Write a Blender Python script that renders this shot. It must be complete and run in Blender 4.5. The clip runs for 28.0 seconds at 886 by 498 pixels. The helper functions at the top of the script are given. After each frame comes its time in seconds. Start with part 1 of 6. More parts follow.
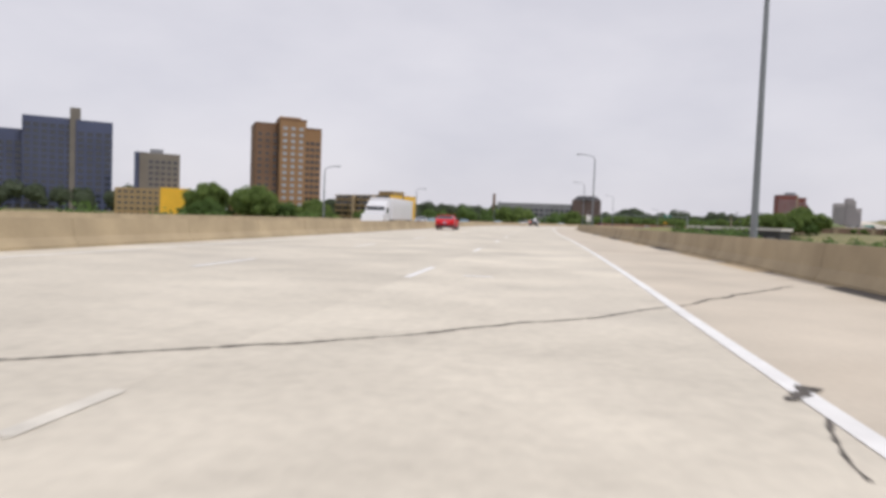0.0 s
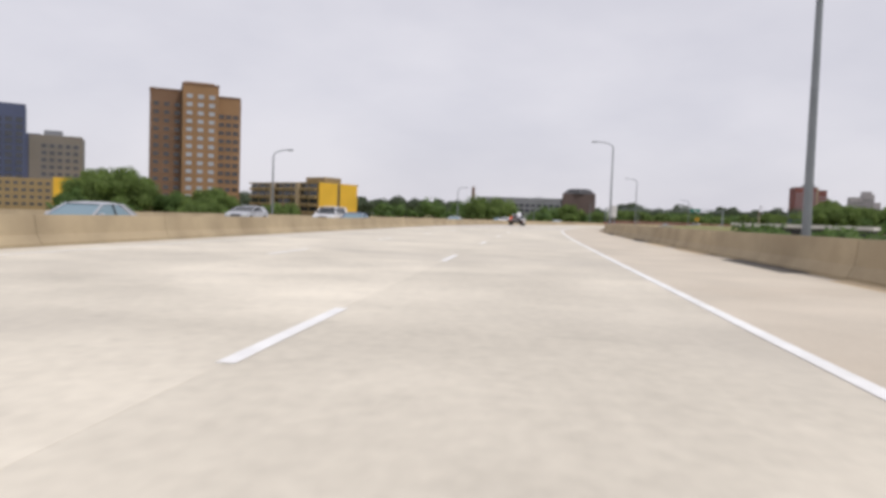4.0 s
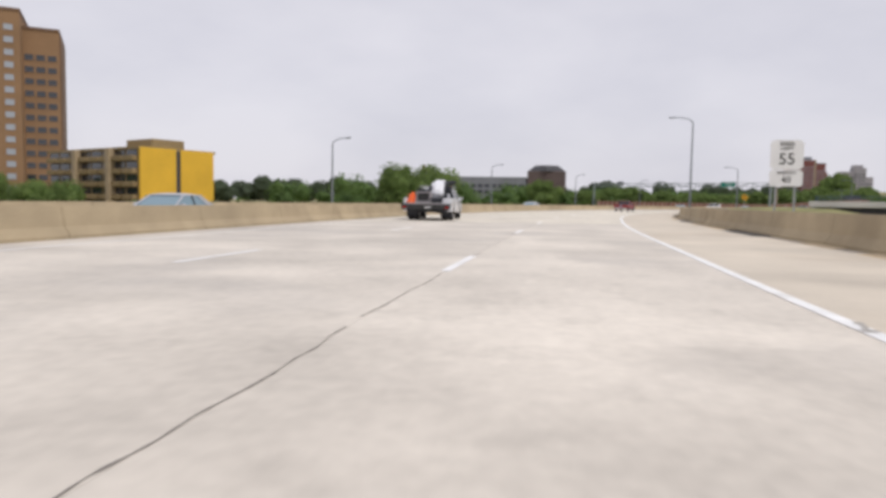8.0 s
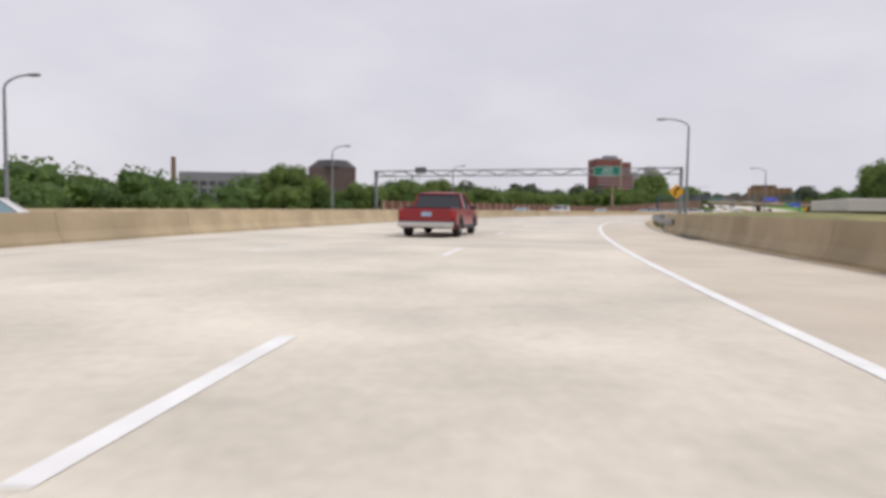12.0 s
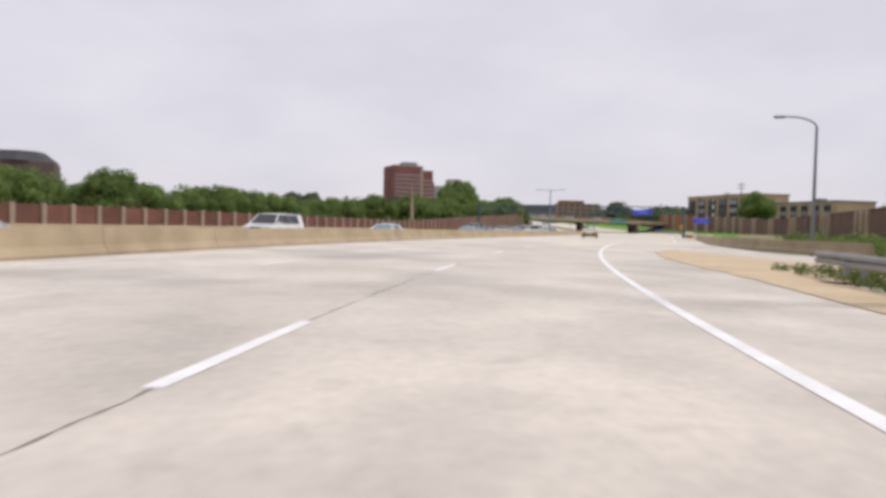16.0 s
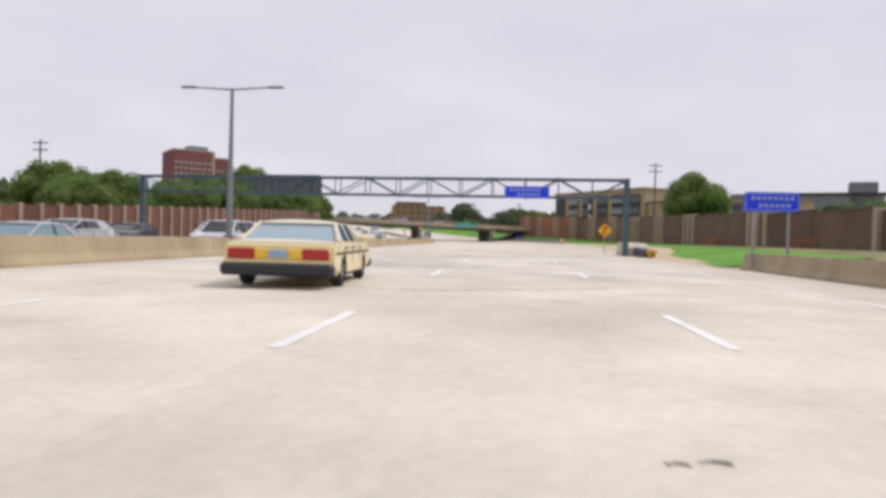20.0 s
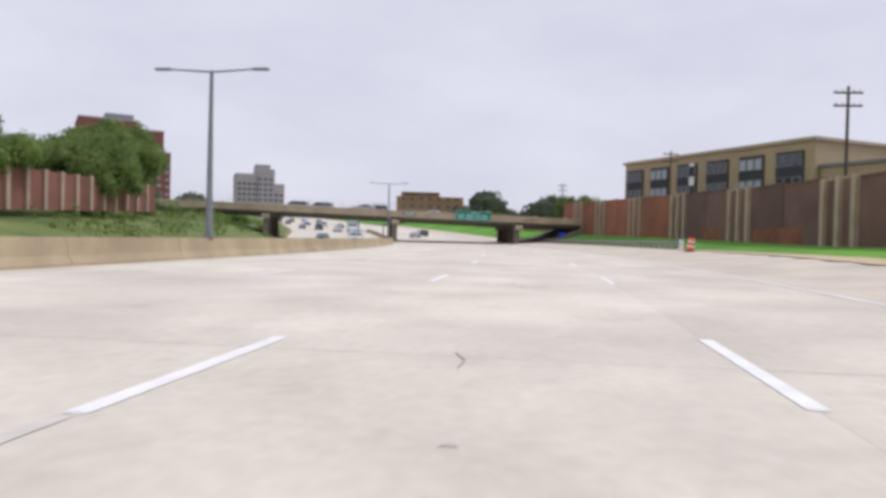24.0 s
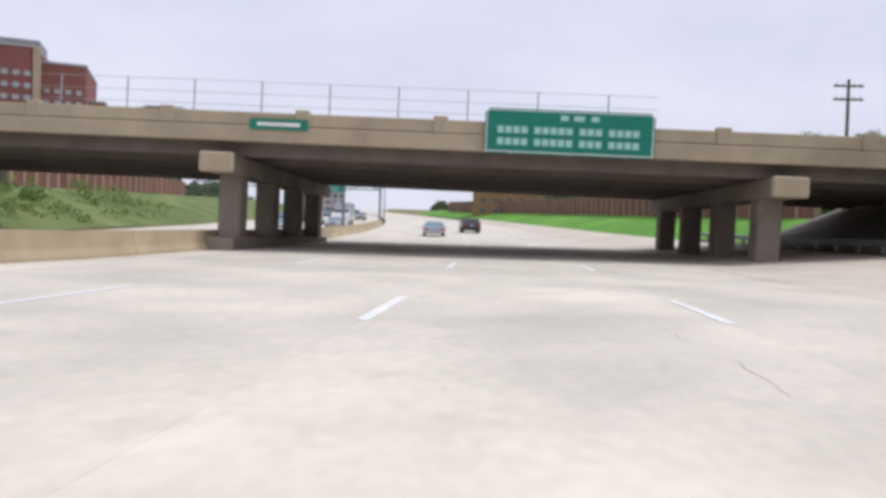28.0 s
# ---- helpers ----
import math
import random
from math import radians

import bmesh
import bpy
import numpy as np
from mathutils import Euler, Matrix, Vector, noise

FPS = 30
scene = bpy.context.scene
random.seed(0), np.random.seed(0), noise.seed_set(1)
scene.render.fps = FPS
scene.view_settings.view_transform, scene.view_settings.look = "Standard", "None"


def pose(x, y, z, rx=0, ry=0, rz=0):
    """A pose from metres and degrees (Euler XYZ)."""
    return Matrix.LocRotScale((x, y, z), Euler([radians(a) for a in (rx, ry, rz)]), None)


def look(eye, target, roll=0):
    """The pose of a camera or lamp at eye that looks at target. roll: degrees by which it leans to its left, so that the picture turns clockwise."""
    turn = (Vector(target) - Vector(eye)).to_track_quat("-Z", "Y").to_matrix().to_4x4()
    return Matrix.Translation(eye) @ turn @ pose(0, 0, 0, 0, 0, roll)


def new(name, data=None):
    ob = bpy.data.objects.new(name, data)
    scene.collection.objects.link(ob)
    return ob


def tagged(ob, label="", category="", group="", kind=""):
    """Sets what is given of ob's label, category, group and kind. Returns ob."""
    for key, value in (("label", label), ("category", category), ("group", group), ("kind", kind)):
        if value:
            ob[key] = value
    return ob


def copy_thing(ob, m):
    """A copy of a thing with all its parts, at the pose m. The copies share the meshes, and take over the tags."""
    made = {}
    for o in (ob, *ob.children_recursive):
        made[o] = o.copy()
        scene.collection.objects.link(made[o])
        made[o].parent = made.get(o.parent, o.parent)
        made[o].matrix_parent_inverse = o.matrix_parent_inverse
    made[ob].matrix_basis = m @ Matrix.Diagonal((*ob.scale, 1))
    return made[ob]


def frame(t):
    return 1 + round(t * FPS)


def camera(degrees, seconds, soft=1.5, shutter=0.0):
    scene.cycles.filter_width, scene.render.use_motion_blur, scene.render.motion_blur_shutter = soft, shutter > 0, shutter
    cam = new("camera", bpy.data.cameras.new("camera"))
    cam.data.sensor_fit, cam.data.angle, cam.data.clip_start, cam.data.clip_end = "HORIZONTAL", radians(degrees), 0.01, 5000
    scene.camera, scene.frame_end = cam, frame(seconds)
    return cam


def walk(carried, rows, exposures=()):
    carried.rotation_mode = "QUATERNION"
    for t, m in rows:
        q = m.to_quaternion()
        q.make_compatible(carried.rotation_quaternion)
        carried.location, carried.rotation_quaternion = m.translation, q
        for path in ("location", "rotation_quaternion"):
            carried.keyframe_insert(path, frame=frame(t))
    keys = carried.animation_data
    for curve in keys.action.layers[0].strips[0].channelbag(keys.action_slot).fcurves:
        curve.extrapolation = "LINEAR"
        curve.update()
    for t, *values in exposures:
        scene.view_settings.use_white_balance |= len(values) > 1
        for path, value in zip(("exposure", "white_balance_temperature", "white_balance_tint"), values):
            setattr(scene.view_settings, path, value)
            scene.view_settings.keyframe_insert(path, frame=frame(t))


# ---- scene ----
# ---- the road's line, from which everything is placed ----
SECONDS = list(range(29))
HEADING = [0, 0.4, 0.6, 0.3, 0.7, 1.1, 1.4, 2.5, 4.5, 7.2, 11.2, 15, 19.3, 23.4, 27, 31.7, 36.2, 40.6, 45, 48.5,
           49.1, 48.6, 48.1, 47.8, 47.1, 45.8, 43, 39.3, 35.8]
SPEED = np.interp(SECONDS, [0, 3, 6, 10, 11, 14, 21, 23, 25, 26, 28], [20.5, 20, 20, 20.5, 22.5, 20.5, 20.5, 21, 22.5, 24, 24.5])
_tt = np.linspace(0, 28, 561)
_hh = np.radians(np.interp(_tt, SECONDS, HEADING))
_vv = np.interp(_tt, SECONDS, SPEED) * 0.05
_px = np.concatenate([[0], np.cumsum((np.sin(_hh) * _vv)[:-1])])
_py = np.concatenate([[0], np.cumsum((np.cos(_hh) * _vv)[:-1])])
_ss = np.concatenate([[0], np.cumsum(_vv[:-1])])
END = float(_ss[-1])
# the line goes on past both ends: straight behind, bending left ahead
_es = np.arange(4, 700, 4.0)
_eh = np.radians(np.interp(_es, [0, 120, 260, 700], [35.8, 25, 20, 20]))
_hs = np.concatenate([_ss, END + _es])
_ha = np.concatenate([_hh, _eh])
_xs = np.concatenate([_px, _px[-1] + np.cumsum(np.sin(_eh) * 4)])
_ys = np.concatenate([_py, _py[-1] + np.cumsum(np.cos(_eh) * 4)])
# where in its lane the camera drives (metres right of the lane's middle)
STAGES = [0, 1, 2, 3, 6, 7, 8, 9, 10, 11, 14, 15, 16, 17, 18, 19, 20, 21, 24, 25, 26, 27, 28]
DRIFT = (STAGES, [0.55, 0.06, -0.07, 0.06, -0.23, -0.36, -0.43, -1.02, -0.72, -0.35, -0.25, -0.23, 0.09, 0.24, 0.22, 0.15, -0.09, 0.27, 0.46, 0.03, 0.03, -0.09, -0.55])
_drift = np.interp(np.interp(_hs, _ss, _tt), *DRIFT)
_drift = np.convolve(np.pad(_drift, 8, mode="edge"), np.ones(17) / 17, mode="valid")


def rise(s):
    """Height of the road's crown: level, then climbing past the overpass."""
    return float(np.interp(s, [0, 606, 630, 660, 1300], [0, 0, 0.25, 1.1, 24]))


def heading(s):
    return float(np.interp(s, _hs, _ha))


def road(s, l, z=0.0):
    """The place s metres along the road, l metres right of the middle of the lane that the camera drives in, z over the road."""
    h = heading(s)
    x, y = np.interp(s, _hs, _xs), np.interp(s, _hs, _ys)
    if s < 0:
        y += s
    l = l - float(np.interp(s, _hs, _drift))
    return Vector((x + math.cos(h) * l, y - math.sin(h) * l, z + rise(s)))


def at(s, l, z=0.0, turn=0.0):
    """A pose on the road, facing along it."""
    p = road(s, l, z)
    return pose(p.x, p.y, p.z, 0, 0, turn - math.degrees(heading(s)))


# ---- camera ----
LENS = 66.0
EYE = (STAGES, [1.162, 1.199, 1.15, 1.086, 1.126, 1.1, 1.064, 1.102, 1.081, 1.066, 1.067, 1.049, 1.047, 0.961, 1.019, 1.039, 1.025, 1.052, 1.032, 1.023, 1.028, 1.005, 0.982])
AIM = (STAGES, [7.43, 7.73, 7.79, 7.15, 6.43, 7.24, 7.54, 7.96, 6.74, 5.71, 6.29, 5.97, 6.27, 6.28, 6.8, 7.35, 6.63, 6.04, 7.83, 7.34, 6.81, 7.29, 6.31])
TILT = (STAGES[:10] + [13.5] + STAGES[10:],
        [393.3, 392.2, 387.9, 387.8, 390.3, 376.5, 359.5, 351.4, 351.0, 355.9, 389.0, 387.3, 399.9, 404.7, 421.2, 418.7, 422.2, 424.8, 407.2, 424.8, 421.7, 416.1, 425.2, 419.0])
LEAN = (STAGES, [-2.14, -1.87, -1.82, -1.97, -1.93, -1.15, -0.98, -0.44, -0.94, -0.75, -0.9, -1.05, -1.31, -1.09, -1.74, -1.43, -1.53, -1.65, -1.39, -1.58, -1.5, -1.65, -1.67])
cam = camera(LENS, 28.0, soft=3.6, shutter=0.12)
rows = []
for i in range(57):
    t = i / 2
    h = float(np.interp(t, _tt, _hh))
    aim, lean = np.interp(t, *AIM), np.interp(t, *LEAN)
    f = 784 / math.tan(radians(LENS / 2))
    ahead = f * math.tan(radians(aim))
    tilt = math.degrees(math.atan((np.interp(t, *TILT) + ahead * math.tan(radians(lean)) - 441) / f))
    rows.append((t, pose(np.interp(t, _tt, _px), np.interp(t, _tt, _py), np.interp(t, *EYE), 90 + tilt, lean, aim - math.degrees(h))))
walk(cam, rows, exposures=[(0, -0.03, 6320, 13), (9, -0.02, 6300, 13), (10, -0.09, 6300, 13), (11, -0.06, 6310, 13), (14, 0.0, 6350, 15), (15, 0.02, 6360, 15), (21, 0.04, 6270, 15), (24, 0.03, 6020, 15), (28, 0.12, 5920, 14)])

# ---- light: an overcast sky with the sun behind it ----
world = bpy.data.worlds.new("sky")
scene.world = world
world.use_nodes = True
wn, wl = world.node_tree.nodes, world.node_tree.links
wn.clear()
sky = wn.new("ShaderNodeTexSky")
sky.sky_type, sky.sun_disc = "NISHITA", False
sky.sun_elevation, sky.sun_rotation = radians(52), radians(150)
sky.dust_density = 3.0
coord = wn.new("ShaderNodeTexCoord")
stretch = wn.new("ShaderNodeMapping")
stretch.inputs["Scale"].default_value = (1.3, 1.3, 3.0)
cloud = wn.new("ShaderNodeTexNoise")
cloud.inputs["Scale"].default_value, cloud.inputs["Detail"].default_value, cloud.inputs["Roughness"].default_value = 2.2, 5.0, 0.52
tone = wn.new("ShaderNodeValToRGB")
tone.color_ramp.elements[0].position, tone.color_ramp.elements[0].color = 0.30, (0.70, 0.69, 0.73, 1)
tone.color_ramp.elements[1].position, tone.color_ramp.elements[1].color = 0.68, (0.83, 0.81, 0.83, 1)
cover = wn.new("ShaderNodeMix")
cover.data_type = "RGBA"
cover.inputs[0].default_value = 0.9
thin = wn.new("ShaderNodeVectorMath")
thin.operation = "SCALE"
thin.inputs["Scale"].default_value = 0.10
back = wn.new("ShaderNodeBackground")
back.inputs["Strength"].default_value = 1.0
wout = wn.new("ShaderNodeOutputWorld")
wl.new(coord.outputs["Generated"], stretch.inputs["Vector"])
wl.new(stretch.outputs["Vector"], cloud.inputs["Vector"])
wl.new(cloud.outputs["Fac"], tone.inputs["Fac"])
wl.new(sky.outputs["Color"], thin.inputs[0])
wl.new(thin.outputs["Vector"], cover.inputs[6])
wl.new(tone.outputs["Color"], cover.inputs[7])
wl.new(cover.outputs[2], back.inputs["Color"])
wl.new(back.outputs["Background"], wout.inputs["Surface"])
sun = new("sun", bpy.data.lights.new("sun", "SUN"))
sun.data.energy, sun.data.angle, sun.data.color = 1.95, radians(14), (1.0, 0.95, 0.87)
sun.matrix_world = look((0, 0, 100), (-60, 40, 0))


# ---- materials ----
def material(name, color, rough=0.7, metal=0.0, vary=0.15, scale=3.0, bump=0.0, fine=40.0, island=False, each=0.0, tint=None, coat=0.0, stain=0.0, stain_color=(0.1, 0.08, 0.06), blotch=0.0):
    """A painted, mineral or metal surface: base colour with two scales of mottling, object-by-object variation, stains and fine relief."""
    m = bpy.data.materials.new(name)
    m.use_nodes = True
    n, k = m.node_tree.nodes, m.node_tree.links
    b = n["Principled BSDF"]
    b.inputs["Roughness"].default_value, b.inputs["Metallic"].default_value = rough, metal
    if coat:
        b.inputs["Coat Weight"].default_value = coat
        b.inputs["Coat Roughness"].default_value = 0.08
    tc = n.new("ShaderNodeTexCoord")
    big = n.new("ShaderNodeTexNoise")
    big.inputs["Scale"].default_value, big.inputs["Detail"].default_value = scale, 6.0
    small = n.new("ShaderNodeTexNoise")
    small.inputs["Scale"].default_value, small.inputs["Detail"].default_value = fine, 4.0
    geo = n.new("ShaderNodeNewGeometry")
    k.new(geo.outputs["Position"], big.inputs["Vector"])
    k.new(geo.outputs["Position"], small.inputs["Vector"])
    add = n.new("ShaderNodeMath")
    add.operation = "MULTIPLY_ADD"
    add.inputs[1].default_value = 0.4
    k.new(small.outputs["Fac"], add.inputs[0])
    k.new(big.outputs["Fac"], add.inputs[2])
    span = n.new("ShaderNodeMapRange")
    span.inputs["From Min"].default_value, span.inputs["From Max"].default_value = 0.45, 0.95
    span.inputs["To Min"].default_value, span.inputs["To Max"].default_value = 1 - vary, 1 + vary
    k.new(add.outputs[0], span.inputs["Value"])
    last = span.outputs["Result"]
    if each:
        info = n.new("ShaderNodeObjectInfo")
        er = n.new("ShaderNodeMapRange")
        er.inputs["To Min"].default_value, er.inputs["To Max"].default_value = 1 - each, 1 + each
        k.new(geo.outputs["Random Per Island"] if island else info.outputs["Random"], er.inputs["Value"])
        mul = n.new("ShaderNodeMath")
        mul.operation = "MULTIPLY"
        k.new(last, mul.inputs[0])
        k.new(er.outputs["Result"], mul.inputs[1])
        last = mul.outputs[0]
    col = n.new("ShaderNodeVectorMath")
    col.operation = "SCALE"
    col.inputs[0].default_value = color
    if tint:
        two = n.new("ShaderNodeMix")
        two.data_type = "RGBA"
        two.inputs[6].default_value, two.inputs[7].default_value = (*color, 1), (*tint, 1)
        k.new(geo.outputs["Random Per Island"] if island else big.outputs["Fac"], two.inputs[0])
        k.new(two.outputs[2], col.inputs[0])
    k.new(last, col.inputs["Scale"])
    end = col.outputs["Vector"]
    if stain:
        blot = n.new("ShaderNodeTexNoise")
        blot.inputs["Scale"].default_value, blot.inputs["Detail"].default_value = scale * 0.45, 8.0
        k.new(geo.outputs["Position"], blot.inputs["Vector"])
        cut = n.new("ShaderNodeMapRange")
        cut.inputs["From Min"].default_value, cut.inputs["From Max"].default_value = 0.52, 0.72
        cut.inputs["To Max"].default_value = stain
        k.new(blot.outputs["Fac"], cut.inputs["Value"])
        dirt = n.new("ShaderNodeMix")
        dirt.data_type = "RGBA"
        dirt.inputs[7].default_value = (*stain_color, 1)
        k.new(cut.outputs["Result"], dirt.inputs[0])
        k.new(end, dirt.inputs[6])
        end = dirt.outputs[2]
    if blotch:
        for size, low, amount in ((0.45, 0.54, blotch * 0.8), (1.3, 0.56, blotch), (6.0, 0.62, blotch * 0.9), (19.0, 0.64, blotch)):
            spot = n.new("ShaderNodeTexNoise")
            spot.inputs["Scale"].default_value, spot.inputs["Detail"].default_value, spot.inputs["Roughness"].default_value = size, 5.0, 0.65
            k.new(geo.outputs["Position"], spot.inputs["Vector"])
            lim = n.new("ShaderNodeMapRange")
            lim.inputs["From Min"].default_value, lim.inputs["From Max"].default_value = low, low + 0.14
            lim.inputs["To Max"].default_value = amount
            k.new(spot.outputs["Fac"], lim.inputs["Value"])
            worn = n.new("ShaderNodeMix")
            worn.data_type = "RGBA"
            worn.inputs[7].default_value = (color[0] * 0.62, color[1] * 0.62, color[2] * 0.62, 1)
            k.new(lim.outputs["Result"], worn.inputs[0])
            k.new(end, worn.inputs[6])
            end = worn.outputs[2]
    k.new(end, b.inputs["Base Color"])
    if bump:
        bp = n.new("ShaderNodeBump")
        bp.inputs["Strength"].default_value, bp.inputs["Distance"].default_value = bump, 0.02
        k.new(small.outputs["Fac"], bp.inputs["Height"])
        k.new(bp.outputs["Normal"], b.inputs["Normal"])
    return m


def glass(name, color=(0.05, 0.07, 0.09), rough=0.05):
    """Dark glazing that mirrors the sky."""
    m = bpy.data.materials.new(name)
    m.use_nodes = True
    b = m.node_tree.nodes["Principled BSDF"]
    b.inputs["Base Color"].default_value = (*color, 1)
    b.inputs["Roughness"].default_value = rough
    b.inputs["Specular IOR Level"].default_value = 0.8
    return m


M = {}
M["concrete_pale"] = material("concrete_pale", (0.62, 0.575, 0.485), 0.85, vary=0.2, scale=0.35, fine=7, bump=0.5, each=0.05, stain=0.55, stain_color=(0.42, 0.39, 0.34), blotch=0.3)
M["concrete_aged"] = material("concrete_aged", (0.59, 0.545, 0.478), 0.85, vary=0.22, scale=0.35, fine=7, bump=0.5, each=0.06, stain=0.65, stain_color=(0.32, 0.305, 0.29), blotch=0.338)
M["shoulder"] = material("shoulder", (0.57, 0.51, 0.42), 0.9, vary=0.15, scale=0.4, fine=14, bump=0.3, stain=0.45, stain_color=(0.38, 0.31, 0.23))
M["joint"] = material("joint", (0.10, 0.09, 0.08), 0.95, vary=0.3, scale=4)
M["paint_white"] = material("paint_white", (0.80, 0.80, 0.79), 0.6, vary=0.10, scale=2.0, fine=30, stain=0.35, stain_color=(0.5, 0.48, 0.44))
M["paint_worn"] = material("paint_worn", (0.64, 0.61, 0.54), 0.75, vary=0.2, scale=3.0, fine=30, stain=0.7, stain_color=(0.55, 0.51, 0.43))
M["barrier"] = material("barrier_concrete", (0.385, 0.31, 0.20), 0.9, vary=0.18, scale=0.7, fine=18, bump=0.3, each=0.07, stain=0.4, stain_color=(0.20, 0.15, 0.09))
M["bridge"] = material("bridge_concrete", (0.42, 0.35, 0.25), 0.9, vary=0.16, scale=0.6, fine=15, bump=0.2, each=0.05, stain=0.5, stain_color=(0.2, 0.16, 0.11))
# Girder colour holds the underside's shade, lifted a little for haze.
M["girder"] = material("shaded_girder", (0.17, 0.145, 0.13), 0.8, vary=0.2, scale=0.8)
# Shade under the deck is put into this darker concrete, beside its stains.
M["column"] = material("shaded_pier_concrete", (0.24, 0.205, 0.175), 0.9, vary=0.2, scale=0.8, stain=0.4)
M["grass"] = material("grass", (0.07, 0.27, 0.012), 0.95, vary=0.3, scale=0.12, fine=5, bump=0.8, tint=(0.14, 0.29, 0.025))
M["bank_grass"] = material("bank_grass", (0.085, 0.16, 0.03), 0.95, vary=0.35, scale=0.25, fine=4, bump=0.9, tint=(0.17, 0.18, 0.06))
M["dry_grass"] = material("dry_grass", (0.15, 0.17, 0.06), 0.95, vary=0.3, scale=0.15, fine=5, bump=0.8, tint=(0.27, 0.22, 0.11))
M["meadow"] = material("meadow", (0.15, 0.175, 0.05), 0.95, vary=0.35, scale=0.5, fine=6, bump=0.9, tint=(0.25, 0.21, 0.09))
M["shaded_soil"] = material("shaded_soil", (0.13, 0.105, 0.065), 0.95, vary=0.3, scale=0.6, fine=8, bump=0.7, tint=(0.10, 0.12, 0.045))
M["sand"] = material("sand", (0.60, 0.47, 0.29), 0.95, vary=0.18, scale=0.5, fine=8, bump=0.6, tint=(0.48, 0.39, 0.27))
M["steel"] = material("galvanised_steel", (0.36, 0.38, 0.40), 0.45, metal=0.6, vary=0.12, scale=2)
M["rail"] = material("weathered_rail", (0.30, 0.30, 0.30), 0.5, metal=0.5, vary=0.2, scale=1.5)
M["lamp_grey"] = material("lamp_grey", (0.20, 0.22, 0.24), 0.5, metal=0.3, vary=0.1, scale=2)
M["gantry_green"] = material("gantry_paint", (0.24, 0.28, 0.28), 0.5, metal=0.3, vary=0.15, scale=2)
M["gantry_blue"] = material("gantry_dark_paint", (0.08, 0.125, 0.16), 0.5, metal=0.2, vary=0.15, scale=2)
M["sign_green"] = material("sign_green", (0.0, 0.19, 0.13), 0.45, vary=0.08, scale=2)
M["sign_blue"] = material("sign_blue", (0.008, 0.045, 0.80), 0.5, vary=0.08, scale=2)
M["sign_yellow"] = material("sign_yellow", (0.85, 0.42, 0.01), 0.45, vary=0.06, scale=2)
M["sign_white"] = material("sign_white", (0.8, 0.8, 0.8), 0.45, vary=0.05, scale=2)
M["sign_mint"] = material("sign_mint", (0.35, 0.62, 0.56), 0.45, vary=0.05, scale=2)
M["sign_pale"] = material("sign_pale_blue", (0.30, 0.36, 0.75), 0.45, vary=0.05, scale=2)
M["sign_back"] = material("sign_back", (0.16, 0.17, 0.18), 0.5, metal=0.4, vary=0.2, scale=2)
M["black"] = material("black_paint", (0.02, 0.02, 0.02), 0.5, vary=0.1)
M["brick_red"] = material("brick_panel", (0.27, 0.105, 0.055), 0.9, vary=0.2, scale=0.35, fine=12, bump=0.5, each=0.16, stain=0.35, stain_color=(0.10, 0.06, 0.05))
M["brick_rust"] = material("rust_brick", (0.215, 0.085, 0.045), 0.9, vary=0.35, scale=0.6, fine=12, bump=0.5, stain=0.5, stain_color=(0.12, 0.07, 0.055))
M["brick_brown"] = material("brown_panel", (0.145, 0.085, 0.065), 0.9, vary=0.22, scale=0.35, fine=12, bump=0.5, each=0.16, stain=0.3, stain_color=(0.08, 0.06, 0.05))
M["post"] = material("post_concrete", (0.40, 0.32, 0.23), 0.9, vary=0.14, scale=0.9, bump=0.2, each=0.08)
M["wood_wall"] = material("timber_wall", (0.17, 0.075, 0.055), 0.9, vary=0.2, scale=0.8, fine=10, each=0.15)
M["wood_post"] = material("pale_wall_post", (0.32, 0.235, 0.18), 0.9, vary=0.15, scale=0.8, each=0.1)
M["tower_tan"] = material("tan_brick", (0.285, 0.172, 0.09), 0.9, vary=0.12, scale=0.15, fine=2.0, each=0.05)
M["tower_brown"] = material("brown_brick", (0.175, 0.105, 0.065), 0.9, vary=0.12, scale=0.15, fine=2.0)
M["mill_brick"] = material("dark_grey_brown_brick", (0.115, 0.085, 0.08), 0.9, vary=0.15, scale=0.2, fine=2.0)
M["brick_tower"] = material("tower_brick", (0.215, 0.082, 0.072), 0.9, vary=0.12, scale=0.15, fine=2.0)
M["tower_grey"] = material("tower_grey", (0.33, 0.31, 0.32), 0.8, vary=0.1, scale=0.1, fine=1.5)
M["beige"] = material("beige_facade", (0.40, 0.31, 0.19), 0.85, vary=0.1, scale=0.3, fine=3.0)
M["yellow_wall"] = material("yellow_wall", (0.70, 0.42, 0.035), 0.85, vary=0.1, scale=0.2, fine=2.0)
M["ochre"] = material("ochre_wall", (0.29, 0.21, 0.10), 0.85, vary=0.12, scale=0.3, fine=2.0)
M["dark_blue"] = material("dark_cladding", (0.06, 0.075, 0.14), 0.35, vary=0.2, scale=0.05, fine=0.6)
M["grey_clad"] = material("grey_cladding", (0.20, 0.21, 0.23), 0.6, vary=0.15, scale=0.1, fine=0.8)
M["pale_roof"] = material("pale_roof", (0.62, 0.60, 0.57), 0.7, vary=0.12, scale=0.3)
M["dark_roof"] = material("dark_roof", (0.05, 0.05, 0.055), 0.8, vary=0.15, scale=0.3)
M["grey_tan"] = material("grey_tan_cladding", (0.17, 0.155, 0.135), 0.8, vary=0.12, scale=0.1, fine=1.0)
M["pane"] = glass("window_pane", (0.03, 0.035, 0.045))
M["pane_pale"] = glass("pale_pane", (0.35, 0.38, 0.42), 0.2)
M["bark"] = material("bark", (0.10, 0.08, 0.06), 0.95, vary=0.3, scale=2.0, bump=0.6)
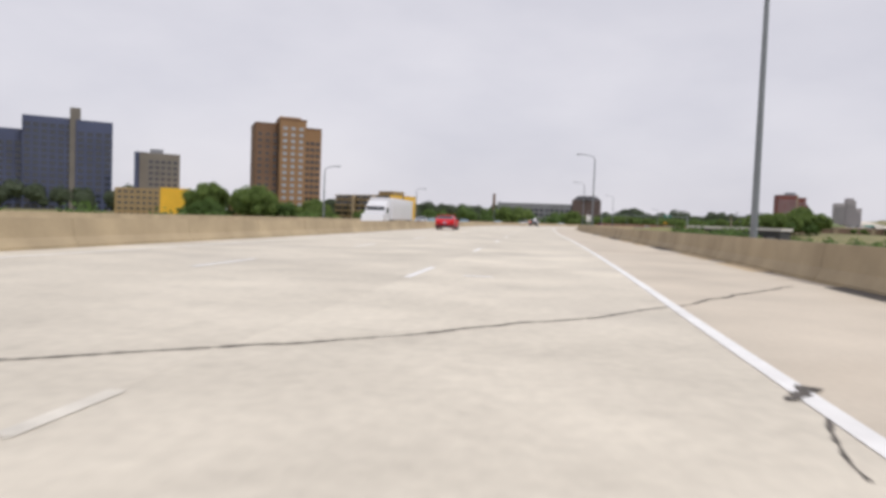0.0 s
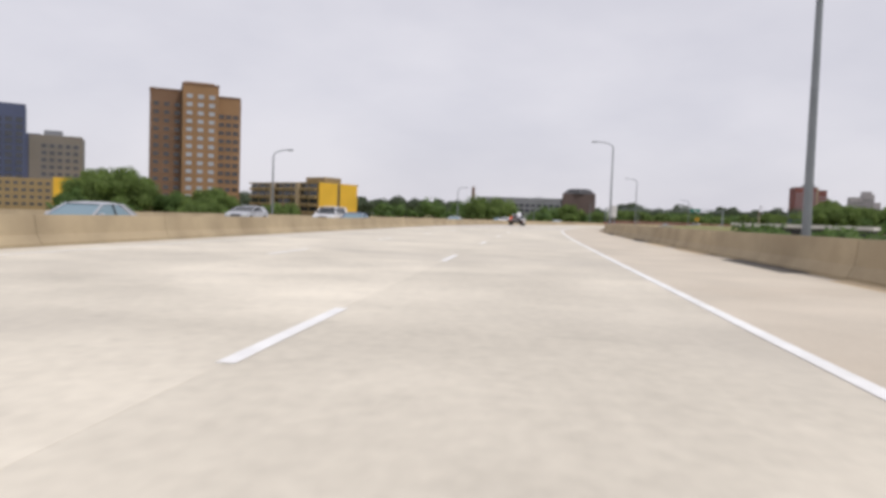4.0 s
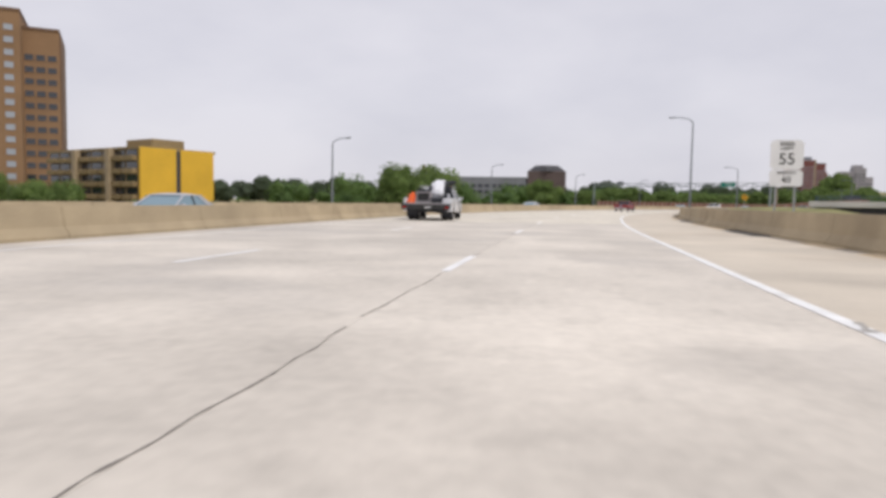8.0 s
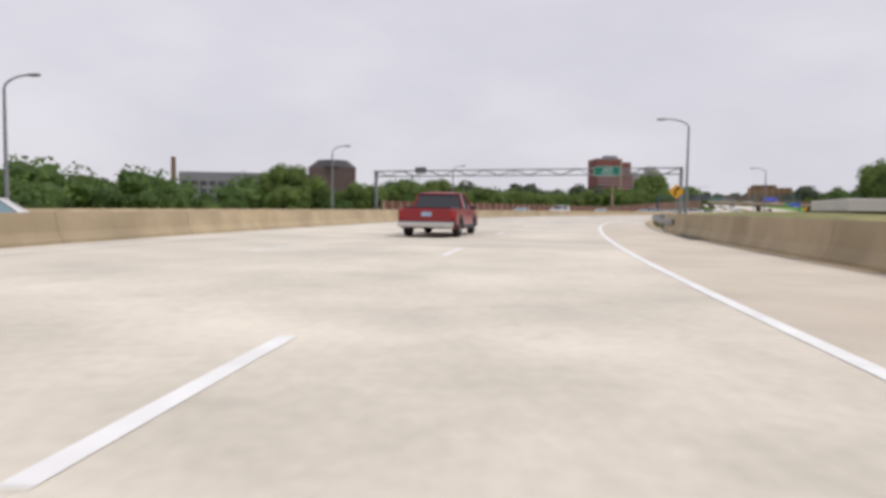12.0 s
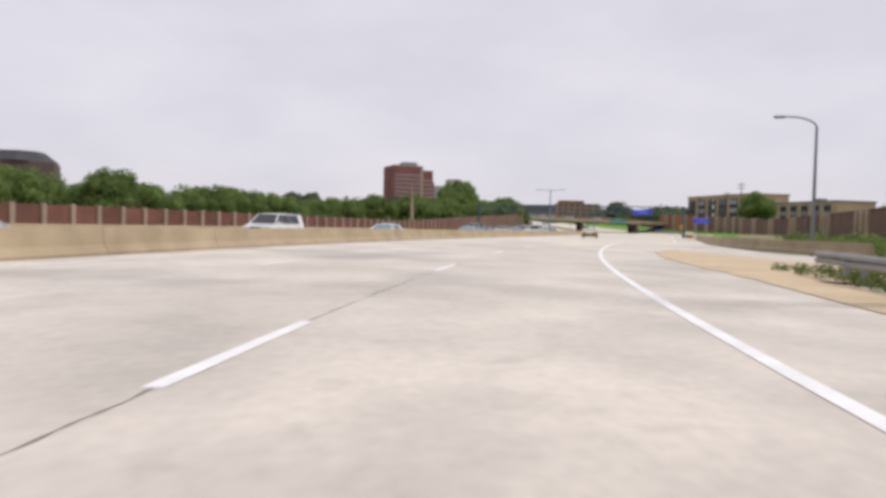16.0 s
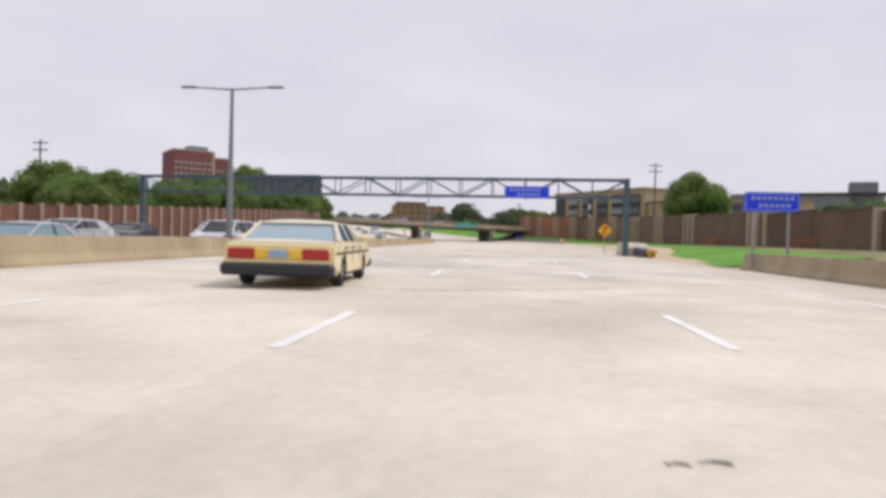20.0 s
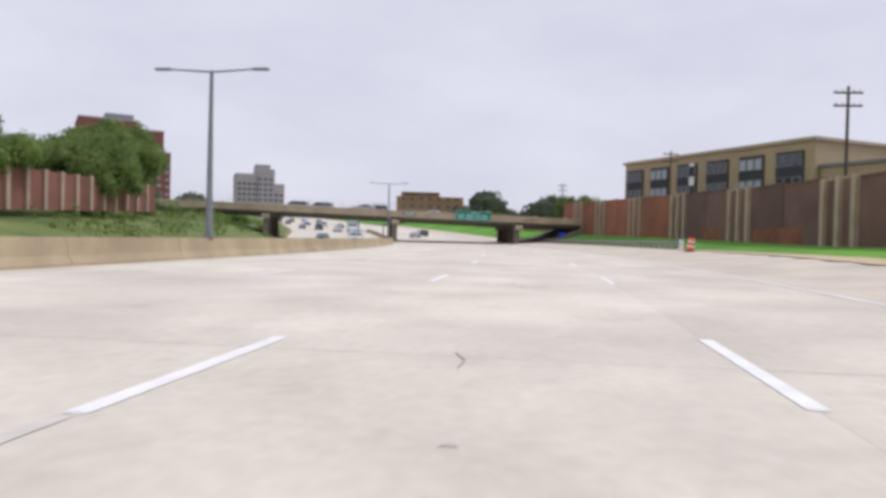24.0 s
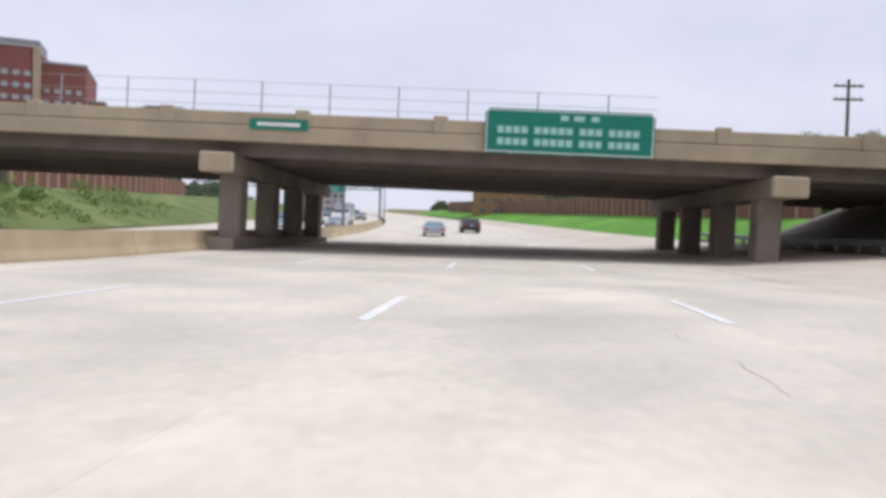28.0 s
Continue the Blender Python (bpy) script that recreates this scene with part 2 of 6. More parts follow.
M["leaf"] = material("foliage", (0.15, 0.23, 0.06), 0.8, vary=0.25, scale=0.3, fine=3, island=True, each=0.16, tint=(0.19, 0.26, 0.075))
M["leaf_dark"] = material("dark_foliage", (0.10, 0.175, 0.048), 0.8, vary=0.3, scale=0.45, fine=3, island=True, each=0.16, tint=(0.135, 0.21, 0.06))
# Distance haze is put into this greyer leaf colour.
M["leaf_far"] = material("hazed_foliage", (0.105, 0.142, 0.08), 0.9, vary=0.2, scale=0.2, fine=2, island=True, each=0.3, tint=(0.095, 0.12, 0.075))


# ---- building tools ----
def let_light_through(mat, share=0.5):
    """Leaves pass some of the light that falls on their far side."""
    nodes, links = mat.node_tree.nodes, mat.node_tree.links
    out = [n for n in nodes if n.type == "OUTPUT_MATERIAL"][0]
    skin = [n for n in nodes if n.type == "BSDF_PRINCIPLED"][0]
    thin, both = nodes.new("ShaderNodeBsdfTranslucent"), nodes.new("ShaderNodeMixShader")
    links.new(skin.inputs["Base Color"].links[0].from_socket, thin.inputs["Color"])
    both.inputs[0].default_value = share
    links.new(skin.outputs[0], both.inputs[1])
    links.new(thin.outputs[0], both.inputs[2])
    links.new(both.outputs[0], out.inputs["Surface"])


for kind in ("leaf", "leaf_dark", "leaf_far"):
    let_light_through(M[kind])


def part(name, bm, mat, parent=None, label=""):
    """Links a bmesh as one mesh object under a thing or a part."""
    data = bpy.data.meshes.new(name)
    bm.to_mesh(data)
    bm.free()
    data.materials.append(mat)
    ob = new(name, data)
    ob.parent = parent
    if label:
        ob["label"] = label
    return ob


def empty(name, m, label, category, group="", kind=""):
    e = new(name)
    e.matrix_world = m
    return tagged(e, label, category, group, kind)


def raw(name, verts, faces, mat, parent=None, label=""):
    data = bpy.data.meshes.new(name)
    data.from_pydata(verts, [], faces)
    data.materials.append(mat)
    ob = new(name, data)
    ob.parent = parent
    if label:
        ob["label"] = label
    return ob


def add_box(bm, size, m=None, bevel=0.0):
    """A box with that size about the origin of m, its edges bevelled."""
    g = bmesh.ops.create_cube(bm, size=1.0)
    vs = g["verts"]
    bmesh.ops.scale(bm, vec=size, verts=vs)
    if bevel:
        es = list({e for v in vs for e in v.link_edges})
        r = bmesh.ops.bevel(bm, geom=es, offset=bevel, segments=1, affect="EDGES")
        vs = list({v for f in r["faces"] for v in f.verts} | {v for v in vs if v.is_valid})
    if m is not None:
        bmesh.ops.transform(bm, matrix=m, verts=vs)
    return vs


def box(size, m=None, bevel=0.0):
    bm = bmesh.new()
    add_box(bm, size, m, bevel)
    return bm


def add_rod(bm, a, b, r0, r1=None, sides=10):
    """A round bar from a to b that tapers from r0 to r1."""
    a, b = Vector(a), Vector(b)
    d = b - a
    m = Matrix.Translation((a + b) / 2) @ d.to_track_quat("Z", "Y").to_matrix().to_4x4()
    bmesh.ops.create_cone(bm, cap_ends=True, segments=sides, radius1=r0, radius2=r0 if r1 is None else r1, depth=d.length, matrix=m)


def rod(a, b, r0, r1=None, sides=10):
    bm = bmesh.new()
    add_rod(bm, a, b, r0, r1, sides)
    return bm


def tube(points, radii, sides=8):
    """One smooth bent bar through the points."""
    pts = [Vector(p) for p in points]
    bm = bmesh.new()
    rings = []
    for i, p in enumerate(pts):
        d = (pts[min(i + 1, len(pts) - 1)] - pts[max(i - 1, 0)]).normalized()
        q = d.to_track_quat("Z", "Y").to_matrix()
        r = radii[0] + (radii[1] - radii[0]) * i / (len(pts) - 1)
        rings.append([bm.verts.new(p + q @ Vector((math.cos(a) * r, math.sin(a) * r, 0))) for a in [k * 2 * math.pi / sides for k in range(sides)]])
    for a, b in zip(rings, rings[1:]):
        for k in range(sides):
            bm.faces.new((a[k], a[(k + 1) % sides], b[(k + 1) % sides], b[k]))
    bm.faces.new(list(reversed(rings[0])))
    bm.faces.new(rings[-1])
    return bm


def picture_frame(w, h, bar, deep):
    """One flat rectangular ring."""
    bm = bmesh.new()
    loops = []
    for y in (-deep / 2, deep / 2):
        for k in (0, bar):
            a, b = w / 2 - k, h / 2 - k
            loops.append([bm.verts.new((sx * a, y, sz * b)) for sx, sz in ((-1, -1), (1, -1), (1, 1), (-1, 1))])
    o0, i0, o1, i1 = loops
    for k in range(4):
        j = (k + 1) % 4
        bm.faces.new((o0[k], o0[j], i0[j], i0[k]))
        bm.faces.new((o1[j], o1[k], i1[k], i1[j]))
        bm.faces.new((o0[j], o0[k], o1[k], o1[j]))
        bm.faces.new((i0[k], i0[j], i1[j], i1[k]))
    return bm


def ribbon(name, s0, s1, section, mat, parent=None, step=4.0, label=""):
    """A strip that follows the road from s0 to s1 with a cross-section of (l, z) points."""
    count = max(1, int(math.ceil((s1 - s0) / step)))
    verts, faces, n = [], [], len(section(s0) if callable(section) else section)
    for i in range(count + 1):
        s = s0 + (s1 - s0) * i / count
        pts = section(s) if callable(section) else section
        verts += [road(s, l, z) for l, z in pts]
        if i:
            a, b = (i - 1) * n, i * n
            faces += [(a + j, a + j + 1, b + j + 1, b + j) for j in range(n - 1)]
    ob = raw(name, verts, faces, mat, parent, label)
    return ob


def solid(name, s0, s1, section, mat, parent=None, step=4.0, label=""):
    """A closed bar along the road: a loop of (l, z) points with both ends capped."""
    count = max(1, int(math.ceil((s1 - s0) / step)))
    verts, faces, n = [], [], len(section(s0) if callable(section) else section)
    for i in range(count + 1):
        s = s0 + (s1 - s0) * i / count
        verts += [road(s, l, z) for l, z in (section(s) if callable(section) else section)]
        if i:
            a, b = (i - 1) * n, i * n
            faces += [(a + j, b + j, b + (j + 1) % n, a + (j + 1) % n) for j in range(n)]
    faces += [tuple(range(n)), tuple(reversed(range(count * n, count * n + n)))]
    return raw(name, verts, faces, mat, parent, label)


def group_root(name, label, category, kind="structure"):
    return tagged(new(name), label, category, kind=kind)


# ---- ground ----
def ground_height(s, l):
    """Lie of the land beside the road: low under the viaduct, banks towards the overpass."""
    if l > 0:
        near, bank = np.interp(s, [0, 400, 480, 545, 605, 640, 800], [8, 8, 12, 13, 16, 18, 18]), np.interp(s, [0, 300, 430, 545, 605, 640, 760, 900], [-5, -3, 0.9, 1.0, 2.1, 1.8, 1.8, 2])
        f = np.clip((l - near) / 8.0, 0, 1)
        return -0.35 + (bank + 0.35) * f if s > 270 else -0.5 + (bank + 0.5) * np.clip((l - 6) / 14, 0, 1)
    far = -l
    bank = np.interp(s, [0, 240, 330, 440, 540, 600, 640, 760], [-6, -5, -2, -1.6, 1.4, 1.6, 0.4, 0.2])
    return -0.5 + (bank + 0.5) * np.clip((far - 29) / 10.0, 0, 1)


land_l = [-1500, -700, -350, -180, -110, -75, -55, -45, -40, -35, -31, -28, -14, -2, 6, 8.5, 12, 14, 17, 20, 23, 26, 32, 45, 70, 120, 220, 450, 900, 1500]
land_s = [-900, -400, -150, -60] + list(range(0, 900, 12)) + [960, 1050, 1200]
verts, faces = [], []
for s in land_s:
    for l in land_l:
        h = heading(max(0, min(s, 900)))
        p = road(s, l) if abs(l) < 130 else None
        if p is None:
            # far land fans out level, without folding over itself
            q, w = road(s, math.copysign(130, l)), abs(l) - 130
            a = h + math.copysign(math.pi / 2, l) + (0.9 if l > 0 else -0.9) * max(-1, min(1, (300 - s) / 600)) * min(1, w / 600)
            p = Vector((q.x + math.sin(a) * w, q.y + math.cos(a) * w, 0))
        p.z = ground_height(max(0, s), l) + (rise(s) if abs(l) < 130 else rise(s) * 0.6) - (0.25 if -30 < l < 7 else 0)
        verts.append(p)
w = len(land_l)
for i in range(len(land_s) - 1):
    faces += [(i * w + j, i * w + j + 1, (i + 1) * w + j + 1, (i + 1) * w + j) for j in range(w - 1)]
tagged(raw("ground", verts, faces, M["dry_grass"]), "rough grass land beside the motorway", "ground", kind="structure")
tagged(raw("far_ground", [(-4500, -4500, -7), (4500, -4500, -7), (4500, 4500, -7), (-4500, 4500, -7)], [(0, 1, 2, 3)], M["dry_grass"]), "green land out to the horizon", "ground", kind="structure")

# ---- carriageway: concrete slabs with open joints between them ----
tagged(ribbon("road_bed", -60, 1180, [(-12.3, -0.05), (2.2, -0.05), (2.5, -0.05)], M["joint"], step=8), "dark filled joints under the concrete slabs", "road", kind="structure")
right_edge = lambda s: float(np.interp(s, [0, 240, 285, 330, 345, 372, 388, 400, 450, 463, 485, 520, 560, 620, 700], [6.85, 6.85, 5.4, 5.2, 5.6, 2.4, 2.4, 9.4, 10.6, 11.7, 12.4, 13.4, 13.9, 15.3, 11]))
road_ob = group_root("road", "pale worn concrete motorway with jointed slabs", "road")
lane_edge = lambda s: float(np.interp(s, [0, 80, 121, 150, 186, 207, 228, 295], [2.4, 2.4, 2.3, 2.25, 2.25, 2.4, 2.12, 2.15]))
LANES = [(-12.2, -10.75), (-10.75, -6.45), (-6.45, -2.15), (-2.15, 2.15)]


def aged(s):
    return 159 <= s < 198 or 296 <= s < 375 or 430 <= s < 452


def skew(s):
    """How far the cross joints run aslant, metres along for each metre across."""
    return float(np.interp(s, [0, 60, 130, 150, 170, 205, 290, 300, 345, 370], [1.0, 0.5, 0.6, 0.75, 0.7, 0.4, 0.55, 0.55, 0.3, 0.0]))


def slab_piece(name, s0, s1, l0, l1, mat, parent):
    count = 3
    verts, faces = [], []
    for i in range(count + 1):
        s = s0 + (s1 - s0) * i / count
        k = skew(s)
        verts += [road(s + k * l0, l0, 0), road(s + k * l1, l1, 0), road(s + k * l1, l1, -0.2), road(s + k * l0, l0, -0.2)]
        if i:
            a, b = (i - 1) * 4, i * 4
            faces += [(a, a + 1, b + 1, b), (a + 1, a + 2, b + 2, b + 1), (a + 3, a, b, b + 3)]
    faces += [(0, 3, 2, 1), (count * 4, count * 4 + 1, count * 4 + 2, count * 4 + 3)]
    return raw(name, verts, faces, mat, parent)


edges = [-56, -30, 7.6, 30, 54, 78, 102, 127, 153.6, 159, 175, 198.5, 204.9, 229, 253, 275, 296.4, 320, 345, 375.3, 386, 410, 424.6, 430.5, 452, 476, 500, 524, 542, 566, 590, 614, 640, 668]
for s0, s1 in zip(edges, edges[1:]):
    mat = M["concrete_aged"] if aged((s0 + s1) / 2) else M["concrete_pale"]
    for l0, l1 in LANES:
        slab_piece("slab", s0 + 0.006, s1 - 0.006, l0 + 0.0015, (lane_edge(s0 / 2 + s1 / 2) if l1 == 2.15 else l1) - 0.0015, mat, road_ob)
for s0, s1 in zip(edges, edges[1:]):
    if s0 >= 410:
        mat = M["concrete_aged"] if aged((s0 + s1) / 2) else M["concrete_pale"]
        slab_piece("slab", s0 + 0.012, s1 - 0.012, 2.152, 6.4, mat, road_ob)
ribbon("road_ahead", 668, 1180, [(-12.2, 0), (2.15, 0), (6.5, 0)], M["concrete_pale"], road_ob, step=10)
ribbon("shoulder", 293, 349, lambda s: [(2.16, -0.001), (3.6, -0.003), (right_edge(s), -0.006)], M["concrete_aged"], road_ob, step=3)
ribbon("shoulder", -56, 293, lambda s: [(2.16, -0.02), (lane_edge(s) - 0.1, -0.02), (lane_edge(s) + 0.12, -0.003), (3.6, -0.003), (right_edge(s), -0.006)], M["shoulder"], road_ob, step=3, label="sandy stained hard shoulder")
ribbon("merge_lane", 349, 386, lambda s: [(2.16, -0.001), (4.0, -0.003), (float(np.interp(s, [349, 352, 372, 386], [5.6, 6.0, 7.0, 8.6])), -0.006)], M["concrete_aged"], road_ob, step=3)
ribbon("merge_lane", 386, 411, lambda s: [(2.16, 0.0), (4.5, -0.002), (9.4, -0.006)], M["concrete_pale"], road_ob, step=3)
ribbon("shoulder", 410, 760, lambda s: [(6.41, 0.0), (8.0, 0.0), (right_edge(s), 0.0 if s < 480 else min(0.52, (s - 480) * 0.0104))], M["shoulder"], road_ob, step=4)
# the slip road that joins from the right
tagged(ribbon("apron", 328, 411, lambda s: [(2.16, -0.02), (float(np.interp(s, [328, 340, 372, 411], [6.0, 20.0, 11.0, 9.4])), -0.02)], M["concrete_aged"], step=3), "worn concrete apron where the slip road joins", "road", kind="structure")
tagged(ribbon("slip_road", 335, 402, lambda s: [(float(np.interp(s, [335, 372, 402], [13.5, 5.2, 2.3])), -0.012), (float(np.interp(s, [335, 372, 402], [19.5, 10.4, 9.3])), -0.012)], M["concrete_aged"], step=3), "grey concrete slip road joining the motorway", "road", kind="structure")
wob = lambda s, k: 0.16 * math.sin(s * 1.9 + k) + 0.09 * math.sin(s * 4.3 + 2 * k)
tagged(ribbon("gore_area", 345, 369.5, lambda s: [(float(np.interp(s, [345, 350, 358, 366, 369.5], [5.2, 4.9, 4.6, 4.9, 5.6])) + wob(s, 0), 0.006), (float(np.interp(s, [345, 358, 369.5], [6.5, 6.8, 6.2])), 0.035), (float(np.interp(s, [345, 352, 362, 369.5], [11.5, 10.8, 8.6, 6.5])) + wob(s, 2), 0.006)], M["sand"], step=0.7), "bare sandy wedge between motorway and slip road", "verge", kind="structure")
tagged(ribbon("opposing_road", -60, 1180, lambda s: [(-12.9, -0.04), (-20, -0.1), (float(np.interp(s, [0, 560, 660, 1180], [-28, -28, -34, -40])), -0.15)], M["concrete_pale"], step=6), "pale concrete carriageway of the opposite traffic", "road", kind="structure")

# ---- painted lines ----
marks = tagged(new("road_marking"), "worn white painted lane lines", "road marking", kind="structure")


def phase(s):
    return float(np.interp(s, [0, 16, 28, 52, 76, 124, 149, 174, 188, 212, 226, 290, 301, 311, 336, 360, 394, 420, 445, 500, 525, 550, 574, 598],
                           [4.0, 3.87, 3.6, 3.08, 3.2, 2.48, 2.48, 3.44, 4.79, 4.6, 6.16, 7.6, 8.0, 6.7, 6.35, 5.71, 3.32, 4.9, 5.48, 0.42, 0.66, 0.7, 0.49, 0.58]))


def paint(s0, s1, l, wide=0.15, name="lane_dash", slant=0.0, step=1.2, coat="paint_white"):
    at_l = l if callable(l) else lambda s: l + slant * (s - s0)
    ribbon(name, s0, s1, lambda s: [(at_l(s) - wide / 2, 0.006), (at_l(s) + wide / 2, 0.006)], M[coat], marks, step=step)


for k in range(-2, 60):
    tip = 12.2 * k + phase(12.2 * k + 5)
    tip = 12.2 * k + phase(tip)
    if 3 < tip < 6:
        paint(tip - 0.95, tip, -2.11, 0.13, coat="paint_worn")
    else:
        paint(tip - 3.05, tip, -1.8 if 388 < tip < 402 else -2.15)
    if 498 < tip < 506:
        paint(tip - 4.4, tip - 3.1, -2.17, 0.12, coat="paint_worn")
    paint(tip - 3.05, tip, -6.6)
    if tip > 402:
        paint(tip - 2.0, tip + 1.1, 2.15)
    if tip > 568:
        paint(tip - 2.0, tip + 1.1, 6.9)
for s0 in range(-50, 394, 24):
    paint(s0, min(s0 + 24, 396), lane_edge, 0.17, "edge_line", step=3)
for s0 in range(400, 566, 24):
    paint(s0, min(s0 + 24, 566), 6.58, 0.17, "edge_line", step=3)
for s0 in range(-50, 640, 30):
    paint(s0, s0 + 30, -10.8, 0.13, "edge_line", step=4)
paint(362, 397, lambda s: float(np.interp(s, [362, 381, 385.6, 388.7, 397], [9.6, 5.6, 4.45, 3.73, 2.48])), 0.15, "gore_line", step=1.5)
paint(399.3, 402.0, 3.45, 0.13, "gore_line", slant=-0.19)
for s0, l, wide, long in [(13.9, -0.87, 0.62, 0.2), (31.9, -3.9, 0.54, 0.14), (124.55, -2.8, 0.78, 0.26), (129.35, -3.38, 0.6, 0.2), (125.5, 1.2, 0.23, 0.12), (203.9, -1.78, 1.3, 0.34), (209.1, -0.74, 0.34, 0.12),
                          (228.6, -2.83, 0.86, 0.25), (227.0, -3.17, 0.45, 0.16), (232.4, -3.07, 0.42, 0.16), (377.25, -0.78, 0.88, 0.07), (403.7, -0.45, 0.72, 0.34), (406.9, 0.25, 0.8, 0.16), (404.2, 1.1, 0.24, 0.2), (412.9, 1.6, 1.1, 0.16)]:
    paint(s0, s0 + long, l, wide, "paint_patch", step=0.3, coat="paint_worn" if s0 in (209.1, 377.25, 406.9, 412.9) else "paint_white")

# ---- concrete barriers, cast in lengths ----
JERSEY = [(-0.30, 0.0), (-0.30, 0.08), (-0.16, 0.30), (-0.09, 0.80), (0.09, 0.80), (0.16, 0.30), (0.30, 0.08), (0.30, 0.0)]


def barrier(name, label, s0, s1, l, high=0.8, length=6.1):
    root = group_root(name, label, "barrier")
    s = s0
    while s < s1:
        e = min(s + length, s1)
        solid("barrier_length", s + 0.012, e - 0.012, lambda q: [(l(q) + a, b * high / 0.8 - (0.06 if b == 0 else 0)) for a, b in JERSEY], M["barrier"], root, step=3.1)
        s = e
    return root


barrier("median_barrier", "tan stained concrete median barrier", -56, 690, lambda s: -12.5)
barrier("bridge_parapet", "tan stained concrete parapet along the shoulder", -56, 283, lambda s: float(np.interp(s, [0, 235, 283], [7.1, 7.1, 5.65])), 0.92)
barrier("verge_barrier", "tan concrete barrier beside the slip road", 367, 441.5, lambda s: float(np.interp(s, [367, 376, 386, 400, 443], [15.2, 12.6, 10.8, 9.8, 10.2])), 0.72)
barrier("outer_barrier", "concrete barrier beyond the opposite traffic", -56, 420, lambda s: -28.6, 0.7, 12.0)


# ---- lettering ----
def lettering(text, size, m, mat, parent, name="lettering"):
    """Raised letters in the built-in font, as a mesh."""
    c = bpy.data.curves.new(name, "FONT")
    c.body, c.size, c.align_x, c.align_y, c.extrude = text, size, "CENTER", "CENTER", 0.004
    o = bpy.data.objects.new(name, c)
    data = bpy.data.meshes.new_from_object(o)
    bpy.data.objects.remove(o)
    data.materials.clear()
    data.materials.append(mat)
    ob = new(name, data)
    ob.parent = parent
    ob.matrix_basis = m @ pose(0, 0, 0, 90, 0, 0)
    return ob


def bars(rows, m, mat, parent):
    """Plain bars where writing cannot be made out: (x, z, width, height)."""
    for x, z, w, h in rows:
        part("bar", box((w, 0.008, h), m @ pose(x, 0, z)), mat, parent)


def panel(name, w, h, mat, parent, m, border=None, label=""):
    """A sign plate with rounded corners and, where wanted, a raised border; it faces -y."""
    bm = bmesh.new()
    add_box(bm, (w, 0.03, h), None)
    es = [e for e in bm.edges if abs((e.verts[0].co - e.verts[1].co).y) > 0.02]
    bmesh.ops.bevel(bm, geom=es, offset=min(w, h) * 0.08, segments=3, affect="EDGES")
    bmesh.ops.transform(bm, matrix=m, verts=bm.verts)
    ob = part(name, bm, mat, parent, label)
    if border:
        bb = picture_frame(w - 0.1, h - 0.1, 0.035, 0.006)
        bmesh.ops.transform(bb, matrix=m @ pose(0, -0.018, 0), verts=bb.verts)
        part("border", bb, border, ob)
    return ob


# ---- street lamps ----
def street_lamp(m, high, arm, label, group):
    """A tapered pole on a flanged base with one long curved arm to its left."""
    e = empty("street_lamp", m, label, "street lamp", group)
    part("base_plate", box((0.42, 0.42, 0.12), pose(0, 0, 0.06), 0.02), M["lamp_grey"], e)
    part("pole", rod((0, 0, 0), (0, 0, high - 0.7), 0.13, 0.075), M["lamp_grey"], e)
    bm = tube([(0, 0, high - 0.75)] + [(-arm * (1 - math.cos(i / 8 * math.pi / 2)), 0, high - 0.72 + 0.72 * math.sin(i / 8 * math.pi / 2)) for i in range(9)], (0.062, 0.05))
    part("arm", bm, M["lamp_grey"], e)
    lum = part("luminaire", box((0.75, 0.26, 0.13), pose(-arm - 0.3, 0, high, 0, 0, 0), 0.05), M["lamp_grey"], e)
    part("lens", box((0.5, 0.18, 0.03), pose(-arm - 0.32, 0, high - 0.08), 0.01), M["pane_pale"], lum)
    return e


def twin_lamp(m, high, label):
    e = empty("street_lamp", m, label, "street lamp", "twin-arm lamps on the median")
    part("base_plate", box((0.4, 0.4, 0.1), pose(0, 0, 0.05), 0.02), M["lamp_grey"], e)
    part("pole", rod((0, 0, 0), (0, 0, high), 0.14, 0.07), M["lamp_grey"], e)
    for side in (-1, 1):
        part("arm", rod((0, 0, high - 0.05), (side * 1.75, 0, high + 0.06), 0.045, 0.035, 8), M["lamp_grey"], e)
        part("luminaire", box((0.7, 0.24, 0.1), pose(side * 2.0, 0, high + 0.06), 0.04), M["lamp_grey"], e)
    return e


for s in (25, 101, 170, 246):
    street_lamp(at(s, 7.6, 0.0), 11.2, 2.0, "tall grey steel lamp with a single arm behind the parapet", "lamps along the right side")
for s, l in ((304, 8.2), (376, 14.5)):
    street_lamp(at(s, l, -0.6), 9.0, 1.8, "tall grey steel lamp with a single arm on the grass verge", "lamps along the right side")
for s in (91, 152, 229, 277, 315, 348):
    street_lamp(at(s, -29.4, -0.6, 180), 8.4, 1.6, "thin grey lamp with a single arm beyond the opposite traffic", "lamps along the left side")
for s in (440, 520, 577.5, 645, 715):
    twin_lamp(at(s, -12.5, 0.79), 6.6, "grey lamp with two level arms on the median barrier")


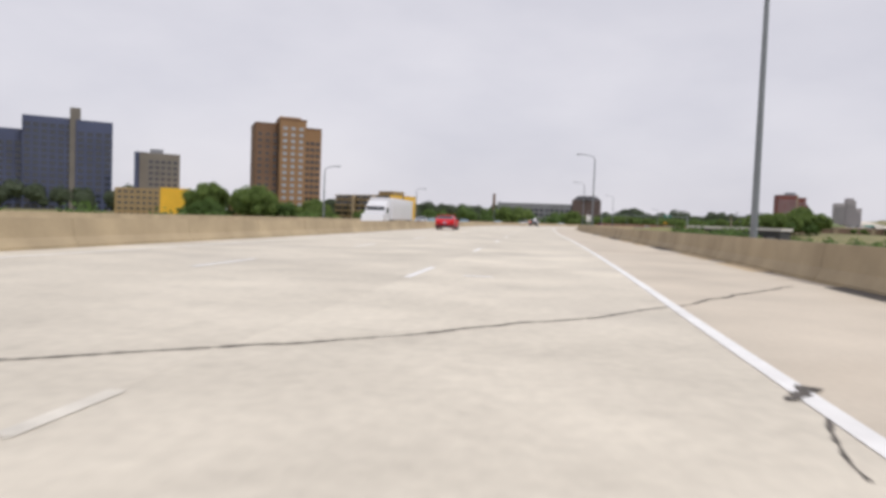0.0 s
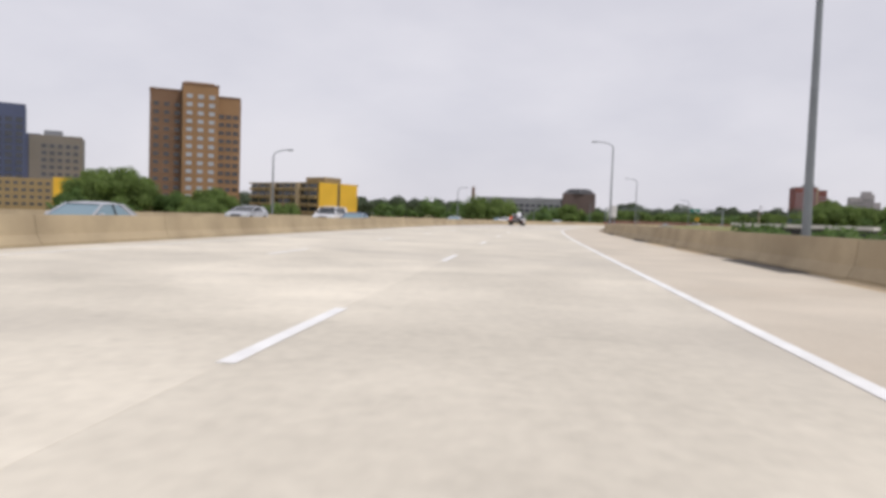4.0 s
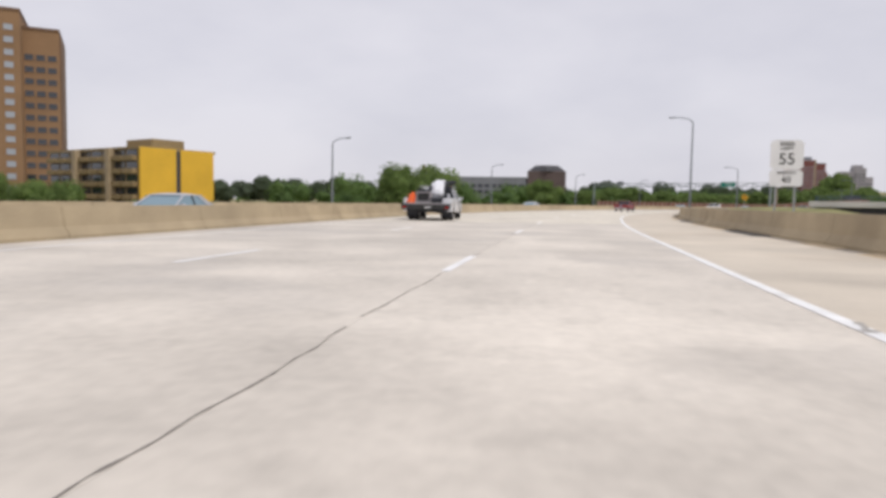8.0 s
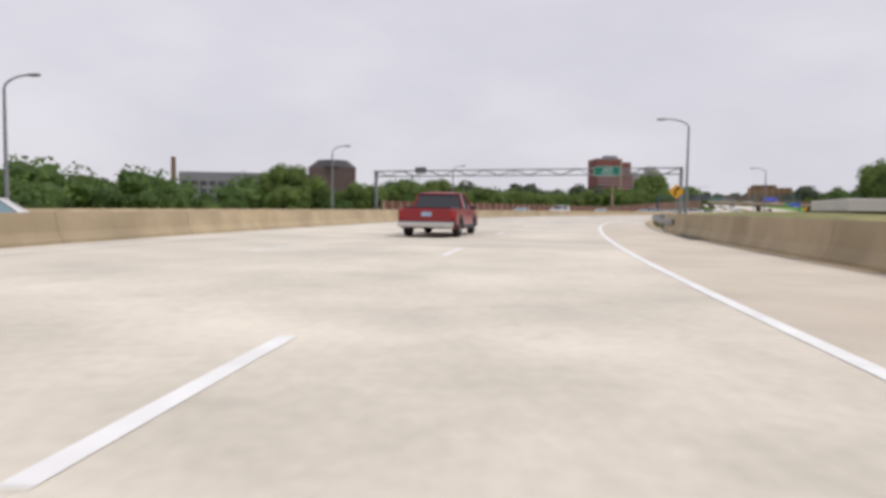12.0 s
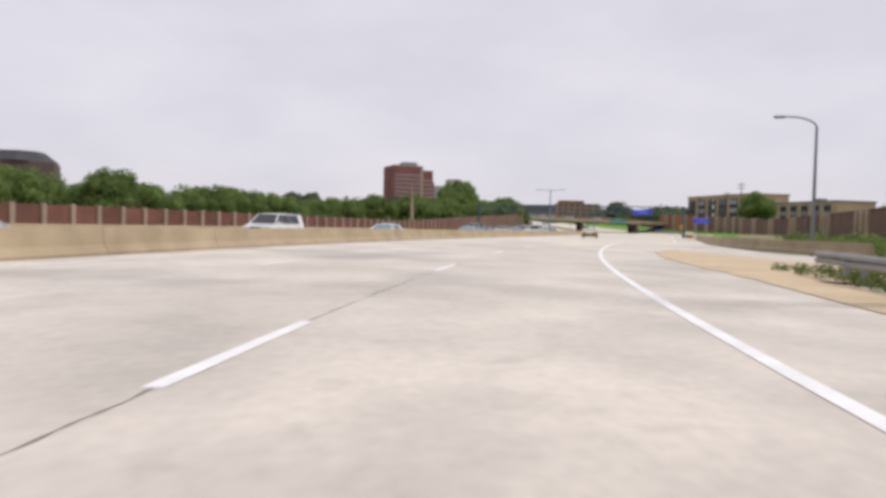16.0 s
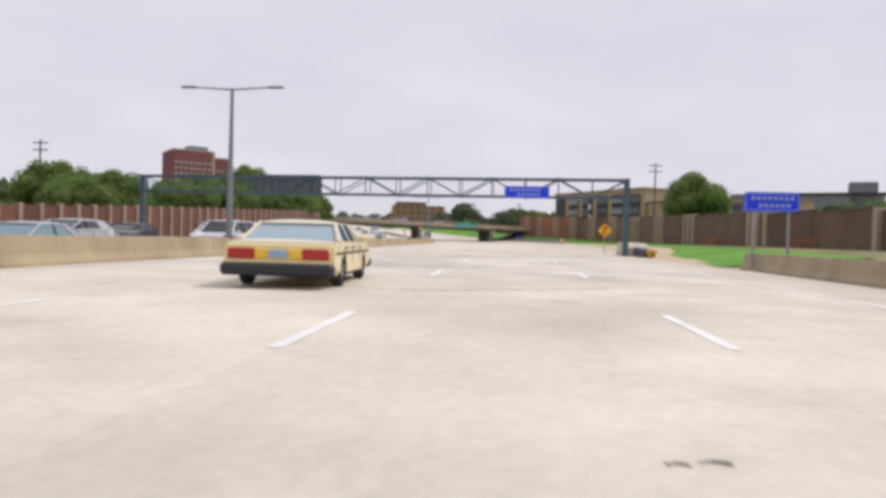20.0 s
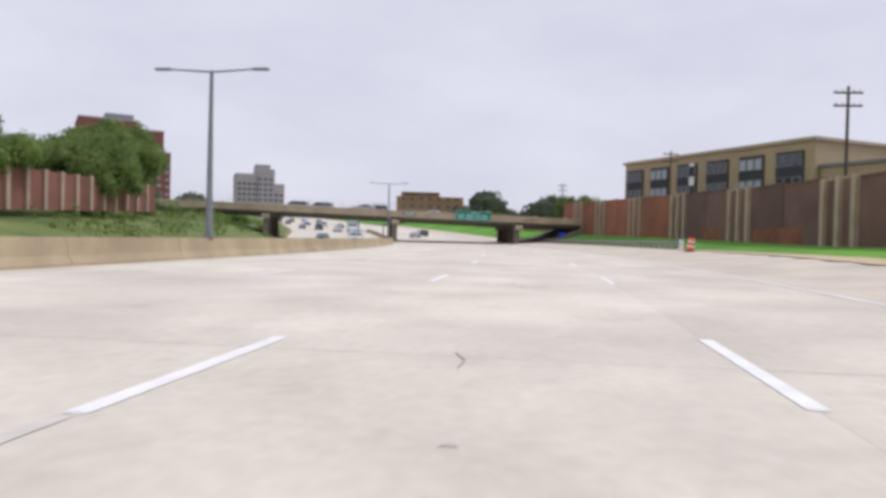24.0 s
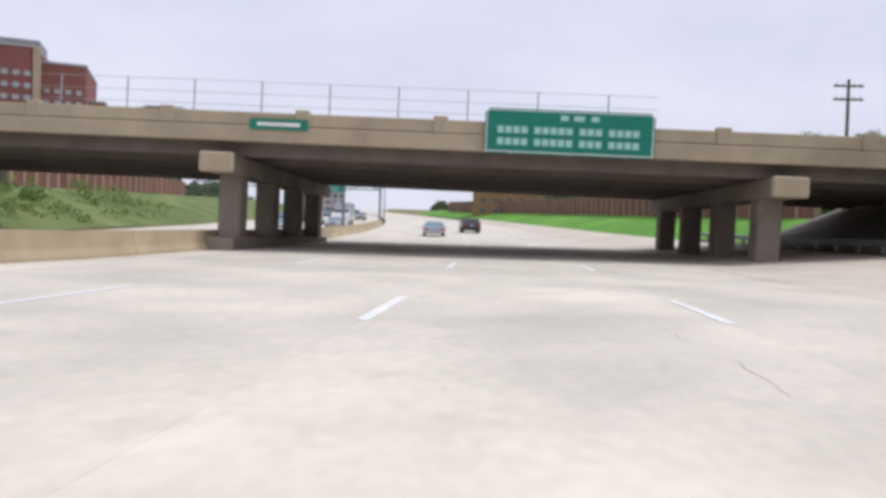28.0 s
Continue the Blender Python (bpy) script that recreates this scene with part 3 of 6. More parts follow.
# ---- sign gantries ----
def gantry(name, a, b, top, deep, thick, bays, mat, label, uprights=True, bar=0.13):
    """A box truss of four chords between two legs; a and b are the feet."""
    a, b = Vector(a), Vector(b)
    along = (b - a)
    span = along.length
    m = Matrix.Translation(a) @ pose(0, 0, 0, 0, 0, math.degrees(math.atan2(along.y, along.x)))
    e = empty(name, m, label, "sign gantry")
    for x, lean in ((0, 0.0), (span, 0.0)):
        leg = part("leg", box((0.42, 0.42, top + 0.6), pose(x, 0, (top - 0.6) / 2), 0.04), mat, e)
        part("foot", box((0.9, 0.9, 0.5), pose(x, 0, -0.35), 0.04), M["post"], leg)
    zs = (top - 0.08, top - deep + 0.08)
    for z in zs:
        for y in (-thick / 2, thick / 2):
            part("chord", box((span, bar, bar), pose(span / 2, y, z)), mat, e)
    step = span / bays
    for i in range(bays + 1):
        x = i * step
        for y in (-thick / 2, thick / 2):
            if uprights or i in (0, bays // 2, bays):
                part("upright", box((0.07, 0.07, deep - 0.16), pose(x, y, top - deep / 2)), mat, e)
            part("gusset", box((0.3, 0.025, 0.2), pose(x, y, zs[0] if i % 2 == 0 else zs[1])), mat, e)
        if i < bays:
            z0, z1 = (zs[1], zs[0]) if i % 2 else (zs[0], zs[1])
            for y in (-thick / 2, thick / 2):
                part("diagonal", rod((x, y, z0), (x + step, y, z1), 0.045, None, 6), mat, e)
            part("cross_brace", rod((x, -thick / 2, zs[0]), (x + step, thick / 2, zs[0]), 0.03, None, 6), mat, e)
    return e, span


g1, span = gantry("sign_gantry", road(340, -38.5, 0), road(340, 6.9, -0.3), 6.65, 0.98, 1.0, 20, M["gantry_green"], "grey-green steel truss gantry over both carriageways", False, 0.11)
sg = empty("direction_sign", g1.matrix_world @ pose(36.0, -0.62, 6.2), "green direction sign with white lettering on the gantry", "road sign")
panel("plate", 3.5, 1.3, M["sign_green"], sg, pose(0, 0, 0), M["sign_white"])
lettering("Augsburg", 0.36, pose(0.1, -0.022, 0.36), M["sign_white"], sg)
lettering("University", 0.36, pose(0.1, -0.022, -0.02), M["sign_white"], sg)
lettering("EXIT 235 A", 0.34, pose(0.1, -0.022, -0.41), M["sign_white"], sg)
sb = empty("reversed_sign", g1.matrix_world @ pose(7.5, 0.6, 6.7), "plain grey back of a sign on the gantry", "road sign")
panel("plate", 1.9, 0.9, M["sign_back"], sb, pose(0, 0, 0))
for dx in (-0.6, 0.6):
    part("bracket", box((0.06, 0.05, 1.2), pose(dx, -0.05, -0.2)), M["gantry_green"], sb)

g2, span = gantry("sign_gantry", road(467, -31.6, -0.3), road(463, 8.6, -0.2), 6.05, 1.5, 1.3, 16, M["gantry_blue"], "dark blue-grey steel truss gantry over both carriageways")
sg = empty("service_sign", g2.matrix_world @ pose(span - 7.4, -0.72, 4.95), "blue sign with white lettering on the gantry", "road sign")
panel("plate", 3.4, 0.92, M["sign_blue"], sg, pose(0, 0, 0), M["sign_pale"])
bars([(-1.2 + 0.3 * i, 0.18, 0.2, 0.2) for i in range(8)] + [(-0.6 + 0.3 * i, -0.17, 0.2, 0.2) for i in range(6)], pose(0, -0.022, 0), M["sign_pale"], sg)
sb = empty("reversed_sign", g2.matrix_world @ pose(span - 27.5, 0.72, 5.4), "dark ribbed back of a large sign on the gantry", "road sign")
panel("plate", 6.2, 1.7, M["sign_back"], sb, pose(0, 0, 0))
for i in range(9):
    part("rib", box((0.07, 0.06, 1.66), pose(-2.8 + i * 0.7, -0.05, 0)), M["gantry_blue"], sb)


g3, span = gantry("sign_gantry", road(706, -36, 0), road(706, -13.2, 0), 6.4, 1.0, 1.0, 9, M["gantry_green"], "far steel gantry over the opposite carriageway")
sg = empty("direction_sign", g3.matrix_world @ pose(13.5, -0.6, 5.6), "green direction sign on the far gantry", "road sign")
panel("plate", 7.0, 1.6, M["sign_green"], sg, pose(0, 0, 0), M["sign_mint"])
bars([(-2.4 + 0.45 * i, z, 0.3, 0.24) for i in range(11) for z in (0.28, -0.28)], pose(0, -0.022, 0), M["sign_mint"], sg)

# ---- roadside signs ----
def post_sign(name, m, label):
    return empty(name, m, label, "road sign")


sp = post_sign("speed_sign", at(190, 7.9, 0.0), "white speed limit sign over a minimum sign behind the parapet")
for dx in (-0.35, 0.35):
    part("post", box((0.06, 0.06, 3.7), pose(dx, 0.05, 1.8)), M["steel"], sp)
panel("plate", 1.2, 1.15, M["sign_white"], sp, pose(0, 0, 3.1))
panel("lower_plate", 1.2, 0.62, M["sign_white"], sp, pose(0, 0, 2.19))
lettering("SPEED", 0.2, pose(0, -0.022, 3.52), M["black"], sp)
lettering("LIMIT", 0.2, pose(0, -0.022, 3.34), M["black"], sp)
lettering("55", 0.62, pose(0, -0.022, 2.92), M["black"], sp)
lettering("MINIMUM", 0.16, pose(0, -0.022, 2.4), M["black"], sp)
lettering("40", 0.36, pose(0, -0.022, 2.13), M["black"], sp)


def diamond(m, size, z, label, bent):
    e = post_sign("warning_sign", m, label)
    part("post", box((0.07, 0.07, z), pose(0, 0.05, z / 2)), M["steel"], e)
    plate = panel("plate", size, size, M["sign_yellow"], e, pose(0, 0, z, 0, 45, 0))
    lean = math.sin(radians(bent)) * 0.3
    outline = [(-0.17, -0.42), (-0.04, -0.42), (-0.04, 0.0), (lean * 0.6 + 0.02, 0.18), (lean * 0.6 + 0.10, 0.10), (lean * 0.6 + 0.14, 0.40), (lean * 0.6 - 0.16, 0.36), (lean * 0.6 - 0.08, 0.28), (-0.17, 0.06)]
    bm = bmesh.new()
    front = [bm.verts.new((x * size, -0.03, z + zz * size)) for x, zz in outline]
    rear = [bm.verts.new((x * size, -0.016, z + zz * size)) for x, zz in outline]
    bm.faces.new(front)
    bm.faces.new(list(reversed(rear)))
    for k in range(len(front)):
        j = (k + 1) % len(front)
        bm.faces.new((front[j], front[k], rear[k], rear[j]))
    part("arrow", bm, M["black"], plate)
    return e


diamond(at(315, 7.6, -0.5), 1.0, 3.4, "yellow diamond sign with a black bent arrow on the verge", 45)
diamond(at(475, 8.8, 0.0), 0.95, 2.1, "small yellow diamond sign with a black arrow on a post", 20)
bs = post_sign("service_sign", at(440, 10.6, 0.0), "blue sign with white lettering behind the barrier")
for dx in (-0.7, 0.7):
    part("post", box((0.08, 0.08, 2.9), pose(dx, 0.06, 1.5)), M["steel"], bs)
panel("plate", 2.2, 0.8, M["sign_blue"], bs, pose(0, 0, 2.85), M["sign_pale"])
bars([(-0.75 + 0.22 * i, 0.15, 0.15, 0.16) for i in range(8)] + [(-0.45 + 0.22 * i, -0.15, 0.15, 0.16) for i in range(6)], pose(0, -0.022, 2.85), M["sign_pale"], bs)


# ---- steel guard rails ----
def guard_rail(s0, s1, l, z, label):
    """A W-beam rail on steel posts with block-outs."""
    root = group_root("guard_rail", label, "guard rail")
    W = [(0.0, 0.40), (-0.06, 0.44), (-0.06, 0.50), (0.0, 0.545), (-0.06, 0.59), (-0.06, 0.65), (0.0, 0.69), (0.015, 0.69), (0.015, 0.40)]
    s = s0
    while s < s1 - 0.5:
        e = min(s + 3.8, s1)
        solid("rail_length", s, e, [(l(s) + a, b + z(s)) for a, b in W], M["rail"], root, step=2)
        for q in (s + 0.02, (s + e) / 2):
            m = at(q, l(q) + 0.12, z(q))
            part("post", box((0.12, 0.15, 0.95), m @ pose(0.03, 0, 0.2)), M["rail"], root)
        s = e
    return root


guard_rail(280, 347, lambda s: float(np.interp(s, [280, 330, 347], [5.5, 5.9, 7.2])), lambda s: -0.03, "weathered steel guard rail on the sandy verge")
guard_rail(551, 640, lambda s: float(np.interp(s, [516, 545, 600, 640], [13.5, 13.9, 15.0, 15.6])), lambda s: float(np.interp(s, [516, 530], [0.36, 0.48])), "dull steel guard rail along the grass bank")
tagged(ribbon("verge", 262, 350, lambda s: [(float(np.interp(s, [262, 330, 347, 350], [5.7, 4.7, 5.2, 5.2])), 0.01), (6.3, 0.03), (9.5, -0.25)], M["sand"], step=3), "sandy strip under the guard rail", "verge", kind="structure")
lift = lambda s: float(np.interp(s, [268, 290, 334, 338], [0.0, 1.0, 1.0, 0.5]))
tagged(ribbon("meadow", 266, 338, lambda s: [(6.2 + wob(s, 1) * 0.6, 0.02), (7.2, 0.02 + 0.3 * lift(s)), (9.5, -0.05 + 0.8 * lift(s)), (14.0, -0.2 + 1.3 * lift(s)), (24.0, -0.4 + 1.3 * lift(s)), (34.0, -1.6 + 0.8 * lift(s))], M["meadow"], step=1.0), "rough brown-green meadow rising behind the guard rail", "grass", kind="structure")
tagged(ribbon("grass_bank", 443, 900, lambda s: [(float(np.interp(s, [443, 450, 463, 485, 520, 560, 620, 700], [9.4, 10.4, 11.5, 12.2, 13.2, 13.7, 15.1, 10.8])), 0.02), (float(np.interp(s, [443, 520, 620, 700], [14, 16.5, 19, 16])), float(np.interp(s, [443, 545, 605, 640, 760], [0.5, 0.8, 1.4, 1.4, 1.3]))), (23.0, float(np.interp(s, [443, 545, 605, 640, 760], [1.0, 1.15, 2.3, 2.4, 2.5]))), (34.0, float(np.interp(s, [443, 545, 605, 640, 760], [1.1, 1.2, 2.4, 2.5, 2.6])))], M["grass"], step=4), "bright green mown grass bank", "grass", kind="structure")
sand_out = lambda s: float(np.interp(s, [441, 448, 463, 467, 474, 482, 530, 548], [9.9, 10.5, 11.9, 13.2, 14.6, 15.2, 15.6, 13.6]))


def sand_line(s):
    """Bare sand from the edge of the paving up over the foot of the grass."""
    edge, mid = right_edge(s) - 0.2, float(np.interp(s, [443, 520, 620], [14, 16.5, 19]))
    lift = float(np.interp(s, [443, 545], [0.5, 0.8]))
    inner = edge - float(np.interp(s, [441, 450, 462, 475, 540], [0.7, 1.3, 1.8, 0.9, 0.1])) + wob(s, 1)
    outer = max(edge + 0.2, sand_out(s) + 0.5 * wob(s * 0.4, 3))
    paving = 0.0 if s < 480 else min(0.52, (s - 480) * 0.0104)
    return [(inner, paving + 0.008), (edge, paving + 0.02), (outer, 0.07 + max(paving, lift * (outer - edge) / (mid - edge)))]


tagged(ribbon("sand_verge", 441, 548, sand_line, M["sand"], step=1.0), "bare sandy verge between paving and grass", "verge", kind="structure")
rail_line = lambda s: float(np.interp(s, [516, 545, 600, 640], [13.5, 13.9, 15.0, 15.6]))
# Dark strip stands for both soil and the shade beneath the rail.
tagged(ribbon("soil_strip", 550, 642, lambda s: [(rail_line(s) - 0.35 + 0.3 * wob(s, 5), 0.53), (rail_line(s) + 0.25, 0.60), (rail_line(s) + 1.2 + wob(s, 2), 0.74)], M["shaded_soil"], step=1.0), "dark weedy soil under the guard rail, with the rail's shade in its colour", "verge", kind="structure")
tagged(ribbon("left_bank", 505, 900, lambda s: [(l, z * float(np.interp(s, [505, 575], [0.25, 1]))) for l, z in ((float(np.interp(s, [505, 560, 660, 900], [-28.2, -28.4, -34.2, -38])), 0.0), (float(np.interp(s, [505, 560, 660, 900], [-32, -33, -39, -43])), 1.5), (float(np.interp(s, [505, 560, 660, 900], [-36, -40, -48, -52])), 3.6), (-75.0, 4.0))], M["bank_grass"], step=5), "grass bank beyond the opposite traffic", "grass", kind="structure")


# ---- noise walls ----
def brick_wall(s0, s1, l, foot, top, groups):
    """Long brick panels, cast in two halves, between groups of three concrete posts."""
    root = group_root("noise_wall", "brown and red brick noise wall with grouped concrete posts", "wall")

    def slab(name, a, b, z0, z1, thick, out, mat, label=""):
        return part(name, box((thick, b - a, z1 - z0), at((a + b) / 2, l, 0) @ pose(out, 0, (z0 + z1) / 2)), mat, root, label)

    start = s0
    for i, g in enumerate(list(groups) + [s1 + 2.6]):
        end = g - 2.2
        mid = (start + end) / 2
        red = M["brick_red"] if mid > 575 else M["brick_brown"]
        halves = ((start, mid - 0.008), (mid + 0.008, end)) if end - start > 7 else ((start, end),)
        for k, (a, b) in enumerate(halves):
            z0, z1 = foot((a + b) / 2) - 0.7, top((a + b) / 2)
            slab("panel", a, b - 0.01, z0, z1, 0.28, 0.05 + 0.012 * (k % 2), red)
            slab("coping", a, b - 0.01, z1 - 0.01, z1 + 0.11, 0.42, 0.05, red)
        if i < len(groups):
            z0, z1 = foot(g) - 0.7, top(g)
            for q in (-1.95, 0.0, 1.95):
                slab("post", g + q - 0.25, g + q + 0.25, z0, z1 + 0.15, 0.6, -0.05, M["post"])
            for q in (-0.975, 0.975):
                slab("infill_panel", g + q - 0.72, g + q + 0.72, z0, z1 - 0.03, 0.24, 0.07, red)
        start = g + 2.2
    for a, b, high in ((484, 490.2, 1.0), (546.5, 555.8, 1.3), (562.2, 567.5, 1.2), (462, 467, 0.9)):
        z = foot((a + b) / 2)
        slab("repaired_brickwork", a, b, z - 0.3, z + high, 0.06, -0.11, M["brick_rust"], "newer rust-red brickwork low in the panel")
    return root


brick_wall(384, 626, 22.0, lambda s: float(np.interp(s, [384, 545, 605, 626], [0.7, 1.05, 2.1, 3.3])), lambda s: float(np.interp(s, [384, 434, 455, 542, 603, 626], [3.2, 3.3, 3.4, 5.7, 7.6, 8.0])), (396, 412, 432, 452, 473.5, 495.5, 511, 526, 542, 558.5, 574.5, 590, 605.5, 617.5))


def timber_wall(s0, s1, l, foot, top, bay, label):
    root = group_root("noise_wall", label, "wall")
    count = int((s1 - s0) / bay)
    for i in range(count):
        a = s0 + i * bay
        m = at(a + bay / 2, l(a), 0)
        z0, z1 = foot(a), top(a)
        part("panel", box((0.12, bay * 0.985, z1 - z0), m @ pose(0, 0, (z0 + z1) / 2)), M["wood_wall"], root)
        mp = at(a, l(a), 0)
        part("post", box((0.34, 0.42, z1 - z0 + 0.1), mp @ pose(0.08, 0, (z0 + z1) / 2 + 0.04)), M["wood_post"], root)
    return root


timber_wall(338, 566, lambda s: -36.0, lambda s: float(np.interp(s, [338, 440, 540, 566], [-2.4, -1.8, 2.3, 3.0])), lambda s: float(np.interp(s, [338, 375, 435, 480, 540, 566], [1.9, 2.0, 1.9, 3.5, 5.4, 5.6])), 2.3, "red-brown noise wall with pale upright posts")
timber_wall(640, 860, lambda s: float(np.interp(s, [640, 860], [24, 19])), lambda s: 2.0, lambda s: float(np.interp(s, [640, 700, 860], [5.3, 5.3, 5.8])), 2.6, "brown noise wall with pale posts on the grass bank")

timber_wall(648, 730, lambda s: -52.0, lambda s: 3.2, lambda s: 6.4, 2.6, "red-brown noise wall at the top of the far bank")


# ---- overpass ----
bridge_m = Matrix.Translation((259.5, 530.5, 0.4)) @ pose(0, 0, 0, 0, 0, math.degrees(math.atan2(-0.5, 0.865)) - 2) @ pose(0, 0, 0, 0, 1.1, 0)
ov = empty("overpass", bridge_m, "stained concrete road bridge on grouped columns over the motorway", "bridge")
U0, U1 = -62.0, 23.5
mid, long = (U0 + U1) / 2, U1 - U0
part("deck", box((long, 18.0, 0.32), pose(mid, 0, 4.3)), M["bridge"], ov)
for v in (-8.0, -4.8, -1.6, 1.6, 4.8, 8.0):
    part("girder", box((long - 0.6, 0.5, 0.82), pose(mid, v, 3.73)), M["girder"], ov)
for side in (-1, 1):
    part("fascia", box((long, 0.28, 0.62), pose(mid, side * 9.05, 4.12), 0.03), M["bridge"], ov, "weathered concrete edge beam")
    u = U0
    while u < U1 - 0.2:
        e = min(u + 5.4, U1)
        part("parapet_length", box((e - u - 0.03, 0.26, 0.5), pose((u + e) / 2, side * 9.0, 4.72), 0.02), M["bridge"], ov)
        part("parapet_post", box((0.55, 0.34, 0.66), pose(u + 0.28, side * 9.0, 4.78), 0.03), M["bridge"], ov)
        u = e
    for i in range(int(long / 2.7)):
        u = U0 + 1.3 + i * 2.7
        if u < 6:
            part("fence_post", rod((u, side * 8.95, 4.95), (u, side * 8.95, 6.2), 0.03, None, 6), M["steel"], ov)
    for z in (5.25, 5.7, 6.18):
        part("fence_wire", rod((U0, side * 8.95, z), (6, side * 8.95, z), 0.010, None, 5), M["steel"], ov)
for u in (-11, 11, -33):
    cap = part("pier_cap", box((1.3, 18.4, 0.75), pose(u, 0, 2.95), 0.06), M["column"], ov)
    # Lit end face added in the paler deck concrete; cap sides stay shade-coloured.
    part("cap_end", box((1.34, 0.3, 0.79), pose(u, -9.22, 2.95), 0.06), M["bridge"], cap, "cap beam end in the lit concrete colour, its sides in the shaded one")
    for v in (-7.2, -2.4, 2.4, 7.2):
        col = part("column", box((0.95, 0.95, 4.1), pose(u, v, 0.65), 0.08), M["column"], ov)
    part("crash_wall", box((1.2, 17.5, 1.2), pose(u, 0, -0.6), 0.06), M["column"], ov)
for a, b in ((13.5, 23.2), (-38, -52)):
    d = 1 if b > a else -1
    bm = bmesh.new()
    vs = [bm.verts.new(p) for p in ((a, -10, -0.75), (a, 10, -0.75), (b, 10, 3.6), (b, -10, 3.6), (b, 10, -1.5), (b, -10, -1.5), (a, 10, -1.5), (a, -10, -1.5))]
    for q in ((0, 1, 2, 3), (3, 2, 4, 5), (0, 3, 5, 7), (1, 6, 4, 2), (0, 7, 6, 1)):
        bm.faces.new([vs[i] for i in q])
    part("slope_paving", bm, M["column"], ov, "paved slope under the bridge end in the shaded concrete colour")
    part("abutment", box((0.9, 18.4, 1.7), pose(b - d * 0.2, 0, 3.3), 0.04), M["bridge"], ov)
    part("wing_wall", box((6.0, 0.4, 1.6), pose(b + d * 2.6, -9.0, 3.9), 0.04), M["bridge"], ov)
sg = empty("exit_sign", bridge_m @ pose(2.6, -9.45, 4.6), "large green direction sign with white lettering on the bridge edge", "road sign")
panel("plate", 6.4, 1.7, M["sign_green"], sg, pose(0, 0, 0), M["sign_white"])
bars([(-0.2, 0.55, 0.3, 0.2), (0.35, 0.55, 0.4, 0.2), (0.95, 0.55, 0.3, 0.2)] + [(x + dx, z, 0.24, 0.26) for z in (0.05, -0.4) for x, n in ((-2.6, 4), (-1.2, 5), (0.5, 3), (1.6, 4)) for dx in [0.3 * i for i in range(n)]], pose(0, -0.022, 0), M["sign_mint"], sg)
for dx in (-2.2, 0, 2.2):
    part("bracket", box((0.08, 0.35, 1.5), pose(dx, 0.16, -0.1)), M["steel"], sg)
sg = empty("street_sign", bridge_m @ pose(-8.6, -9.25, 4.5), "small green street name sign on the bridge edge", "road sign")
panel("plate", 2.3, 0.42, M["sign_green"], sg, pose(0, 0, 0))
bars([(0, 0, 1.7, 0.14)], pose(0, -0.022, 0), M["sign_white"], sg)
sg = post_sign("route_sign", bridge_m @ pose(18.2, -11.2, 0.0), "small blue sign on a post on the grass bank")
part("post", box((0.07, 0.07, 2.6), pose(0, 0.05, 1.0)), M["steel"], sg)
panel("plate", 1.0, 0.75, M["sign_blue"], sg, pose(0, 0, 2.0))


# ---- buildings ----
def placed(x, y, fx, fy, z=0.0):
    """A pose at (x, y) whose -y side faces the point (fx, fy)."""
    return pose(x, y, z, 0, 0, math.degrees(math.atan2(fy - y, fx - x)) + 90)


WINDOW_MESH = {}


def window_rows(parent, m, wide, cols, z0, dz, rows, size, mat, frame_mat, skip=None, name="window"):
    """Windows with a frame and a recessed pane in a regular field on the -y side of m, each an object of its own."""
    key = (size, mat.name, frame_mat.name)
    if key not in WINDOW_MESH:
        w, h = size
        bm = picture_frame(w + 0.12, h + 0.12, 0.12, 0.16)
        a = bpy.data.meshes.new("window")
        bm.to_mesh(a)
        bm.free()
        a.materials.append(frame_mat)
        bm = bmesh.new()
        add_box(bm, (w, 0.06, h), pose(0, 0.0, 0))
        b = bpy.data.meshes.new("pane")
        bm.to_mesh(b)
        bm.free()
        b.materials.append(mat)
        WINDOW_MESH[key] = (a, b)
    a, b = WINDOW_MESH[key]
    for r in range(rows):
        for c in range(cols):
            if skip and skip(c, r):
                continue
            o = new(name, a)
            o.parent = parent
            o.matrix_basis = m @ pose(-wide / 2 + wide * (c + 0.5) / cols, 0, z0 + r * dz)
            p = new("pane", b)
            p.parent = o
    return parent


def building(name, m, label):
    return empty(name, m, label, "building")


# tan apartment tower, stepped back in three bays
b = building("apartment_tower", placed(-126.4, 338.6, 10, 90, -6) @ Matrix.Scale(1.07, 4), "tall tan brick apartment tower with stepped bays above trees")
# The left bay's brown puts its shade into the brick colour.
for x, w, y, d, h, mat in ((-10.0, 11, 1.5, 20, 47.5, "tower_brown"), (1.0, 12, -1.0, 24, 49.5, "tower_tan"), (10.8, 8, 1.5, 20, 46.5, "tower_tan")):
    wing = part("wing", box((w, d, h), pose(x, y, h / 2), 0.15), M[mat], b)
    window_rows(wing, pose(x, y - d / 2 - 0.02, 0), w * 0.92, 3, 5.0, 2.9, int((h - 6) / 2.9), (2.0, 1.5), M["pane_pale"] if x == 1.0 else M["pane"], M["tower_tan"])
    part("roof_edge", box((w + 0.3, d + 0.3, 0.7), pose(x, y, h + 0.2)), M["tower_brown"], wing)
# Dark strip in the crease stands for the slot's shade; no slot is cut.
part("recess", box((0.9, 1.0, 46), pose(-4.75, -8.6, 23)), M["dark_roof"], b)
part("penthouse", box((10, 10, 2.6), pose(1.0, 2, 50.9), 0.1), M["tower_tan"], b)
# Thin darker slab puts the shaded right side into the wall colour.
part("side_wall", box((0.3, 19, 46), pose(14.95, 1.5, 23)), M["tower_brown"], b)

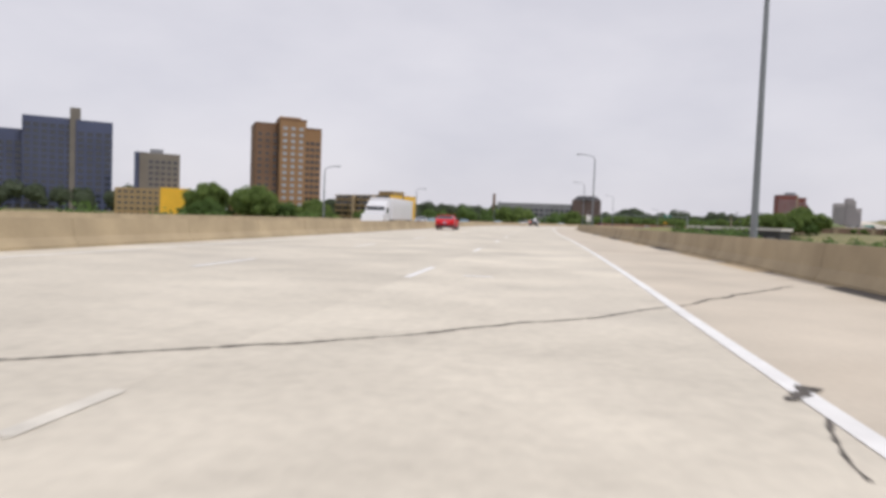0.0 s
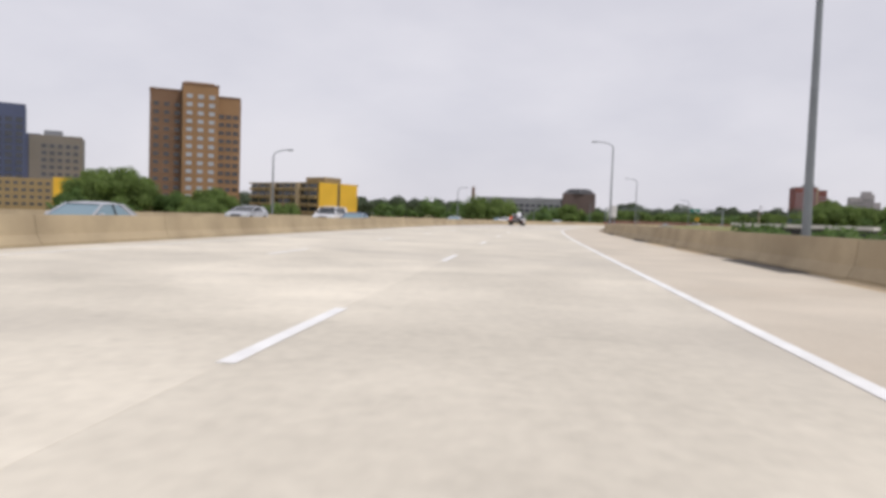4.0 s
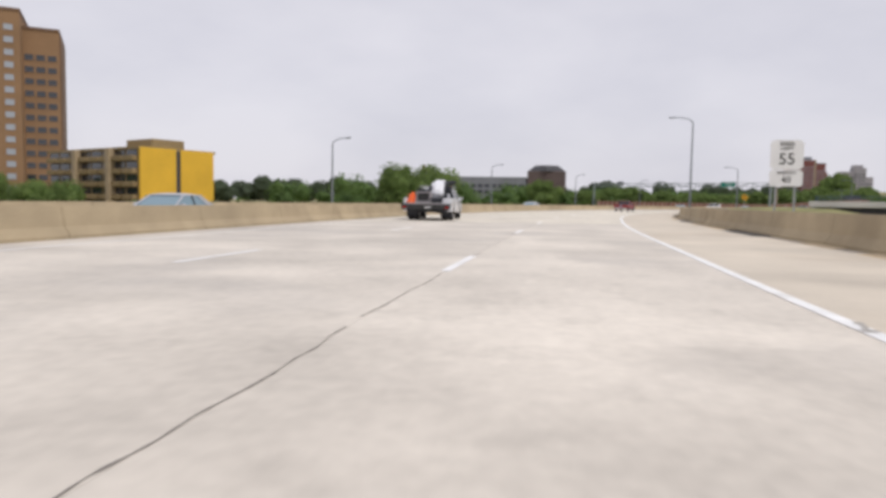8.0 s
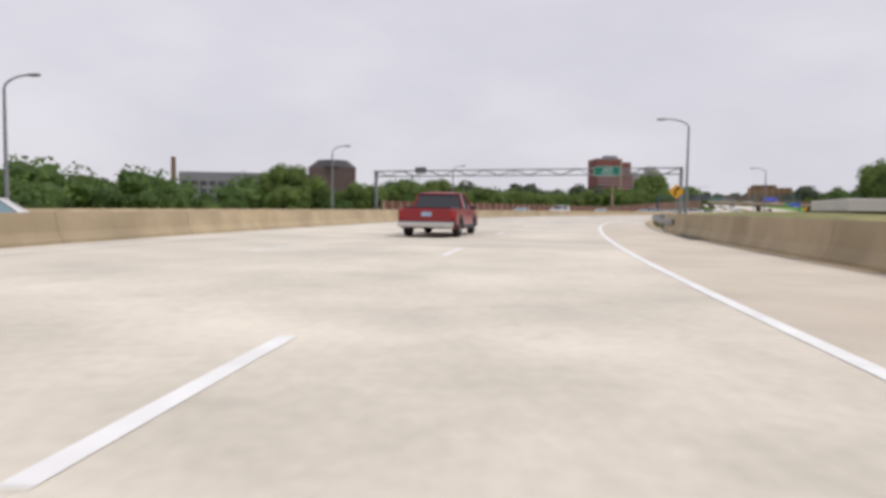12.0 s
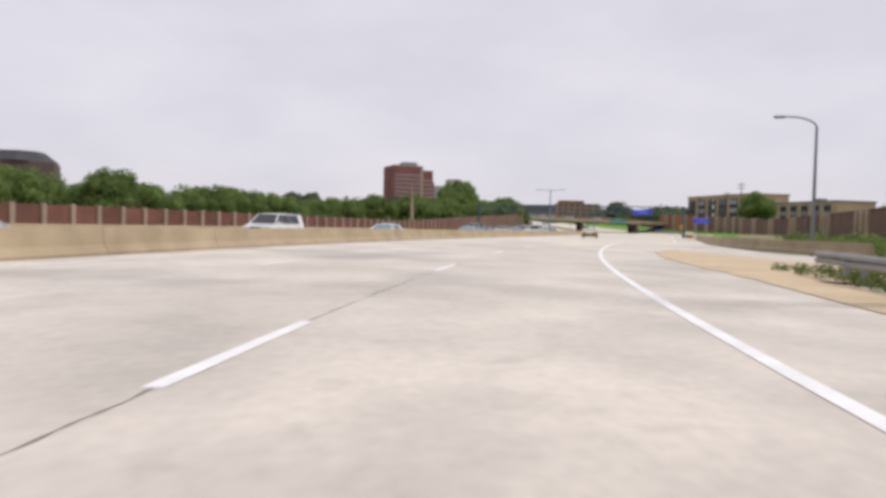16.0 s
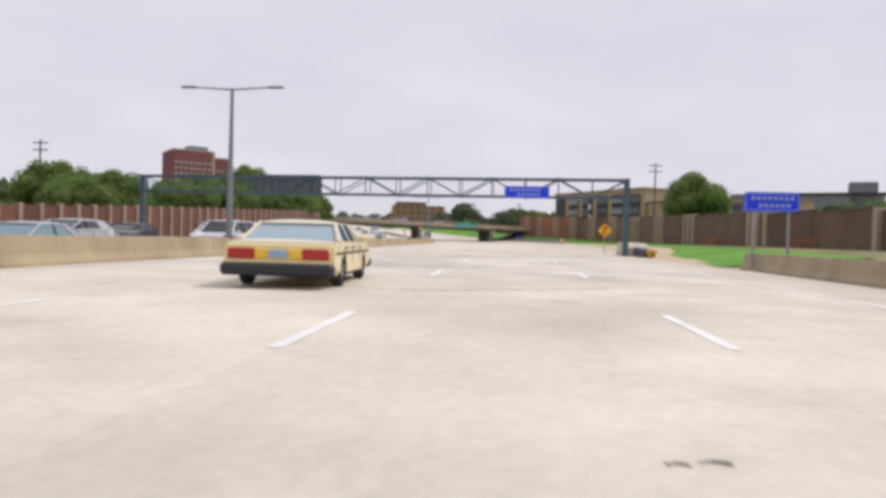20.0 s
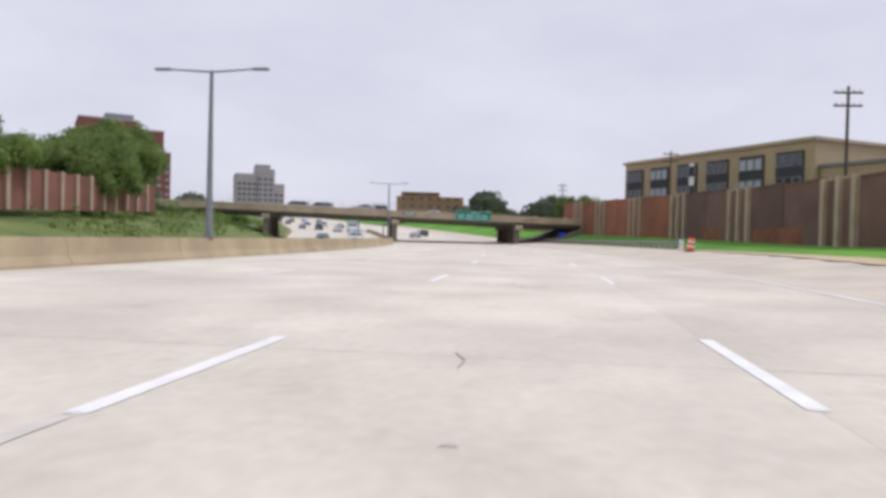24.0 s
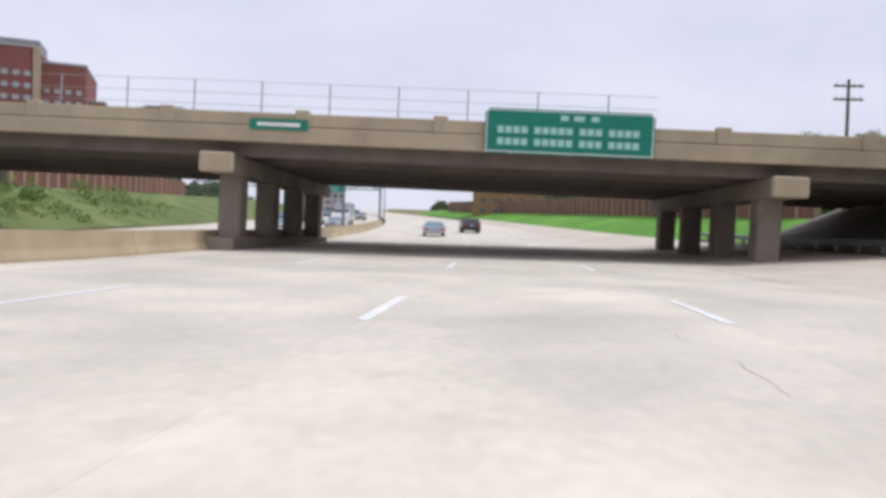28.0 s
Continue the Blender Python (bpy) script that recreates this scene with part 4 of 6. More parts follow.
# yellow slab block with balconies
b = building("yellow_block", pose(-60.5, 286.5, -6, 0, 0, -32), "low slab block with yellow end walls and dark balconies")
part("wall", box((34, 16, 16), pose(-17.2, 8, 8), 0.1), M["ochre"], b)
for y in (3.6, 12.2):
    part("end_wall", box((0.5, 7.6, 16.3), pose(0.15, y, 8.15), 0.05), M["yellow_wall"], b, "bright yellow end wall")
for x in (-9.0, -21.6):
    part("facade_fin", box((1.5, 1.5, 16.3), pose(x, -0.75, 8.15), 0.05), M["beige"], b, "beige upright fin")
part("end_slot", box((0.3, 0.9, 16.0), pose(0.1, 7.9, 8)), M["dark_roof"], b)
part("penthouse", box((9, 7, 2.2), pose(-6, 7, 17.1), 0.1), M["ochre"], b)
part("roof_edge", box((35, 17, 0.5), pose(-17.2, 8, 16.15)), M["ochre"], b)
for r in range(6):
    for c in range(8):
        bal = part("balcony", box((3.7, 1.1, 0.95), pose(-2.6 - c * 4.2, -0.5, 2.0 + r * 2.45), 0.03), M["ochre"], b)
        part("opening", box((3.5, 0.12, 1.35), pose(-2.6 - c * 4.2, -0.06, 3.1 + r * 2.45)), M["pane"], bal)

# glass office towers far off
b = building("glass_tower", placed(-400, 545, 0, 0, -7), "dark blue glass office tower with a sloping crown")
for x, y, w, d, h in ((-14, 0, 38, 30, 81), (-52, 12, 40, 30, 70), (20, -4, 28, 30, 80)):
    blk = part("block", box((w, d, h), pose(x, y, h / 2), 0.2), M["dark_blue"], b)
    window_rows(blk, pose(x, y - d / 2 - 0.05, 0), w * 0.96, int(w / 6), 6, 5.2, int((h - 8) / 5.2), (4.6, 3.4), M["pane"], M["dark_blue"])
part("spine", box((8, 8, 90), pose(5.5, -13.5, 45), 0.2), M["grey_tan"], b, "tan service spine rising past the roof")
b = building("office_block", placed(-242, 419, 0, 0, -7), "grey and yellow mid-rise block with dark windows")
blk = part("wall", box((24, 20, 43), pose(0, 0, 21.5), 0.2), M["grey_tan"], b)
part("dark_wall", box((8, 19, 43.5), pose(-11, 1, 21.7), 0.2), M["dark_blue"], b)
window_rows(blk, pose(2, -10.05, 0), 18, 5, 5, 3.6, 10, (2.4, 1.9), M["pane"], M["grey_clad"])
part("penthouse", box((8, 8, 3), pose(-2, 0, 44.4)), M["grey_clad"], b)
low = part("low_wing", box((26, 14, 20), pose(-12, -18, 10), 0.1), M["ochre"], b, "brown low wing")
window_rows(low, pose(-12, -25.05, 0), 24, 7, 4, 3.4, 5, (2.2, 1.6), M["pane"], M["beige"])
part("end_panel", box((17, 14.4, 21), pose(9, -18, 10.5), 0.1), M["yellow_wall"], b, "yellow end of the low wing")
b = building("campus_block", placed(-150, 372, 0, 60, -6), "low ochre block with a rooftop drum among trees")
blk = part("wall", box((40, 18, 15), pose(0, 0, 7.5), 0.1), M["ochre"], b)
window_rows(blk, pose(0, -9.05, 0), 38, 10, 4, 3.2, 4, (2.4, 1.6), M["pane"], M["beige"])
part("roof_drum", rod((6, 0, 15), (6, 0, 19), 4, 3.8, 16), M["beige"], b)

# brick and grey towers ahead
b = building("brick_tower", placed(233.1, 662.3, 200, 440, 0), "red brick apartment tower with a grey rooftop box")
for x, w, y, d, h in ((-3.5, 16, 0, 20, 34), (8.5, 8, 2.5, 18, 32), (13.5, 4, 6, 14, 26)):
    wing = part("wing", box((w, d, h), pose(x, y, h / 2), 0.1), M["brick_tower"], b)
    window_rows(wing, pose(x, y - d / 2 - 0.02, 0), w * 0.94, max(1, int(w / 1.9)), 6, 2.3, int((h - 7) / 2.3), (0.95, 0.9), M["pane_pale"], M["tower_grey"])
    part("roof_edge", box((w + 0.2, d + 0.2, 0.5), pose(x, y, h + 0.1)), M["tower_grey"], wing)
part("rooftop_box", box((8, 8, 2.6), pose(0, 0, 35.4), 0.1), M["grey_clad"], b)
part("stair_core", box((1.2, 0.6, 34.3), pose(4.6, -10.0, 17)), M["post"], b)
b = building("grey_tower", placed(341, 802, 240, 500, 0), "pale grey concrete tower with a stepped top")
for x, w, h in ((-6, 12, 34), (4, 10, 37), (11.5, 6, 29)):
    wing = part("wing", box((w, 20, h), pose(x, 0, h / 2), 0.1), M["tower_grey"], b)
    window_rows(wing, pose(x, -10.02, 0), w * 0.9, max(1, int(w / 3)), 8, 2.9, int((h - 9) / 2.9), (1.8, 1.3), M["pane"], M["tower_grey"])
part("crown", box((8, 12, 3), pose(3, 0, 38.3), 0.1), M["tower_grey"], b)

# dark turreted building and long low mill on the skyline
b = building("mill_building", placed(48, 625, 5, 181, 0), "dark brick building with a turret above far trees")
part("turret", box((25, 22, 22), pose(0, 0, 11), 0.2), M["mill_brick"], b)
part("turret_roof", rod((0, 0, 22), (0, 0, 26), 13, 8, 8), M["dark_roof"], b)
blk = part("long_wing", box((66, 20, 18), pose(-46, 0, 9), 0.2), M["grey_clad"], b, "long dark low wing")
window_rows(blk, pose(-46, -10.05, 0), 64, 14, 8, 4, 2, (3.2, 2.2), M["pane"], M["dark_roof"])
part("chimney", rod((-84, 0, 0), (-84, 0, 26), 1.6, 1.2, 12), M["tower_brown"], b)

# beige apartment block behind the brick wall
foot = road(615, 29.5)
back_end = road(581, 42.0)
ang = math.degrees(math.atan2(foot.y - back_end.y, foot.x - back_end.x))
b = building("apartment_block", pose(back_end.x, back_end.y, 0.5, 0, 0, ang + 180), "beige four-storey apartment block with dark window bays")
L = (foot - back_end).length
blk = part("wall", box((L, 15, 14.5), pose(-L / 2, 7.6, 7.25), 0.1), M["beige"], b)
part("roof_edge", box((L + 0.6, 15.6, 0.45), pose(-L / 2, 7.6, 14.6)), M["post"], b)
for c in range(6):
    x = -3.6 - c * (L - 6.5) / 5
    bay = part("window_bay", box((4.3, 0.35, 11.6), pose(x, 0.0, 7.4), 0.04), M["dark_roof"], b, "dark full-height window bay")
    window_rows(bay, pose(x, -0.22, 0), 4.1, 3, 2.8, 3.05, 4, (1.15, 1.55), M["pane_pale"] if c % 3 == 1 else M["pane"], M["grey_clad"])
part("white_strip", box((1.1, 0.3, 12), pose(-L * 0.56, -0.1, 7.2)), M["sign_white"], b, "white vertical strip")
side = part("side_wing", box((36, 14, 10.9), pose(18.05, 8.0, 5.45), 0.1), M["beige"], b, "lower wing in the same line")
part("roof_edge", box((36.2, 14.6, 0.35), pose(18.2, 8.0, 11.0)), M["grey_clad"], side)
part("roof_hatch", box((2.6, 3, 1.1), pose(24, 6, 11.6), 0.05), M["grey_clad"], side)
for c in range(5):
    x = 14.0 + c * 4.6
    bay = part("window_bay", box((2.7, 0.3, 8.8), pose(x, 0.95, 5.6), 0.04), M["grey_clad"], b, "grey full-height window bay")
    window_rows(bay, pose(x, 0.77, 0), 2.6, 2, 2.8, 3.05, 3, (1.0, 1.5), M["pane"], M["dark_roof"])
# flat grey works building and low dark roof
b = building("grey_works", placed(370, 458, 110, 370, 0), "large windowless grey building with a stepped roof")
part("wall", box((28, 24, 18.5), pose(0, 0, 9.25), 0.2), M["grey_clad"], b)
part("stair_tower", box((8, 12, 22.5), pose(8, -6, 11.25), 0.2), M["grey_clad"], b)
part("roof_edge", box((29, 25, 0.8), pose(0, 0, 18.7)), M["dark_roof"], b)
b = building("low_warehouse", pose(82, 285, -4.6, 0, 0, -33), "low warehouse with a pale flat roof and dark walls")
part("wall", box((34, 15, 5.8), pose(0, 0, 2.9), 0.1), M["dark_roof"], b)
part("roof", box((35.5, 16.5, 1.0), pose(0, 0, 6.3), 0.05), M["pale_roof"], b)
for i in range(8):
    part("loading_bay", box((2.6, 0.15, 3.0), pose(-14 + i * 4, -7.55, 1.9)), M["grey_clad"], b)
b = building("far_flats", placed(358, 663, 240, 500, 5), "orange-brown brick flats behind the far noise wall")
blk = part("wall", box((28, 16, 13), pose(0, 0, 6.5), 0.1), M["tower_tan"], b)
part("stepped_roof", box((16, 14, 2), pose(-4, 0, 13.9), 0.1), M["tower_brown"], b)
window_rows(blk, pose(0, -8.05, 0), 26, 7, 3, 3, 4, (1.7, 1.4), M["pane"], M["beige"])

# utility mast and poles
mast = empty("utility_pole", at(460, -44.0, -1.0), "pale tapering pole with a cross-arm behind the noise wall", "utility pole", "utility poles")
part("pole", rod((0, 0, 0), (0, 0, 10.3), 0.55, 0.16, 8), M["post"], mast)
part("cross_arm", box((2.4, 0.14, 0.16), pose(0.4, 0, 9.3)), M["bark"], mast)
for s, l, h in ((503, -66, 13.0), (530, 26.0, 14.5), (548, 25.5, 13), (588, 26, 13.5), (640, 26, 12.5)):
    p = empty("utility_pole", at(s, l, 0.4), "weathered timber utility pole with cross-arms", "utility pole", "utility poles")
    part("pole", rod((0, 0, -1.5), (0, 0, h), 0.17, 0.11, 8), M["bark"], p)
    for z in (h - 0.5, h - 1.5):
        part("cross_arm", box((2.2, 0.12, 0.14), pose(0, 0, z)), M["bark"], p)
        for dx in (-0.9, -0.4, 0.4, 0.9):
            part("insulator", rod((dx, 0, z + 0.07), (dx, 0, z + 0.25), 0.05, 0.03, 6), M["tower_grey"], p)


# ---- trees ----
def leaf_cloud(rng, centres, count, size, reach=0.4):
    """Many small leaf blades laid over clumps, as one mesh's vertices and faces."""
    verts, faces = [], []
    for c, r in centres:
        n = max(8, int(count * r * r))
        for _ in range(n):
            d = Vector((rng.gauss(0, 1), rng.gauss(0, 1), rng.gauss(0, 1)))
            d.normalize()
            p = Vector(c) + d * r * (0.68 + reach * rng.random())
            t = d + Vector((rng.gauss(0, 0.55), rng.gauss(0, 0.55), rng.gauss(0, 0.55)))
            u = t.cross(Vector((rng.gauss(0, 1), rng.gauss(0, 1), rng.gauss(0, 1))))
            if u.length < 0.1:
                continue
            u.normalize()
            w = t.normalized().cross(u)
            s = size * (0.6 + 0.8 * rng.random())
            k = len(verts)
            verts += [p - u * s, p + w * s * 0.7, p + u * s, p - w * s * 0.7]
            faces.append((k, k + 1, k + 2, k + 3))
    return verts, faces


_ball = bmesh.new()
bmesh.ops.create_icosphere(_ball, subdivisions=2, radius=1.0)
CLUMP_VERTS = [tuple(w.co) for w in _ball.verts]
CLUMP_FACES = [tuple(w.index for w in t.verts) for t in _ball.faces]
_ball.free()


def fill_clumps(rng, v, f, centres, full=0.68):
    """A leafy body inside each clump, rough and uneven, so that little sky shows through it."""
    for c, r in centres:
        k = len(v)
        stretch_z, twist = 0.75 + 0.2 * rng.random(), rng.random() * 6
        for w in CLUMP_VERTS:
            q = Vector(w) * r * (full + 0.4 * noise.noise(Vector(w) * 1.7 + Vector((twist, c[0], c[2]))))
            v.append(Vector(c) + Vector((q.x, q.y, q.z * stretch_z)))
        f += [tuple(i + k for i in t) for t in CLUMP_FACES]


def make_tree(seed, high, wide, mat, label, leaf=0.17, density=150):
    """A tapered trunk with limbs and a crown of many leafy clumps with gaps between them."""
    rng = random.Random(seed)
    e = empty("tree", pose(0, 0, 0), label, "tree")
    bm = bmesh.new()
    trunk = high * 0.34
    add_rod(bm, (0, 0, -0.8), (0, 0, trunk), high * 0.032, high * 0.02, 8)
    centres, middle, up, out = [], high * 0.6, high * 0.34, wide * 0.42
    lobes = [(rng.random() * 6.28, 0.75 + 0.5 * rng.random()) for _ in range(5)]
    for i in range(46):
        d = Vector((rng.gauss(0, 1), rng.gauss(0, 1), rng.gauss(0, 1))).normalized()
        a = math.atan2(d.y, d.x)
        swell = sum(k * max(0, math.cos(a - b)) ** 3 for b, k in lobes) * 0.22 + 0.78
        q = (0.45 + 0.55 * rng.random() ** 0.5) * swell
        tip = Vector((d.x * out * q, d.y * out * q, middle + d.z * up * q * (0.9 if d.z > 0 else 0.8)))
        centres.append((tip, wide * (0.105 + 0.085 * rng.random())))
        if i % 7 == 0:
            add_rod(bm, (0, 0, trunk * (0.6 + 0.4 * rng.random())), tip, high * 0.013, high * 0.004, 5)
    part("trunk", bm, M["bark"], e)
    v, f = leaf_cloud(rng, centres, density, leaf)
    fill_clumps(rng, v, f, centres)
    crown = raw("crown", v, f, mat, e)
    crown.data.polygons.foreach_set("use_smooth", [len(t) == 3 for t in f])
    return e


KINDS = [make_tree(11, 9.5, 11, M["leaf"], "broad leafy green tree"), make_tree(12, 8.5, 9, M["leaf_dark"], "dark green round-crowned tree"),
         make_tree(13, 10.5, 10, M["leaf"], "tall leafy green tree with an uneven crown"), make_tree(14, 7.0, 9, M["leaf_dark"], "low spreading dark green tree"), make_tree(15, 6.0, 7, M["leaf"], "small light green tree")]
used = set()


def plant(kind, s, l, size=1.0, z=None, xy=None):
    rng = random.Random(int(s * 7 + l * 13))
    p = road(s, l) if xy is None else Vector((*xy, 0))
    p.z = (float(ground_height(max(0, s), l)) + rise(s) if z is None else z) - 0.2
    m = pose(p.x, p.y, p.z, 0, 0, rng.random() * 360) @ Matrix.Scale(size, 4)
    if kind not in used:
        used.add(kind)
        KINDS[kind].matrix_basis = m
        return KINDS[kind]
    return copy_thing(KINDS[kind], m)


# the big tree beyond the viaduct and its neighbours
plant(0, 266, -37, 1.25, -4.5)
plant(1, 272, -42, 1.0, -4.5)
plant(3, 258, -46, 0.95, -4.5)
plant(1, 286, -40, 0.85, -4)
# round the towers on the left
for i, (x, y, k, z) in enumerate(((-112, 266, 1.5, -6), (-100, 272, 1.4, -6), (-92, 285, 1.3, -6), (-125, 262, 1.3, -6), (-88, 262, 0.85, -6), (-112, 300, 1.0, -6), (-150, 300, 1.5, -6), (-74, 243, 0.66, -6), (-68, 250, 0.7, -6), (-72, 262, 0.85, -6), (-66, 266, 0.8, -6), (-79, 264, 0.9, -6), (-170, 340, 1.6, -6), (-190, 360, 1.5, -6), (-75, 268, 0.95, -6), (-85, 256, 0.75, -6), (-80, 252, 0.75, -6), (-90, 272, 0.95, -6), (-42, 278, 0.9, -6), (-38, 300, 1.0, -5))):
    plant(i % 5, i, -50, k, z, (x, y))
# behind the left noise wall
rng = random.Random(5)
s = 318.0
while s < 575:
    plant(rng.randrange(5), s, -41 - rng.random() * 4, (0.62 + 0.2 * rng.random()) * (0.78 if s < 515 else 0.84))
    plant(rng.randrange(5), s + 3, -51 - rng.random() * 8, (0.7 + 0.25 * rng.random()) * (0.78 if s < 515 else 0.86))
    s += 6.5 + rng.random() * 3
for s, l, k, q in ((567, -43, 2, 0.72), (557, -45, 0, 0.68), (540, -38.6, 2, 0.6), (556, -39, 0, 0.66), (570, -39.5, 4, 0.7), (575, -43, 1, 0.78), (573, -44, 2, 0.78), (579, -48, 0, 0.8)):
    plant(k, s, l, q)
# at the top of the left bank, before the brick tower
for s, l, k, q in ((629, -62, 2, 1.25), (621, -65, 0, 1.2), (638, -67, 1, 1.3)):
    plant(k, s, l, q, 3.9 + rise(s))
# on the right: by the slip road, before the flats and past the bridge
for s, l, k, q in ((372, 27, 1, 0.7), (384, 30, 3, 0.7), (396, 29, 1, 0.6), (404, 26, 4, 0.7), (362, 25, 3, 0.75), (366, 32, 4, 0.8), (462, 27, 0, 0.26), (470, 28, 2, 0.24), (478, 27, 4, 0.36), (512, 27, 2, 0.78), (520, 30, 4, 0.6), (634, 30, 4, 1.1), (644, 33, 1, 0.9), (655, 36, 0, 0.8), (30, 34, 1, 0.95), (44, 37, 3, 1.0), (58, 40, 1, 0.9), (14, 30, 3, 0.9), (700, 30, 4, 0.9), (716, 33, 4, 1.0)):
    plant(k, s, l, q)
for i in range(11):
    plant((2, 0, 1, 3)[i % 4], 350 + i * 5.2, 33 + (i * 7 % 5) * 2.6, 0.72 + 0.05 * (i * 3 % 4))
# distant woods round the horizon
rng = random.Random(9)
centres = []
course = [road(s, -14) for s in range(420, 1160, 20)]
for i in range(860):
    a = -1.25 + 2.9 * rng.random()
    r = 420 + 380 * rng.random()
    x, y = 60 + math.sin(a) * r, 220 + math.cos(a) * r
    if min(math.hypot(x - q.x, y - q.y) for q in course) < 48:
        continue
    centres.append((Vector((x, y, 3 + 9 * rng.random())), 5 + 5 * rng.random()))
far = random.Random(31)
for i in range(260):
    # beyond the overpass, on both sides of the road
    s, l = 800 + 190 * far.random(), 34 + 150 * far.random() if i % 4 else -60 - 110 * far.random()
    p = road(s, l)
    centres.append((Vector((p.x, p.y, 3 + 7.5 * far.random() + (s - 800) * 0.03)), 4.5 + 3.5 * far.random()))
v, f = leaf_cloud(rng, centres, 4.0, 0.8, 0.16)
fill_clumps(rng, v, f, centres, 0.8)
tagged(raw("distant_woods", v, f, M["leaf_far"]), "hazy green woods along the horizon", "trees", kind="stuff")
centres = []
for i in range(150):
    s, l = (190 + 180 * rng.random(), 45 + 80 * rng.random()) if i % 2 else (196 + 50 * rng.random(), 30 + 20 * rng.random())
    p = road(s, l)
    centres.append((Vector((p.x, p.y, (-4.5 if i % 2 else -3.0) + 2.0 * rng.random())), 1.8 + 1.6 * rng.random()))
for i in range(170):
    s, l = 400 + 250 * rng.random(), 62 + 80 * rng.random()
    p = road(s, l)
    centres.append((Vector((p.x, p.y, 2 + 5.5 * rng.random())), 2.4 + 2.0 * rng.random()))
for i in range(90):
    s, l = 60 + 210 * rng.random(), -45 - 40 * rng.random()
    p = road(s, l)
    centres.append((Vector((p.x, p.y, -5 + 3.5 * rng.random())), 2.0 + 2.0 * rng.random()))
for i in range(260):
    s, l = 300 + 280 * rng.random(), -62 - 60 * rng.random()
    p = road(s, l)
    centres.append((Vector((p.x, p.y, 0.5 + 4.5 * rng.random())), 2.2 + 2.2 * rng.random()))
v, f = leaf_cloud(rng, centres, 9, 0.42)
fill_clumps(rng, v, f, centres)
tagged(raw("thicket", v, f, M["leaf_dark"]), "dense dark green thicket below the road", "bushes", kind="stuff")
centres = []
for i in range(170):
    s = 505 + 175 * rng.random() ** 0.8
    inner = float(np.interp(s, [505, 560, 660, 900], [-29.5, -30, -36, -40]))
    k = 10 * rng.random()
    p = road(s, inner - k)
    centres.append((Vector((p.x, p.y, (0.3 + k * 0.4) * float(np.interp(s, [505, 575], [0.4, 1])) + rise(s) * 0.8)), 0.5 + 0.9 * rng.random()))
for i in range(150):
    s, l = 372 + 44 * rng.random(), 17.5 + 3.5 * rng.random()
    p = road(s, l)
    centres.append((Vector((p.x, p.y, 0.1 + 0.7 * rng.random())), 0.3 + 0.4 * rng.random()))
v, f = leaf_cloud(rng, centres, 75, 0.15)
tagged(raw("hedge", v, f, M["leaf"]), "uneven green shrubs on the bank", "bushes", kind="stuff")
centres = []
for i in range(90):
    p = road(341 + 9 * rng.random(), 6.7 + 2.6 * rng.random())
    centres.append((Vector((p.x, p.y, 0.02 + 0.12 * rng.random())), 0.10 + 0.16 * rng.random()))
for i in range(420):
    s = 282 + 64 * rng.random()
    l = float(np.interp(s, [280, 330, 347], [5.5, 5.9, 7.2])) + 0.1 + 0.75 * rng.random() ** 1.5
    p = road(s, l)
    centres.append((Vector((p.x, p.y, 0.04 + 0.14 * rng.random())), 0.08 + 0.13 * rng.random()))
v, f = leaf_cloud(rng, centres, 2600, 0.03)
tagged(raw("grass_tufts", v, f, M["bank_grass"]), "brown-green grass tufts along the guard rail", "grass", kind="stuff")


# ---- vehicles ----
def paint_of(name, color, coat=0.6):
    return material(name, color, 0.32, vary=0.05, scale=0.8, fine=6, coat=coat)


M["tyre"] = material("tyre", (0.018, 0.018, 0.019), 0.85, vary=0.2, scale=6, fine=30)
M["rim"] = material("rim", (0.42, 0.43, 0.45), 0.35, metal=0.8, vary=0.1, scale=6)
M["trim"] = material("dark_trim", (0.02, 0.022, 0.028), 0.55, vary=0.15, scale=3)
# These two car glasses carry reflected sky in their base colour.
M["auto_glass"] = glass("auto_glass", (0.16, 0.25, 0.30), 0.04)
M["sky_pale_glass"] = glass("sky_pale_auto_glass", (0.33, 0.43, 0.48), 0.05)
M["dark_glass"] = glass("dark_auto_glass", (0.025, 0.03, 0.035), 0.04)
M["tail_red"] = material("tail_lamp", (0.42, 0.008, 0.008), 0.25, vary=0.12, scale=5, coat=0.4)
M["reflector"] = material("yellow_reflector", (0.85, 0.55, 0.03), 0.25, vary=0.05, coat=0.5)
M["clear_lamp"] = glass("clear_lamp", (0.55, 0.58, 0.6), 0.1)
M["plate_blue"] = material("plate", (0.30, 0.42, 0.55), 0.5, vary=0.05)
M["chrome"] = material("chrome", (0.6, 0.6, 0.6), 0.2, metal=1.0, vary=0.05)
M["orange"] = material("orange_plastic", (0.85, 0.13, 0.02), 0.5, vary=0.08, scale=3)
CREAM = paint_of("cream_paint", (0.80, 0.66, 0.33))
# Sky reflection on the upper panels is put into this paler cream.
CREAM_SKY_LIT = paint_of("cream_sky_lit_paint", (0.76, 0.68, 0.52))
RED = paint_of("red_paint", (0.62, 0.004, 0.014), 0.15)
DEEP_RED = paint_of("deep_red_paint", (0.24, 0.006, 0.012), 0.35)
WHITE = paint_of("white_paint", (0.72, 0.73, 0.76))
SILVER = paint_of("silver_paint", (0.40, 0.42, 0.46))
DARK = paint_of("dark_paint", (0.022, 0.026, 0.034))
BLUE = paint_of("blue_paint", (0.06, 0.10, 0.22))
WHEEL_MESH = {}


